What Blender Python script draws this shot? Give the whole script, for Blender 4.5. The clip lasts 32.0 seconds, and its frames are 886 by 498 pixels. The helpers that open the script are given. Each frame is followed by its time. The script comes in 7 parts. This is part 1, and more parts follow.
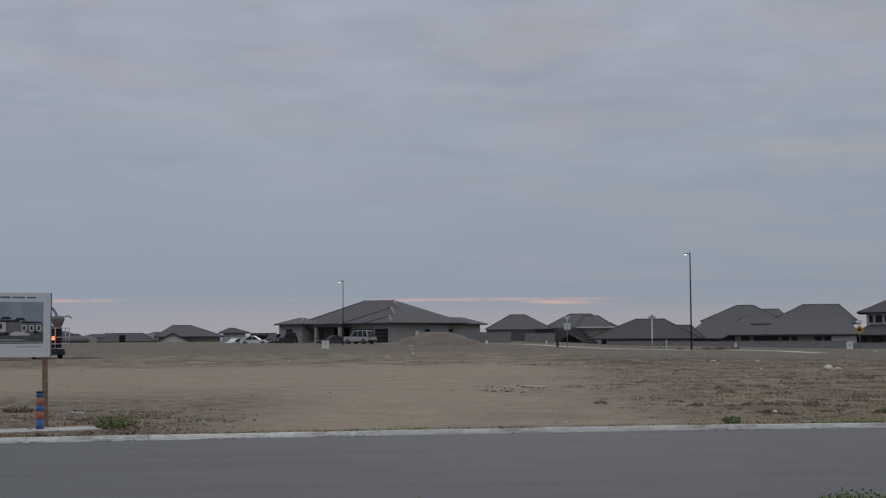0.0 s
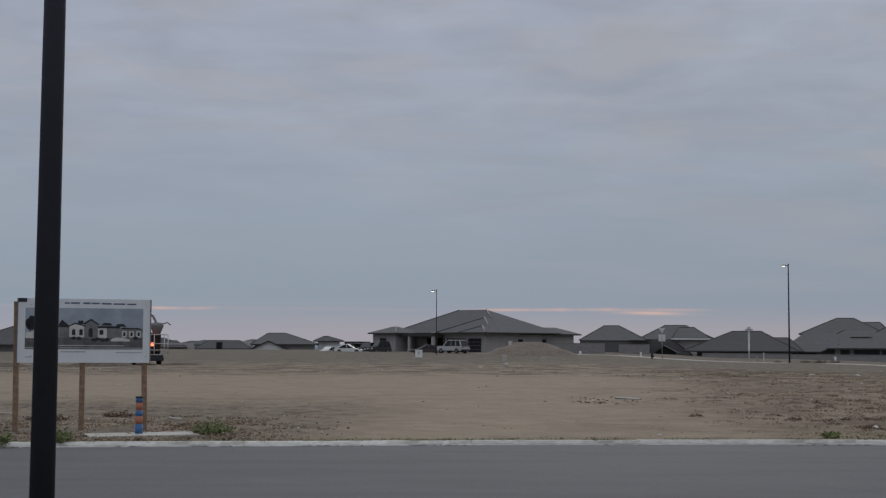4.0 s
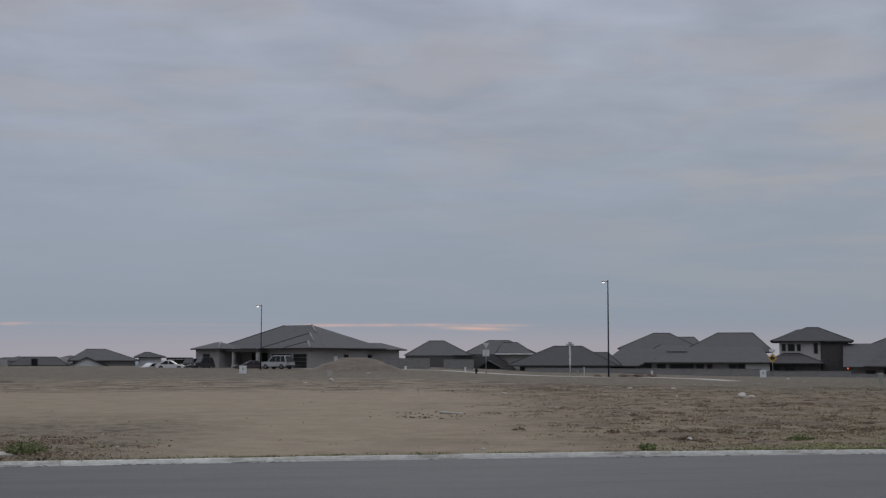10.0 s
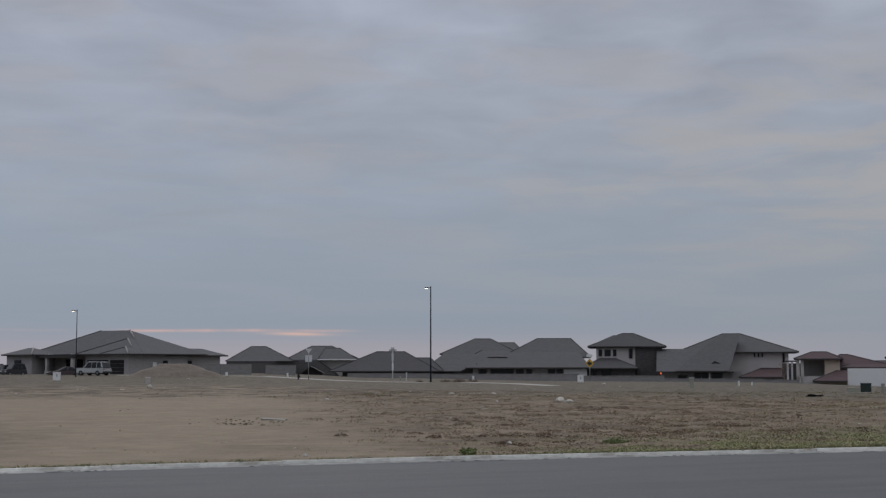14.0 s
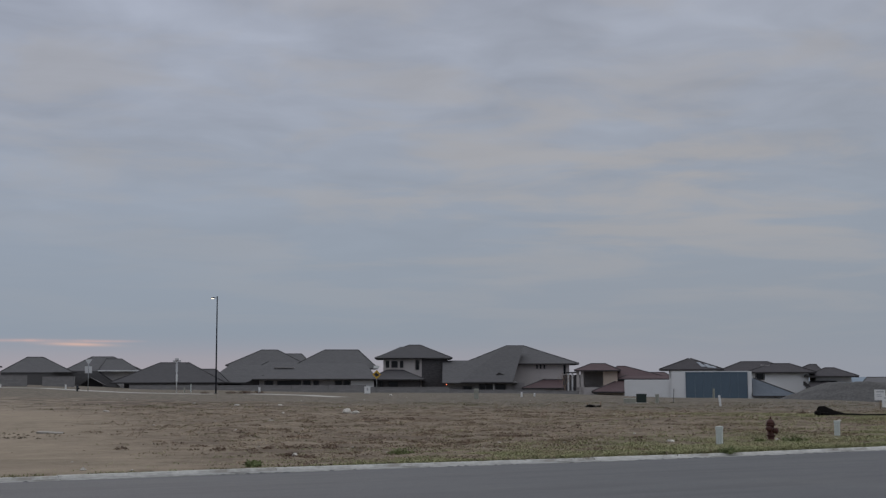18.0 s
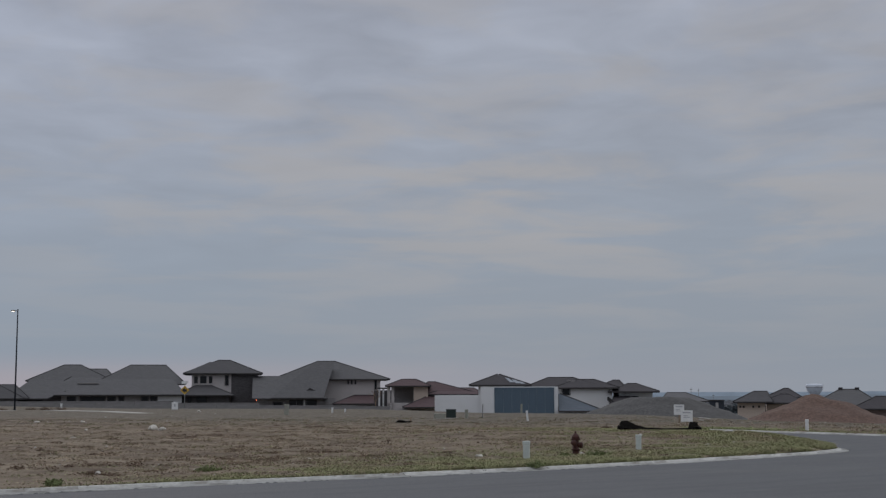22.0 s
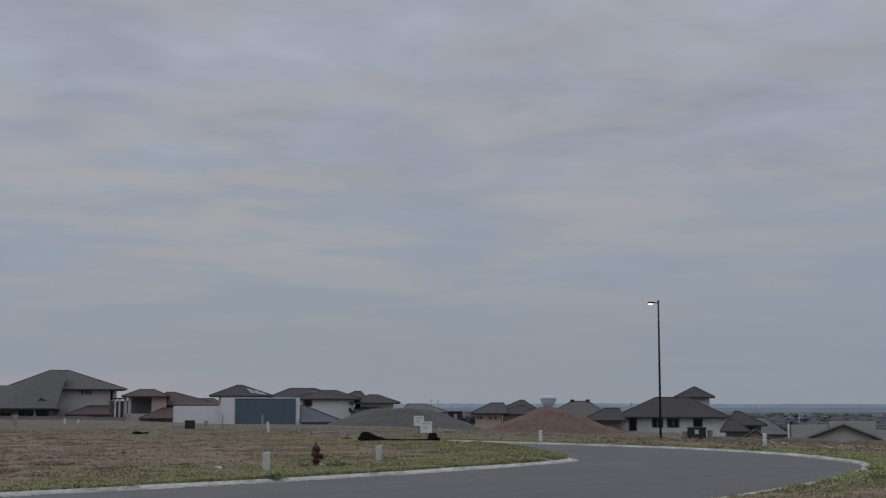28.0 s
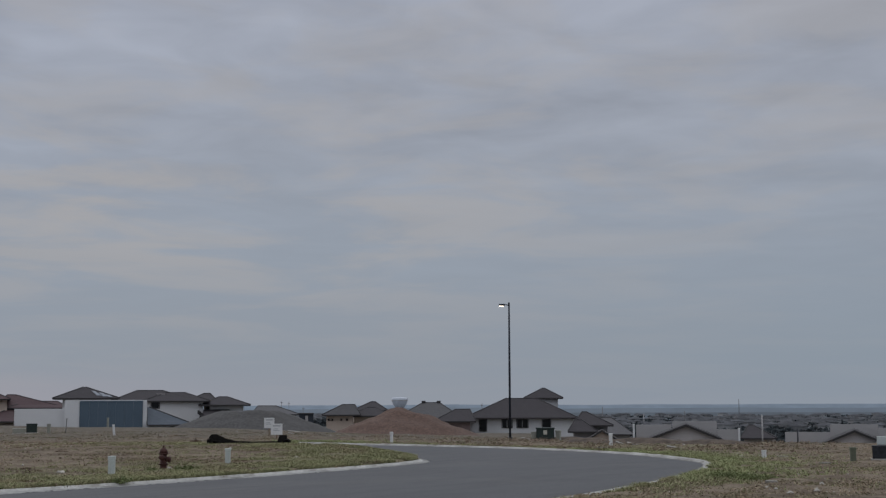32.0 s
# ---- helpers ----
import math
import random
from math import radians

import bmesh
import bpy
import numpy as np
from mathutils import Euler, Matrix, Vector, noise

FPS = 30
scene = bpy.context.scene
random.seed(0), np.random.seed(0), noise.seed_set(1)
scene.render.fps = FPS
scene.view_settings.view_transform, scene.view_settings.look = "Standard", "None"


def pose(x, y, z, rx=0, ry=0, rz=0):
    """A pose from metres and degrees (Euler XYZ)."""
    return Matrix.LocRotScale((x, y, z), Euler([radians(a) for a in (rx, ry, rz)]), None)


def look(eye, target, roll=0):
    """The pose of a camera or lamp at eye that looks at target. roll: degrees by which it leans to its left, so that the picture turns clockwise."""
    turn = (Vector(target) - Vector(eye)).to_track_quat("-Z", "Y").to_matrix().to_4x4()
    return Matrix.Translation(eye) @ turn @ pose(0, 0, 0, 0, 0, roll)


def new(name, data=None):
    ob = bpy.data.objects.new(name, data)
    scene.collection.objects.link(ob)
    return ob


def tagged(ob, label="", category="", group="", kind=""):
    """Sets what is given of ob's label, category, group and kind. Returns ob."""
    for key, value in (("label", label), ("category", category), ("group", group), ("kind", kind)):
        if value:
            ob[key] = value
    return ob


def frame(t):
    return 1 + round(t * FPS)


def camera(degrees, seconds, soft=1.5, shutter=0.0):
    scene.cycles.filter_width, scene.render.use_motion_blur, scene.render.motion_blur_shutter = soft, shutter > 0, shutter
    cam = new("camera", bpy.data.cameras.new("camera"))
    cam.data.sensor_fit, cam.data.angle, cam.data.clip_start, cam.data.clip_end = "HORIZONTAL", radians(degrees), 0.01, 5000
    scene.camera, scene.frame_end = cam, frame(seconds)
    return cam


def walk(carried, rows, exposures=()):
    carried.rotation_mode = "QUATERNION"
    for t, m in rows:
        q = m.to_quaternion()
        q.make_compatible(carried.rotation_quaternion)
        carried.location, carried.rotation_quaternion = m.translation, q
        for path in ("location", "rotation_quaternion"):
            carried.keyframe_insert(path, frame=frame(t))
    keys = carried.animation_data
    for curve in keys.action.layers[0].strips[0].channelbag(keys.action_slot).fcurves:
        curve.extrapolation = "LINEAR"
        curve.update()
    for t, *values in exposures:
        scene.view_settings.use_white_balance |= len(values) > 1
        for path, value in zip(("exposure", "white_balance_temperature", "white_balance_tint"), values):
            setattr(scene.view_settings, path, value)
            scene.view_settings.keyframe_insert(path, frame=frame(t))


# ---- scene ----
# ---- camera: stands by the road and pans ----
cam = camera(37.217, 32.0, soft=1.3)
EYE = 1.8
ROWS = [
    # seconds, yaw, pitch, roll
    (0.0, -0.004, 3.725, 0.325),
    (0.5, 0.163, 3.774, 0.290),
    (1.0, 0.552, 3.852, 0.282),
    (1.5, 1.202, 3.929, 0.191),
    (2.0, 1.483, 3.990, 0.209),
    (2.5, 2.137, 4.076, 0.120),
    (3.0, 2.813, 4.092, 0.010),
    (3.5, 3.556, 4.117, -0.130),
    (5.5, 4.410, 4.336, -0.408),
    (6.0, 4.004, 4.439, -0.397),
    (6.5, 3.462, 4.547, -0.318),
    (7.0, 2.640, 4.565, -0.265),
    (7.5, 1.628, 4.655, -0.211),
    (8.0, 0.553, 4.694, -0.163),
    (8.5, -0.548, 4.696, -0.124),
    (9.0, -1.645, 4.750, -0.141),
    (9.5, -2.891, 4.809, -0.093),
    (10.0, -3.523, 4.840, -0.052),
    (10.5, -4.770, 4.855, -0.068),
    (11.0, -5.785, 4.890, -0.048),
    (11.5, -6.625, 4.925, -0.050),
    (12.0, -7.387, 4.937, -0.074),
    (12.5, -8.187, 4.989, -0.006),
    (13.0, -9.138, 5.036, 0.053),
    (13.5, -10.161, 5.060, 0.055),
    (15.5, -14.803, 5.191, 0.175),
    (16.0, -16.226, 5.274, 0.139),
    (16.5, -17.448, 5.394, 0.170),
    (17.0, -18.647, 5.451, 0.111),
    (17.5, -19.832, 5.511, 0.101),
    (18.0, -20.411, 5.557, 0.085),
    (18.5, -21.501, 5.627, 0.074),
    (19.0, -22.687, 5.737, 0.043),
    (19.5, -23.995, 5.817, 0.048),
    (20.0, -25.209, 5.928, 0.025),
    (20.5, -26.276, 6.036, 0.073),
    (21.0, -27.215, 6.101, 0.079),
    (21.5, -28.115, 6.167, 0.117),
    (22.0, -28.584, 6.213, 0.129),
    (22.5, -29.517, 6.249, 0.124),
    (23.0, -30.496, 6.289, 0.164),
    (23.5, -31.506, 6.328, 0.188),
    (24.0, -32.555, 6.361, 0.202),
    (24.5, -33.678, 6.426, 0.196),
    (25.0, -34.812, 6.462, 0.180),
    (25.5, -35.875, 6.512, 0.104),
    (27.5, -39.081, 6.679, -0.021),
    (28.0, -39.723, 6.683, -0.053),
    (28.5, -40.378, 6.716, -0.078),
    (29.0, -41.082, 6.724, -0.043),
    (29.5, -41.882, 6.718, -0.044),
    (30.0, -42.312, 6.715, -0.010),
    (30.5, -43.188, 6.722, 0.047),
    (31.0, -44.114, 6.734, 0.072),
    (31.5, -45.090, 6.738, 0.092),
    (32.0, -46.142, 6.743, 0.166),
]
walk(cam, [(t, pose(0, 0, EYE, 90 + pitch, roll, yaw)) for t, yaw, pitch, roll in ROWS], exposures=[(0.0, 0.0), (32.0, 0.0)])

# ---- sky and sun ----
SUN_BEARING = 4.0
world = bpy.data.worlds.new("dusk_sky")
scene.world = world
world.use_nodes = True


class Nodes:
    """Short calls to build a node tree."""

    def __init__(self, tree):
        self.tree = tree
        tree.nodes.clear()

    def add(self, kind, **kw):
        n = self.tree.nodes.new(kind)
        for key, value in kw.items():
            setattr(n, key, value)
        return n

    def put(self, socket, value):
        if isinstance(value, bpy.types.NodeSocket):
            self.tree.links.new(value, socket)
        elif value is not None:
            if isinstance(value, (tuple, list)) and socket.type == "RGBA" and len(value) == 3:
                value = (*value, 1)
            socket.default_value = value

    def math(self, op, a, b=None, c=None, clamp=False):
        n = self.add("ShaderNodeMath", operation=op, use_clamp=clamp)
        for i, v in enumerate((a, b, c)):
            if v is not None:
                self.put(n.inputs[i], v)
        return n.outputs[0]

    def mix(self, fac, a, b, blend="MIX"):
        n = self.add("ShaderNodeMix", data_type="RGBA", blend_type=blend)
        self.put(n.inputs[0], fac)
        self.put(n.inputs[6], a)
        self.put(n.inputs[7], b)
        return n.outputs[2]

    def noise(self, vec, scale, detail=4.0, rough=0.55, dist=0.0):
        n = self.add("ShaderNodeTexNoise")
        self.put(n.inputs["Vector"], vec)
        self.put(n.inputs["Scale"], scale)
        self.put(n.inputs["Detail"], detail)
        self.put(n.inputs["Roughness"], rough)
        self.put(n.inputs["Distortion"], dist)
        return n.outputs[0]

    def ramp(self, fac, stops):
        n = self.add("ShaderNodeValToRGB")
        els = n.color_ramp.elements
        while len(els) < len(stops):
            els.new(0.5)
        for e, (p, c) in zip(els, stops):
            e.position, e.color = p, (*c, 1) if isinstance(c, tuple) else (c, c, c, 1)
        self.put(n.inputs[0], fac)
        return n.outputs[0]

    def span(self, v, a, b, lo=0.0, hi=1.0):
        n = self.add("ShaderNodeMapRange", interpolation_type="SMOOTHSTEP")
        for i, q in enumerate((v, a, b, lo, hi)):
            self.put(n.inputs[i], q)
        return n.outputs[0]

    def vec(self, x, y, z):
        n = self.add("ShaderNodeCombineXYZ")
        for i, q in enumerate((x, y, z)):
            self.put(n.inputs[i], q)
        return n.outputs[0]


def sky():
    n = Nodes(world.node_tree)
    geo = n.add("ShaderNodeTexCoord").outputs["Generated"]
    sep = n.add("ShaderNodeSeparateXYZ")
    n.put(sep.inputs[0], geo)
    x, y, z = sep.outputs
    up = n.math("MAXIMUM", z, 0.0)
    # grey cloud deck, brighter towards the zenith
    base = n.ramp(n.math("MULTIPLY", up, 1.0), [
        (0.0, (0.268, 0.306, 0.362)), (0.035, (0.262, 0.308, 0.366)), (0.10, (0.287, 0.330, 0.394)),
        (0.20, (0.327, 0.357, 0.422)), (0.32, (0.348, 0.374, 0.446)), (0.5, (0.60, 0.635, 0.71)), (1.0, (1.02, 1.07, 1.16))])
    # long soft banks of cloud, wider overhead and thinner towards the horizon
    turn = n.math("ARCTAN2", x, y)
    rise = n.math("LOGARITHM", n.math("ADD", up, 0.1), 2.718)
    big = n.noise(n.vec(n.math("MULTIPLY", turn, 4.2), n.math("MULTIPLY", rise, 4.0), 0.0), 1.0, 4.0, 0.55, 0.5)
    soft = n.noise(n.vec(n.math("MULTIPLY", turn, 4.6), n.math("MULTIPLY", rise, 5.5), 3.0), 2.4, 6.0, 0.50, 0.5)
    amount = n.math("MULTIPLY", n.span(up, 0.02, 0.25), 1.0)
    lift = n.math("ADD", n.math("MULTIPLY", n.math("SUBTRACT", big, 0.5), 0.34), n.math("MULTIPLY", n.math("SUBTRACT", soft, 0.5), 0.44))
    gain = n.math("MULTIPLY", n.math("ADD", 1.0, n.math("MULTIPLY", lift, amount)), n.span(n.math("ARCTAN2", x, y), -0.3, 0.85, 1.03, 0.965))
    grey = n.add("ShaderNodeVectorMath", operation="SCALE")
    n.put(grey.inputs[0], base)
    n.put(grey.inputs[3], gain)
    tint = n.mix(n.span(n.math("ARCTAN2", x, y), -0.2, 0.75), (0.986, 1.0, 1.029), (0.997, 1.003, 1.003))
    cloud = n.mix(1.0, grey.outputs[0], tint, "MULTIPLY")
    # thin cloud lit warm from below, most of it to the right of the afterglow
    glow = n.noise(n.vec(n.math("MULTIPLY", turn, 4.0), n.math("MULTIPLY", rise, 5.0), 1.7), 1.7, 5.0, 0.55, 0.4)
    bank = n.math("POWER", 2.718, n.math("MULTIPLY", -1.0, n.math("ADD", n.math("POWER", n.math("ABSOLUTE", n.math("DIVIDE", n.math("SUBTRACT", turn, 0.58), 0.36)), 2.0), n.math("POWER", n.math("ABSOLUTE", n.math("DIVIDE", n.math("SUBTRACT", up, 0.125), 0.07)), 2.0))))
    warm = n.math("MULTIPLY", n.span(glow, 0.42, 0.64), n.math("ADD", n.math("MULTIPLY", bank, 0.5), n.span(up, 0.08, 0.2, 0.05, 0.34)))
    cloud = n.mix(warm, cloud, (0.393, 0.378, 0.376))
    warm_side = n.math("MULTIPLY", n.math("MULTIPLY", n.span(turn, 0.25, 0.5), n.span(turn, 0.75, 1.1, 1.0, 0.0)), n.span(up, 0.01, 0.16, 1.0, 0.0))
    cloud = n.mix(n.math("MULTIPLY", warm_side, 0.25), cloud, (0.302, 0.312, 0.350))
    # the sun has just gone: pink light low over the horizon
    az = n.math("ARCTAN2", x, y)
    near = n.span(az, -0.42, -0.02, 0.75, 1.0)
    side = n.math("MULTIPLY", near, n.span(az, 0.12, 0.85, 1.0, 0.0))
    low = n.span(up, 0.004, 0.034, 1.0, 0.0)
    cloud = n.mix(n.math("MULTIPLY", n.math("MULTIPLY", low, side), 0.6), cloud, (0.415, 0.355, 0.380))
    wave = n.noise(n.vec(n.math("MULTIPLY", az, 9.0), n.math("MULTIPLY", up, 40.0), 0.0), 1.0, 3.0, 0.6, 0.0)
    height = n.math("ADD", 0.0266, n.math("MULTIPLY", n.math("SUBTRACT", wave, 0.5), 0.0035))
    line = n.math("POWER", 2.718, n.math("MULTIPLY", -1.0, n.math("POWER", n.math("ABSOLUTE", n.math("DIVIDE", n.math("SUBTRACT", up, height), 0.0010)), 2.0)))
    breaks = n.span(n.noise(n.vec(n.math("MULTIPLY", az, 22.0), 7.0, 0.0), 1.0, 3.0), 0.35, 0.65, 0.2, 1.0)
    reach = n.math("ADD", n.math("MULTIPLY", n.span(az, -0.06, -0.02), n.span(az, 0.09, 0.15, 1.0, 0.0)), n.math("ADD", 0.2, n.math("MULTIPLY", n.span(az, -0.295, -0.28), n.span(az, -0.262, -0.235, 1.4, 0.0))))
    seen = n.math("MULTIPLY", n.math("MULTIPLY", reach, breaks), n.span(az, 0.10, 0.15, 0.5, 0.0))
    cloud = n.mix(n.math("MULTIPLY", line, seen), cloud, (0.72, 0.44, 0.38))
    blaze = n.math("POWER", 2.718, n.math("MULTIPLY", -1.0, n.math("ADD", n.math("POWER", n.math("ABSOLUTE", n.math("DIVIDE", n.math("SUBTRACT", n.math("ADD", up, n.math("MULTIPLY", n.math("SUBTRACT", az, 0.086), 0.02)), 0.0242), 0.0012)), 2.0), n.math("POWER", n.math("ABSOLUTE", n.math("DIVIDE", n.math("SUBTRACT", az, 0.086), 0.021)), 2.0))))
    cloud = n.mix(n.math("MULTIPLY", blaze, 0.65), cloud, (0.76, 0.48, 0.38))
    air = n.add("ShaderNodeTexSky", sky_type="NISHITA", sun_disc=False, sun_elevation=radians(-4.0), sun_rotation=radians(SUN_BEARING))
    bg1, bg2 = n.add("ShaderNodeBackground"), n.add("ShaderNodeBackground")
    n.put(bg1.inputs[0], cloud)
    n.put(bg1.inputs[1], 1.0)
    n.put(bg2.inputs[0], air.outputs[0])
    n.put(bg2.inputs[1], 0.05)
    total = n.add("ShaderNodeAddShader")
    n.put(total.inputs[0], bg1.outputs[0])
    n.put(total.inputs[1], bg2.outputs[0])
    n.put(n.add("ShaderNodeOutputWorld").inputs[0], total.outputs[0])


sky()
sun = new("sun", bpy.data.lights.new("sun", "SUN"))
sun.data.energy, sun.data.angle, sun.data.color = 0.5, radians(25), (1.0, 0.86, 0.76)
sun.matrix_world = look((math.sin(radians(SUN_BEARING)) * 50, math.cos(radians(SUN_BEARING)) * 50, 4), (0, 0, 0))


# ---- materials ----
def material(name, color, rough=0.8, metal=0.0, grain=0.12, scale=6.0, bump=0.15, stain=None, stain_amount=0.35, stain_scale=0.6, spec=0.3, island=0.0, emit=None, vary=0.0):
    """A surface with fine grain and larger stains, in real-world size."""
    m = bpy.data.materials.new(name)
    m.use_nodes = True
    n = Nodes(m.node_tree)
    pos = n.add("ShaderNodeTexCoord").outputs["Object"]
    fine = n.noise(pos, scale, 5.0, 0.6)
    wide = n.noise(pos, stain_scale, 4.0, 0.6, 0.6)
    col = n.mix(n.span(fine, 0.3, 0.7), tuple(c * (1 - grain) for c in color), tuple(min(1, c * (1 + grain)) for c in color))
    dirty = stain or tuple(c * 0.72 for c in color)
    col = n.mix(n.math("MULTIPLY", n.span(wide, 0.45, 0.7), stain_amount), col, dirty)
    if vary:
        rnd = n.add("ShaderNodeObjectInfo").outputs["Random"]
        col = n.mix(1.0, col, n.ramp(rnd, [(0.0, 1 - vary), (1.0, 1.0)]), "MULTIPLY")
    if island:
        rnd = n.add("ShaderNodeNewGeometry").outputs["Random Per Island"]
        col = n.mix(1.0, col, n.ramp(rnd, [(0.0, 1 - island), (1.0, 1.0)]), "MULTIPLY")
    b = n.add("ShaderNodeBsdfPrincipled")
    n.put(b.inputs["Base Color"], col)
    n.put(b.inputs["Roughness"], n.math("ADD", rough - 0.06, n.math("MULTIPLY", fine, 0.12)))
    n.put(b.inputs["Metallic"], metal)
    n.put(b.inputs["Specular IOR Level"], spec)
    if bump:
        bn = n.add("ShaderNodeBump")
        n.put(bn.inputs["Strength"], bump)
        n.put(bn.inputs["Distance"], 0.02)
        n.put(bn.inputs["Height"], fine)
        n.put(b.inputs["Normal"], bn.outputs[0])
    if emit:
        n.put(b.inputs["Emission Color"], emit[0])
        n.put(b.inputs["Emission Strength"], emit[1])
    n.put(n.add("ShaderNodeOutputMaterial").inputs[0], b.outputs[0])
    return m


def courses(name, color, joint, along, rise, rough=0.85, vary=0.25):
    """Brick, block or shingle courses of a far surface: small pieces with joints."""
    m = material(name, color, rough)
    n = Nodes(m.node_tree)
    pos = n.add("ShaderNodeTexCoord").outputs["Object"]
    sep = n.add("ShaderNodeSeparateXYZ")
    n.put(sep.inputs[0], pos)
    run = n.math("ADD", sep.outputs[0], sep.outputs[1])
    t = n.add("ShaderNodeTexBrick")
    n.put(t.inputs["Vector"], n.vec(run, sep.outputs[2], 0.0))
    n.put(t.inputs["Color1"], tuple(c * (1 - vary) for c in color))
    n.put(t.inputs["Color2"], tuple(min(1, c * (1 + vary)) for c in color))
    n.put(t.inputs["Mortar"], tuple(0.5 * (a + b) for a, b in zip(joint, color)))
    n.put(t.inputs["Scale"], 1.0)
    n.put(t.inputs["Mortar Size"], rise * 0.07)
    n.put(t.inputs["Brick Width"], along)
    n.put(t.inputs["Row Height"], rise)
    wide = n.noise(pos, 0.35, 4.0, 0.6, 0.5)
    col = n.mix(n.math("MULTIPLY", n.span(wide, 0.4, 0.7), 0.22), t.outputs["Color"], tuple(c * 0.8 for c in color))
    b = n.add("ShaderNodeBsdfPrincipled")
    n.put(b.inputs["Base Color"], col)
    n.put(b.inputs["Roughness"], rough)
    n.put(b.inputs["Specular IOR Level"], 0.25)
    bn = n.add("ShaderNodeBump")
    n.put(bn.inputs["Strength"], 0.3)
    n.put(bn.inputs["Distance"], 0.02)
    n.put(bn.inputs["Height"], t.outputs["Fac"])
    n.put(b.inputs["Normal"], bn.outputs[0])
    n.put(n.add("ShaderNodeOutputMaterial").inputs[0], b.outputs[0])
    return m


def ground_material():
    """Bare tan dirt with darker stony soil, dry grass and a green strip by the kerb."""
    m = bpy.data.materials.new("soil")
    m.use_nodes = True
    n = Nodes(m.node_tree)
    pos = n.add("ShaderNodeTexCoord").outputs["Object"]
    sep = n.add("ShaderNodeSeparateXYZ")
    n.put(sep.inputs[0], pos)
    x, y, z = sep.outputs
    fine = n.noise(pos, 9.0, 6.0, 0.65)
    mid = n.noise(pos, 1.1, 5.0, 0.65, 0.4)
    wide = n.noise(pos, 0.16, 4.0, 0.6, 0.7)
    small = n.noise(pos, 2.6, 6.0, 0.75, 0.3)
    dirt = n.mix(n.span(mid, 0.3, 0.7), (0.237, 0.191, 0.140), (0.289, 0.236, 0.174))
    dirt = n.mix(n.math("MULTIPLY", n.span(small, 0.5, 0.75), 0.28), dirt, (0.170, 0.134, 0.100))
    dirt = n.mix(n.math("MULTIPLY", n.span(n.noise(pos, 0.3, 5.0, 0.65, 0.6), 0.48, 0.66), 0.32), dirt, (0.186, 0.150, 0.114))
    dark = n.mix(n.span(small, 0.38, 0.62), (0.088, 0.071, 0.056), (0.190, 0.154, 0.118))
    dry = n.mix(n.span(small, 0.36, 0.64), (0.118, 0.089, 0.065), (0.212, 0.166, 0.121))
    blotch = n.noise(pos, 0.42, 5.0, 0.7, 0.5)
    dry = n.mix(n.math("MULTIPLY", n.span(blotch, 0.51, 0.58), 0.75), dry, (0.098, 0.073, 0.054))
    dry = n.mix(n.math("MULTIPLY", n.span(blotch, 0.48, 0.40), 0.7), dry, (0.236, 0.190, 0.138))
    far_soil = n.mix(n.span(small, 0.36, 0.64), (0.082, 0.072, 0.056), (0.205, 0.174, 0.140))
    far_soil = n.mix(n.math("MULTIPLY", n.span(blotch, 0.5, 0.62), 0.55), far_soil, (0.086, 0.080, 0.058))
    sway = n.math("MULTIPLY", n.math("SUBTRACT", wide, 0.5), 2.0)
    reach = n.math("SQRT", n.math("ADD", n.math("MULTIPLY", x, x), n.math("MULTIPLY", y, y)))
    # smooth tan pad in the middle, rough on both sides and beyond
    right_part = n.span(n.math("ADD", n.math("SUBTRACT", x, n.math("MULTIPLY", y, 0.07)), n.math("MULTIPLY", sway, 6.0)), -2.0, 5.0)
    left_part = n.math("MULTIPLY", n.span(x, -2.0, -6.0), n.span(n.math("ADD", y, n.math("MULTIPLY", sway, 7.0)), 33.0, 44.0, 1.0, 0.0))
    limit = n.math("SUBTRACT", 118.0, n.math("MULTIPLY", n.span(x, 2.0, 34.0), 50.0))
    beyond = n.span(n.math("SUBTRACT", n.math("ADD", reach, n.math("MULTIPLY", sway, 26.0)), limit), -12.0, 14.0)
    patch = n.span(n.math("ADD", mid, n.math("MULTIPLY", n.math("SUBTRACT", fine, 0.5), 0.7)), 0.42, 0.62)
    col = n.mix(n.math("MULTIPLY", right_part, n.span(patch, 0.0, 1.0, 1.0, 0.62)), dirt, dry)
    col = n.mix(n.math("MULTIPLY", left_part, n.span(patch, 0.0, 1.0, 1.0, 0.5)), col, dark)
    rubble = n.math("MULTIPLY", n.span(n.math("ADD", reach, n.math("MULTIPLY", sway, 14.0)), 66.0, 82.0), n.span(x, 30.0, 16.0))
    col = n.mix(n.math("MULTIPLY", rubble, n.span(blotch, 0.46, 0.56, 0.2, 0.9)), col, (0.086, 0.067, 0.053))
    col = n.mix(n.math("MULTIPLY", rubble, n.span(blotch, 0.45, 0.38, 0.0, 0.5)), col, (0.275, 0.235, 0.19))
    col = n.mix(beyond, col, far_soil)
    # thin green growth on the right near the kerb and round the bend
    verge = n.math("MULTIPLY", n.span(x, 8.0, 20.0), n.span(n.math("ADD", n.math("SUBTRACT", y, n.math("MULTIPLY", x, 0.16)), n.math("MULTIPLY", sway, 3.0)), 24.5, 31.0, 1.0, 0.0))
    verge = n.math("MULTIPLY", verge, n.span(n.math("SUBTRACT", y, n.math("MULTIPLY", x, 0.3)), 14.0, 17.0))
    col = n.mix(n.math("MULTIPLY", verge, n.span(small, 0.4, 0.6, 0.25, 0.8)), col, (0.190, 0.185, 0.100))
    crumbs = n.noise(pos, 6.5, 6.0, 0.8)
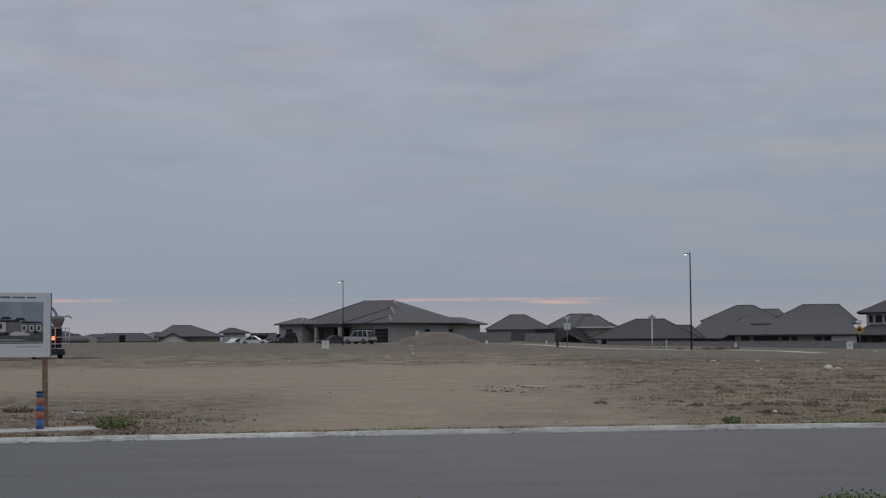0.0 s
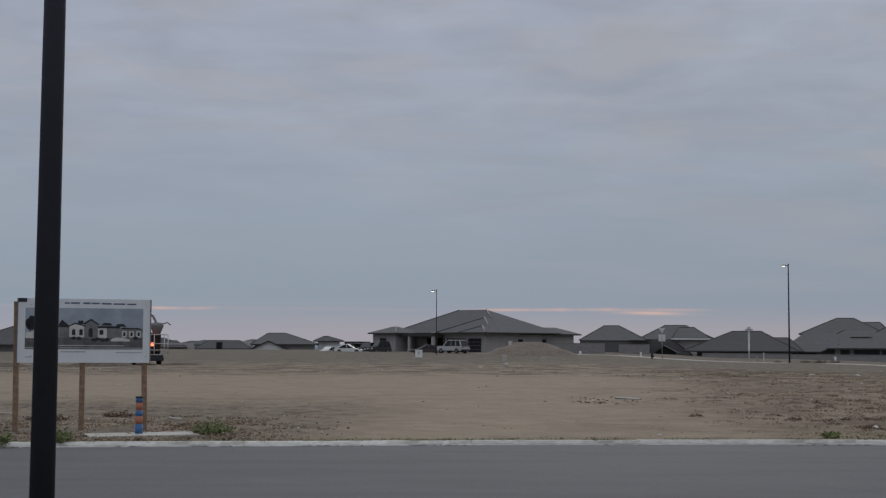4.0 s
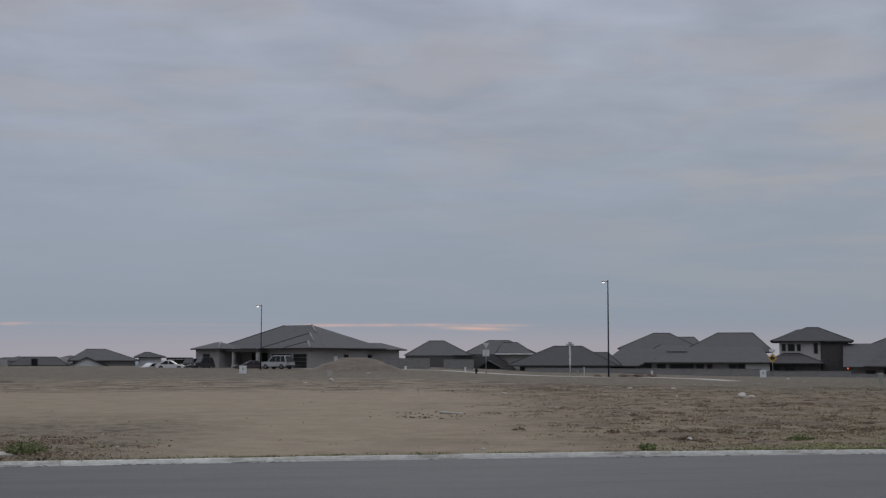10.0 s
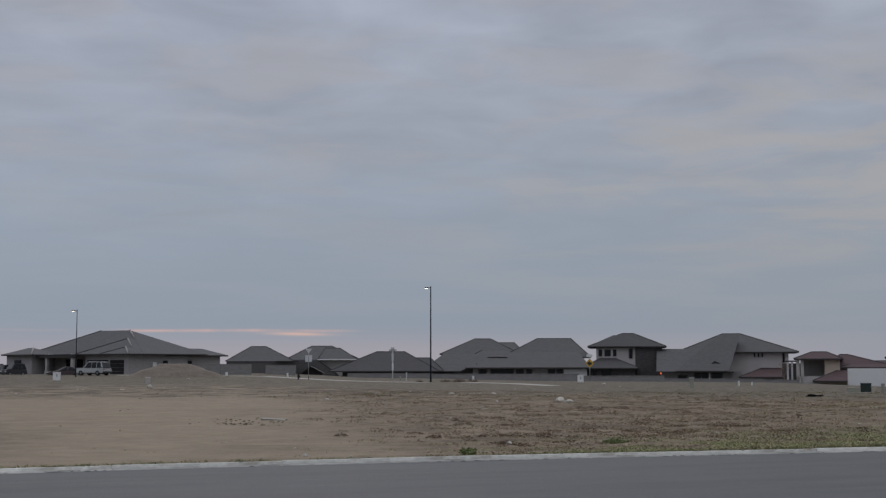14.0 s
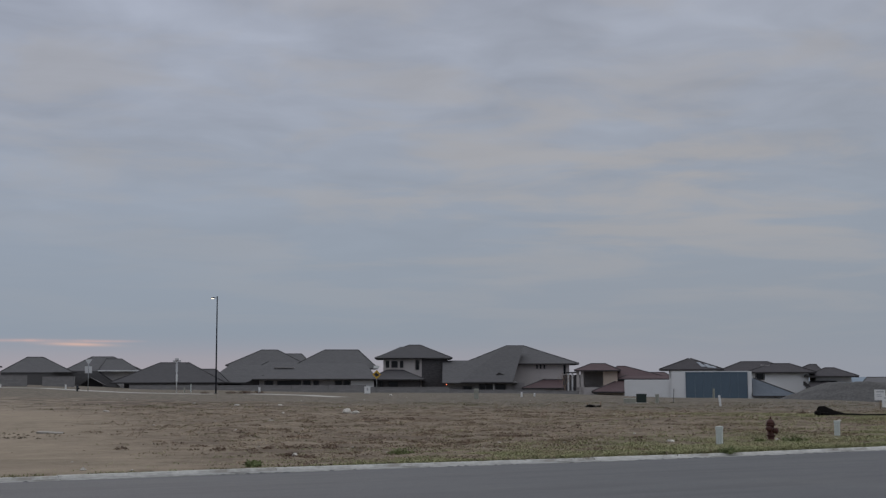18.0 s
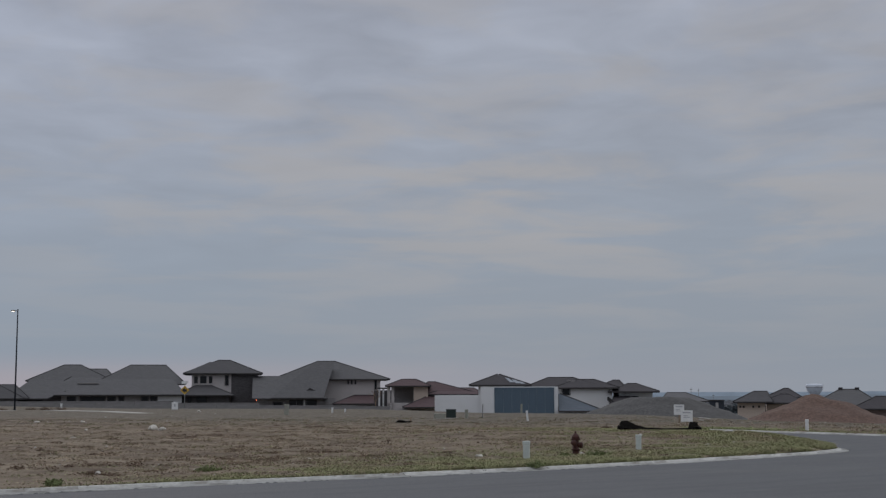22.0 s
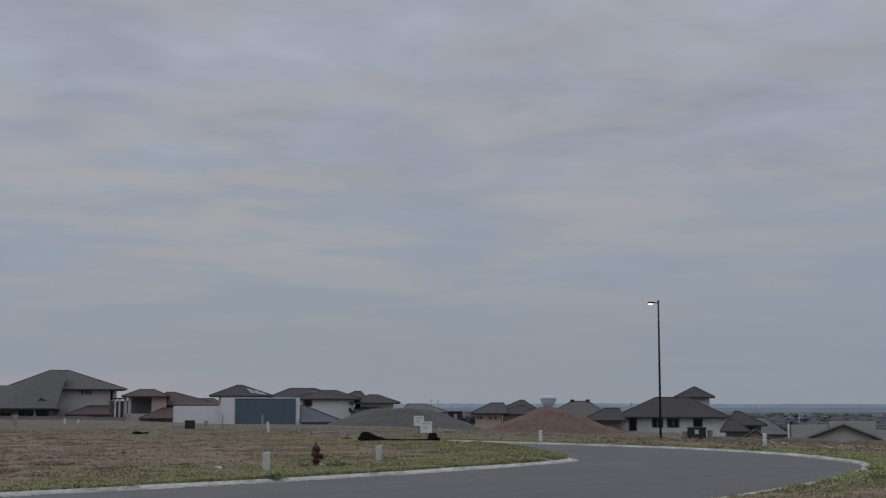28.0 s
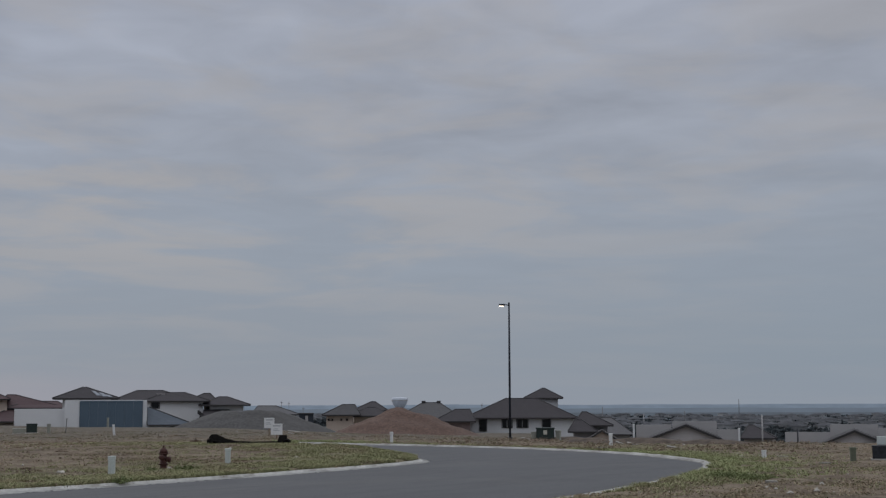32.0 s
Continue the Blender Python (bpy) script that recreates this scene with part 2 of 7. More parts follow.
    rough_zone = n.math("MAXIMUM", n.math("MAXIMUM", right_part, left_part), 0.25)
    col = n.mix(n.math("MULTIPLY", n.math("MULTIPLY", n.span(crumbs, 0.54, 0.66), rough_zone), 0.38), col, (0.065, 0.050, 0.039))
    col = n.mix(n.math("MULTIPLY", n.math("MULTIPLY", n.span(crumbs, 0.44, 0.34), rough_zone), 0.5), col, (0.285, 0.245, 0.195))
    specks = n.span(n.noise(pos, 3.2, 6.0, 0.8), 0.62, 0.70)
    col = n.mix(n.math("MULTIPLY", specks, 0.32), col, (0.060, 0.048, 0.036))
    # far land turns to scrub; its blue-grey with distance is haze in the colour
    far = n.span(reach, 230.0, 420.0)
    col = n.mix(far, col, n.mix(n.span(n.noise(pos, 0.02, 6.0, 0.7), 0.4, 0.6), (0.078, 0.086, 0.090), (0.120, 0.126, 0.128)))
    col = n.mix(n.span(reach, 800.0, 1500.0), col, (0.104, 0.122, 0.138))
    b = n.add("ShaderNodeBsdfPrincipled")
    n.put(b.inputs["Base Color"], col)
    n.put(b.inputs["Roughness"], 0.95)
    n.put(b.inputs["Specular IOR Level"], 0.1)
    bn = n.add("ShaderNodeBump")
    n.put(bn.inputs["Strength"], 0.6)
    n.put(bn.inputs["Distance"], 0.06)
    n.put(bn.inputs["Height"], n.math("ADD", fine, n.math("MULTIPLY", mid, 1.5)))
    n.put(b.inputs["Normal"], bn.outputs[0])
    n.put(n.add("ShaderNodeOutputMaterial").inputs[0], b.outputs[0])
    return m


def asphalt_material():
    m = bpy.data.materials.new("asphalt")
    m.use_nodes = True
    n = Nodes(m.node_tree)
    pos = n.add("ShaderNodeTexCoord").outputs["Object"]
    fine = n.noise(pos, 45.0, 4.0, 0.7)
    sep = n.add("ShaderNodeSeparateXYZ")
    n.put(sep.inputs[0], pos)
    along = n.vec(n.math("MULTIPLY", sep.outputs[0], 0.12), n.math("SUBTRACT", sep.outputs[1], n.math("MULTIPLY", sep.outputs[0], 0.12)), 0.0)
    tracks = n.noise(along, 1.6, 4.0, 0.6)
    wide = n.noise(pos, 0.25, 4.0, 0.6, 0.5)
    col = n.mix(n.span(fine, 0.3, 0.7), (0.089, 0.090, 0.093), (0.128, 0.129, 0.133))
    col = n.mix(n.math("MULTIPLY", n.span(tracks, 0.42, 0.66), 0.5), col, (0.085, 0.085, 0.086))
    scuffs = n.noise(n.vec(n.math("MULTIPLY", sep.outputs[0], 0.35), n.math("MULTIPLY", n.math("SUBTRACT", sep.outputs[1], n.math("MULTIPLY", sep.outputs[0], 0.12)), 2.2), 4.0), 2.0, 6.0, 0.75)
    col = n.mix(n.math("MULTIPLY", n.span(scuffs, 0.55, 0.75), 0.45), col, (0.19, 0.185, 0.178))
    col = n.mix(n.math("MULTIPLY", n.span(wide, 0.5, 0.75), 0.3), col, (0.15, 0.145, 0.14))
    b = n.add("ShaderNodeBsdfPrincipled")
    n.put(b.inputs["Base Color"], col)
    n.put(b.inputs["Roughness"], 0.85)
    n.put(b.inputs["Specular IOR Level"], 0.25)
    bn = n.add("ShaderNodeBump")
    n.put(bn.inputs["Strength"], 0.4)
    n.put(bn.inputs["Distance"], 0.01)
    n.put(bn.inputs["Height"], fine)
    n.put(b.inputs["Normal"], bn.outputs[0])
    n.put(n.add("ShaderNodeOutputMaterial").inputs[0], b.outputs[0])
    return m


SOIL, ASPHALT = ground_material(), asphalt_material()
CONCRETE = material("concrete", (0.50, 0.488, 0.455), 0.9, scale=7, grain=0.2, stain=(0.25, 0.228, 0.195), stain_amount=0.7, stain_scale=1.6, vary=0.2)
GUTTER = material("dirty_gutter_concrete", (0.36, 0.352, 0.332), 0.9, scale=7, grain=0.2, stain=(0.17, 0.16, 0.145), stain_amount=0.8, stain_scale=1.2, vary=0.2)
ROOF_GREY = courses("grey_shingle", (0.100, 0.096, 0.097), (0.06, 0.058, 0.06), 0.33, 0.14, vary=0.1)
ROOF_DARK = courses("dark_shingle", (0.072, 0.068, 0.070), (0.045, 0.043, 0.045), 0.33, 0.14, vary=0.1)
ROOF_BROWN = courses("brown_shingle", (0.052, 0.046, 0.049), (0.036, 0.031, 0.031), 0.33, 0.14, vary=0.1)
ROOF_RED = courses("red_tile", (0.088, 0.056, 0.058), (0.066, 0.043, 0.045), 0.3, 0.35, vary=0.12)
SIDING_DARK = material("dark_grey_siding", (0.108, 0.104, 0.105), 0.9, scale=8, grain=0.06, stain_scale=0.3)
ROOF_CAP = material("dark_ridge_tile", (0.058, 0.054, 0.055), 0.8, scale=6)
ROOF_BLUE = courses("blue_grey_shingle", (0.105, 0.120, 0.140), (0.07, 0.08, 0.095), 0.33, 0.14, vary=0.1)
ROOF_ASH = courses("ash_grey_shingle", (0.124, 0.119, 0.121), (0.100, 0.096, 0.098), 0.33, 0.14, vary=0.08)
BRICK = courses("grey_brown_brick", (0.33, 0.312, 0.308), (0.33, 0.315, 0.31), 0.25, 0.08, vary=0.12)
BRICK_DARK = courses("dark_brick", (0.080, 0.074, 0.076), (0.08, 0.075, 0.075), 0.25, 0.08)
BLOCKWALL = courses("block_wall", (0.230, 0.221, 0.218), (0.185, 0.178, 0.174), 0.4, 0.2, vary=0.1)
STUCCO_PINK = material("beige_stucco", (0.455, 0.42, 0.405), 0.9, scale=20, stain_scale=0.25)
STUCCO_WHITE = material("white_stucco", (0.66, 0.66, 0.66), 0.9, scale=20, grain=0.05, stain=(0.5, 0.49, 0.48), stain_scale=0.2)
STUCCO_TAN = material("tan_stucco", (0.53, 0.435, 0.36), 0.9, scale=20, stain_scale=0.25)
STUCCO_GREY = material("grey_stucco", (0.35, 0.335, 0.325), 0.9, scale=20, stain_scale=0.25)
PARAPET = material("pale_grey_parapet", (0.385, 0.368, 0.36), 0.9, scale=20, grain=0.06, stain=(0.34, 0.33, 0.32), stain_scale=0.2)
BLUE_PANEL = material("blue_grey_metal", (0.088, 0.125, 0.162), 0.6, scale=8, grain=0.06, stain_scale=0.4)
FASCIA = material("dark_fascia", (0.04, 0.037, 0.037), 0.7, scale=10)
PALE_TRIM = material("pale_ridge_cap", (0.30, 0.28, 0.27), 0.8, scale=10)
GLASS_DARK = material("dark_window_glass", (0.008, 0.009, 0.011), 0.2, scale=2, grain=0.05, bump=0, spec=0.3)
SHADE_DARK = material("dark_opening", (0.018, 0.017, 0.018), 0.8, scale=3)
WHITE_PAINT = material("white_paint", (0.70, 0.70, 0.69), 0.6, scale=8, grain=0.05)
BLACK_STEEL = material("black_painted_steel", (0.024, 0.028, 0.038), 0.7, scale=6, grain=0.08, bump=0.0, spec=0.2)
GALV = material("galvanised_steel", (0.30, 0.31, 0.32), 0.5, metal=0.6, scale=12)
LAMP_GLOW = material("lit_lamp_glass", (0.9, 0.85, 0.75), 0.4, grain=0.0, bump=0, emit=((1.0, 0.84, 0.66), 2.0))
TAIL_GLOW = material("lit_tail_lamp", (0.8, 0.15, 0.08), 0.4, grain=0.0, bump=0, emit=((1.0, 0.22, 0.10), 2.2))


# ---- building helpers ----
def part(name, bm, mat, parent=None, label=""):
    """Link a bmesh as one mesh object under a thing or part."""
    me = bpy.data.meshes.new(name)
    bm.normal_update()
    bm.to_mesh(me)
    bm.free()
    for m in mat if isinstance(mat, (tuple, list)) else (mat,):
        me.materials.append(m)
    ob = new(name, me)
    if parent is not None:
        ob.parent = parent
    return tagged(ob, label)


def box(bm, x0, x1, y0, y1, z0, z1, bevel=0.0):
    vs = [bm.verts.new((x, y, z)) for x in (x0, x1) for y in (y0, y1) for z in (z0, z1)]
    faces = []
    for idx in ((0, 1, 3, 2), (4, 6, 7, 5), (0, 4, 5, 1), (2, 3, 7, 6), (0, 2, 6, 4), (1, 5, 7, 3)):
        faces.append(bm.faces.new([vs[i] for i in idx]))
    if bevel:
        es = list({e for f in faces for e in f.edges})
        bmesh.ops.bevel(bm, geom=es, offset=bevel, segments=2, affect="EDGES", profile=0.6)
    return vs


def boxes(*dims, bevel=0.0):
    bm = bmesh.new()
    for d in dims:
        box(bm, *d, bevel=bevel)
    return bm


def tube(bm, pts, radii, n=10, cap=True):
    """A round tube along points."""
    rings = []
    for i, p in enumerate(pts):
        a, b = Vector(pts[max(i - 1, 0)]), Vector(pts[min(i + 1, len(pts) - 1)])
        q = (b - a).normalized().to_track_quat("Z", "Y")
        r = radii[i] if isinstance(radii, (list, tuple)) else radii
        rings.append([bm.verts.new(Vector(p) + q @ Vector((r * math.cos(k * math.tau / n), r * math.sin(k * math.tau / n), 0))) for k in range(n)])
    for r0, r1 in zip(rings, rings[1:]):
        for k in range(n):
            f = bm.faces.new((r0[k], r0[(k + 1) % n], r1[(k + 1) % n], r1[k]))
            f.smooth = True
    if cap:
        bm.faces.new(list(reversed(rings[0])))
        bm.faces.new(rings[-1])
    return bm


def tubes(pts, radii, n=10):
    return tube(bmesh.new(), pts, radii, n)


# ---- the lie of the land ----
def smooth(a, b, v):
    t = np.clip((v - a) / (b - a), 0, 1)
    return t * t * (3 - 2 * t)


KERB_IN = [(-60, 11.9), (-20, 19.9), (-7.4, 22.4), (0.2, 23.9), (4.1, 24.4), (8.3, 24.9), (13.4, 25.3), (19.8, 26.3), (24.3, 27.3), (27.9, 28.4), (29.65, 29.5), (30.7, 31.4), (31.4, 35), (31.8, 40), (32.0, 47)]
KERB_OUT = [(-60, 2.3), (-20, 9.4), (-5.5, 12.2), (1, 13.2), (5, 13.55), (9, 13.75), (14, 14.3), (19.35, 15.5), (21.5, 16.1), (24, 16.9), (26.6, 17.9), (30, 19.4), (34.1, 21.8), (36.3, 24.4), (38.6, 28), (40, 32), (40.7, 37), (40.2, 42), (39.6, 48)]


def curve_points(pts, step):
    """Even points along a smooth line through pts."""
    out = []
    p = [Vector((*q, 0)) for q in pts]
    for i in range(len(p) - 1):
        a, b, c, d = p[max(i - 1, 0)], p[i], p[i + 1], p[min(i + 2, len(p) - 1)]
        k = max(2, int((c - b).length / 0.1))
        ta, tb = (c - a) * 0.5, (d - b) * 0.5
        la, lb = max((c - a).length, 1e-6), max((d - b).length, 1e-6)
        ta, tb = (c - a) / la * (c - b).length, (d - b) / lb * (c - b).length
        for j in range(k):
            t = j / k
            out.append(b * (2 * t**3 - 3 * t**2 + 1) + ta * (t**3 - 2 * t**2 + t) + c * (-2 * t**3 + 3 * t**2) + tb * (t**3 - t**2))
    out.append(p[-1])
    even, left = [out[0]], step
    for a, b in zip(out, out[1:]):
        seg = (b - a).length
        while seg >= left:
            a = a + (b - a).normalized() * left
            even.append(a.copy())
            seg -= left
            left = step
        left -= seg
    return even


LINE_IN, LINE_OUT = curve_points(KERB_IN, 1.0), curve_points(KERB_OUT, 1.0)
ROAD_EDGE = np.array([(p.x, p.y) for p in LINE_IN] + [(p.x, p.y) for p in reversed(LINE_OUT)])


def on_road(x, y):
    inside = np.zeros(np.shape(x), bool)
    ax, ay = ROAD_EDGE.T
    bx, by = np.roll(ax, -1), np.roll(ay, -1)
    for i in range(len(ax)):
        if ay[i] != by[i]:
            inside ^= ((ay[i] > y) != (by[i] > y)) & (x < (bx[i] - ax[i]) * (y - ay[i]) / (by[i] - ay[i]) + ax[i])
    return inside


def road_gap(x, y):
    """Distance to the nearest kerb line."""
    best = np.full(np.shape(x), 1e9)
    for line in (LINE_IN, LINE_OUT):
        for a, b in zip(line, line[1:]):
            dx, dy = b.x - a.x, b.y - a.y
            t = np.clip(((x - a.x) * dx + (y - a.y) * dy) / (dx * dx + dy * dy), 0, 1)
            best = np.minimum(best, np.hypot(x - a.x - t * dx, y - a.y - t * dy))
    return best


BEARINGS = [-25, 0, 15, 25, 30, 36, 42, 50, 56, 75]
CREST = [300, 265, 152, 138, 112, 105, 80, 62, 68, 70]
FALL = [0.012, 0.012, 0.014, 0.014, 0.017, 0.020, 0.021, 0.0205, 0.055, 0.06]


def land(x, y):
    """Height of the land away from the road."""
    x, y = np.asarray(x, float), np.asarray(y, float)
    d, az = np.hypot(x, y), np.degrees(np.arctan2(x, y))
    crest, fall = np.interp(az, BEARINGS, CREST), np.interp(az, BEARINGS, FALL)
    over = (np.sqrt((d - crest) ** 2 + 100) + (d - crest)) / 2
    z = 0.12 - 15 * (1 - np.exp(-fall * over / 15))
    z = z + 0.62 * smooth(115, 185, d) * (1 - smooth(2, 9, az)) * (1 - smooth(240, 330, d))
    z = z + 0.28 * np.exp(-(((x - 27) / 7) ** 2 + ((y - 41) / 9) ** 2))
    z = z + 0.17 * np.exp(-(((x - 31.8) / 3.4) ** 2 + ((y - 35.0) / 3.6) ** 2))
    return z + 2 * smooth(1200, 3700, d) * (1 + 0.06 * np.sin(az * 0.9) + 0.03 * np.sin(az * 2.3))


def ground_z(x, y):
    return float(land(x, y))


def spot(bearing, dist):
    """Plan place by bearing in degrees clockwise from +y, and distance."""
    return dist * math.sin(radians(bearing)), dist * math.cos(radians(bearing))


def make_ground():
    az = np.concatenate([np.arange(-180, -26, 4.0), np.arange(-26, 72, 0.36), np.arange(72, 180, 4.0)])
    radii = [0.6]
    while radii[-1] < 3900:
        d = radii[-1]
        radii.append(d + (0.5 if d < 12 else 0.011 * d if d < 70 else 0.017 * d if d < 300 else 0.05 * d))
    r = np.array(radii)
    A, R = np.meshgrid(np.radians(az), r)
    X, Y = R * np.sin(A), R * np.cos(A)
    Z = land(X, Y)
    near = R < 120
    nx, ny = X[near], Y[near]
    road, gap = on_road(nx, ny), road_gap(nx, ny)
    bumps = np.array([noise.fractal((a * 0.9, b * 0.9, 0.0), 0.75, 2.2, 4) for a, b in zip(nx, ny)])
    zz = Z[near] + 0.055 * bumps * smooth(0.3, 2.5, gap) * (0.35 + 0.65 * np.maximum(smooth(0, 8, nx - 0.07 * ny), smooth(-3, -8, nx) * smooth(44, 34, ny)))
    zz = np.where(gap < 0.35, np.minimum(zz, 0.082), zz)
    zz = np.where(road | (gap < 0.1), -0.12, zz)
    Z[near] = zz
    rows_, cols = X.shape
    verts = np.stack([X, Y, Z], -1).reshape(-1, 3).tolist()
    verts.append((0, 0, ground_z(0, 0)))
    hub = len(verts) - 1
    faces = []
    for i in range(rows_ - 1):
        for j in range(cols):
            k = (j + 1) % cols
            faces.append((i * cols + j, i * cols + k, (i + 1) * cols + k, (i + 1) * cols + j))
    faces += [(hub, (j + 1) % cols, j) for j in range(cols)]
    me = bpy.data.meshes.new("ground")
    me.from_pydata(verts, [], [f[::-1] for f in faces])
    me.polygons.foreach_set("use_smooth", [True] * len(me.polygons))
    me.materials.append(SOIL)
    tagged(new("ground", me), "bare brown dirt lot with dry grass sloping to a valley", "ground", kind="structure")


def make_road():
    bm = bmesh.new()
    n = 130
    a, b = curve_points(KERB_IN, 0.75), curve_points(KERB_OUT, 0.75)
    cut = lambda line, i: line[round(i * (len(line) - 1) / n)]
    grid = []
    for i in range(n + 1):
        p, q = cut(a, i), cut(b, i)
        grid.append([bm.verts.new((*(p.lerp(q, s).xy), 0.06 * math.sin(math.pi * s) + 0.028)) for s in (0, 0.12, 0.3, 0.5, 0.7, 0.88, 1)])
    for r0, r1 in zip(grid, grid[1:]):
        for k in range(6):
            bm.faces.new((r0[k], r0[k + 1], r1[k + 1], r1[k])).smooth = True
    bmesh.ops.recalc_face_normals(bm, faces=bm.faces)
    if bm.faces[0].normal.z < 0:
        bmesh.ops.reverse_faces(bm, faces=bm.faces)
    tagged(part("road", bm, ASPHALT), "worn grey asphalt street bending round a corner", "road", kind="structure")


def make_kerb(line, inward, pan):
    """A concrete kerb with gutter, cast in lengths with joints; short lengths on the bends."""
    profile = [(0.09, -0.1), (0.09, 0.09), (0.07, 0.102), (-0.03, 0.104), (-0.075, 0.096), (-0.12, 0.056), (-0.14, 0.05), (-0.13 - pan, 0.045), (-0.15 - pan, 0.036), (-0.15 - pan, -0.1)]
    kerb = tagged(new("kerb"), "pale concrete kerb and gutter along the street", "kerb", kind="structure")
    shared = {}
    i = 0
    while i < len(line) - 1:
        span = 1
        for k in (4, 3, 2):
            if i + k < len(line):
                chord = line[i + k] - line[i]
                mid = line[i + k // 2]
                off = abs(chord.x * (mid.y - line[i].y) - chord.y * (mid.x - line[i].x)) / chord.length
                if off < 0.03:
                    span = k
                    break
        a, b = line[i], line[i + span]
        i += span
        mid = (a + b) / 2
        if mid.length > 110 or math.degrees(math.atan2(mid.x, mid.y)) < -45:
            continue
        if span not in shared:
            bm = bmesh.new()
            half = span * 0.5 - 0.004
            ends = [[bm.verts.new((s * half, p * inward, z)) for p, z in profile] for s in (-1, 1)]
            for k in range(len(profile)):
                j = (k + 1) % len(profile)
                bm.faces.new((ends[0][k], ends[0][j], ends[1][j], ends[1][k])).material_index = int(k in (5, 6, 7))
            bm.faces.new(ends[0])
            bm.faces.new(list(reversed(ends[1])))
            bmesh.ops.recalc_face_normals(bm, faces=bm.faces)
            ob = part("kerb_stone", bm, (CONCRETE, GUTTER), kerb)
            shared[span] = ob.data
        else:
            ob = new("kerb_stone", shared[span])
            ob.parent = kerb
        ob.matrix_local = Matrix.Translation((mid.x, mid.y, random.uniform(-0.009, 0.006))) @ Euler((radians(random.uniform(-0.6, 0.6)), radians(random.uniform(-0.22, 0.22)), math.atan2(b.y - a.y, b.x - a.x))).to_matrix().to_4x4()


make_ground()
make_road()
make_kerb(LINE_IN, 1, 0.2)
make_kerb(LINE_OUT, -1, 0.04)


# ---- houses ----
def thing(name, bearing, dist, label, category, group="", turn=0.0, z=None, sink=0.0):
    """An Empty at a thing's base; its parts use x right, y away from the street corner, z up."""
    x, y = spot(bearing, dist)
    ob = new(name)
    ob.matrix_world = Matrix.Translation((x, y, (ground_z(x, y) if z is None else z) - sink)) @ Euler((0, 0, radians(turn - bearing))).to_matrix().to_4x4()
    return tagged(ob, label, category, group)


def hip(parent, u0, u1, v0, v1, ze, zr, r0, r1, mat, over=0.45, vm=None, thick=0.18, name="roof", base=None, caps=None, swap=False, edges=(0, 1, 2, 3, 4), cut=0.0, seams=(), plain=False):
    """A hipped roof; eave at ze, ridge at zr from r0 to r1. Heights are in the world."""
    g = parent.matrix_world.translation.z if base is None else base
    u0, u1, v0, v1, ze, zr = u0 - over, u1 + over, v0 - over, v1 + over, ze - g + 0.1, zr - g
    vm = (v0 + v1) / 2 if vm is None else vm
    bm = bmesh.new()
    at = (lambda x, y, z: (y, x, z)) if swap else (lambda x, y, z: (x, y, z))
    lo = [bm.verts.new(at(x, y, ze - thick)) for x, y in ((u0, v0), (u1, v0), (u1, v1), (u0, v1))]
    hi = [bm.verts.new(at(x, y, ze)) for x, y in ((u0, v0), (u1, v0), (u1, v1), (u0, v1))]
    a = bm.verts.new(at(r0, vm, zr))
    b = bm.verts.new(at(r1, vm, zr)) if r1 - r0 > 0.05 else a
    top = [(hi[0], hi[1], b, a), (hi[1], hi[2], b), (hi[2], hi[3], a, b), (hi[3], hi[0], a)]
    for f in top:
        vs = []
        for v in f:
            if v not in vs:
                vs.append(v)
        bm.faces.new(vs)
    for i in range(4):
        j = (i + 1) % 4
        bm.faces.new((lo[i], lo[j], hi[j], hi[i])).material_index = 1
    bm.faces.new(lo[::-1]).material_index = 1
    bmesh.ops.recalc_face_normals(bm, faces=bm.faces)
    roof = part(name, bm, (mat, FASCIA), parent)
    dark = () if caps or plain else (0, 1, 4)
    if caps or dark or seams:
        k = [at(u0, v0, ze), at(u1, v0, ze), at(u1, v1, ze), at(u0, v1, ze)]
        p, q = at(r0, vm, zr), at(r1, vm, zr)
        lines = ((k[0], p), (k[1], q), (k[2], q), (k[3], p), (p, q))
        for i in sorted({*(edges if caps else dark), *seams}):
            s, e = lines[i]
            tile = caps if caps and i in edges else ROOF_CAP
            s = Vector(s).lerp(Vector(e), cut if tile is caps else 0.0)
            if (Vector(s) - Vector(e)).length > 0.3:
                part("ridge_cap", tubes([Vector(s) + Vector((0, 0, 0.03)), Vector(e) + Vector((0, 0, 0.03))], 0.11 if tile is caps else 0.06, 6), tile, roof)
    return roof


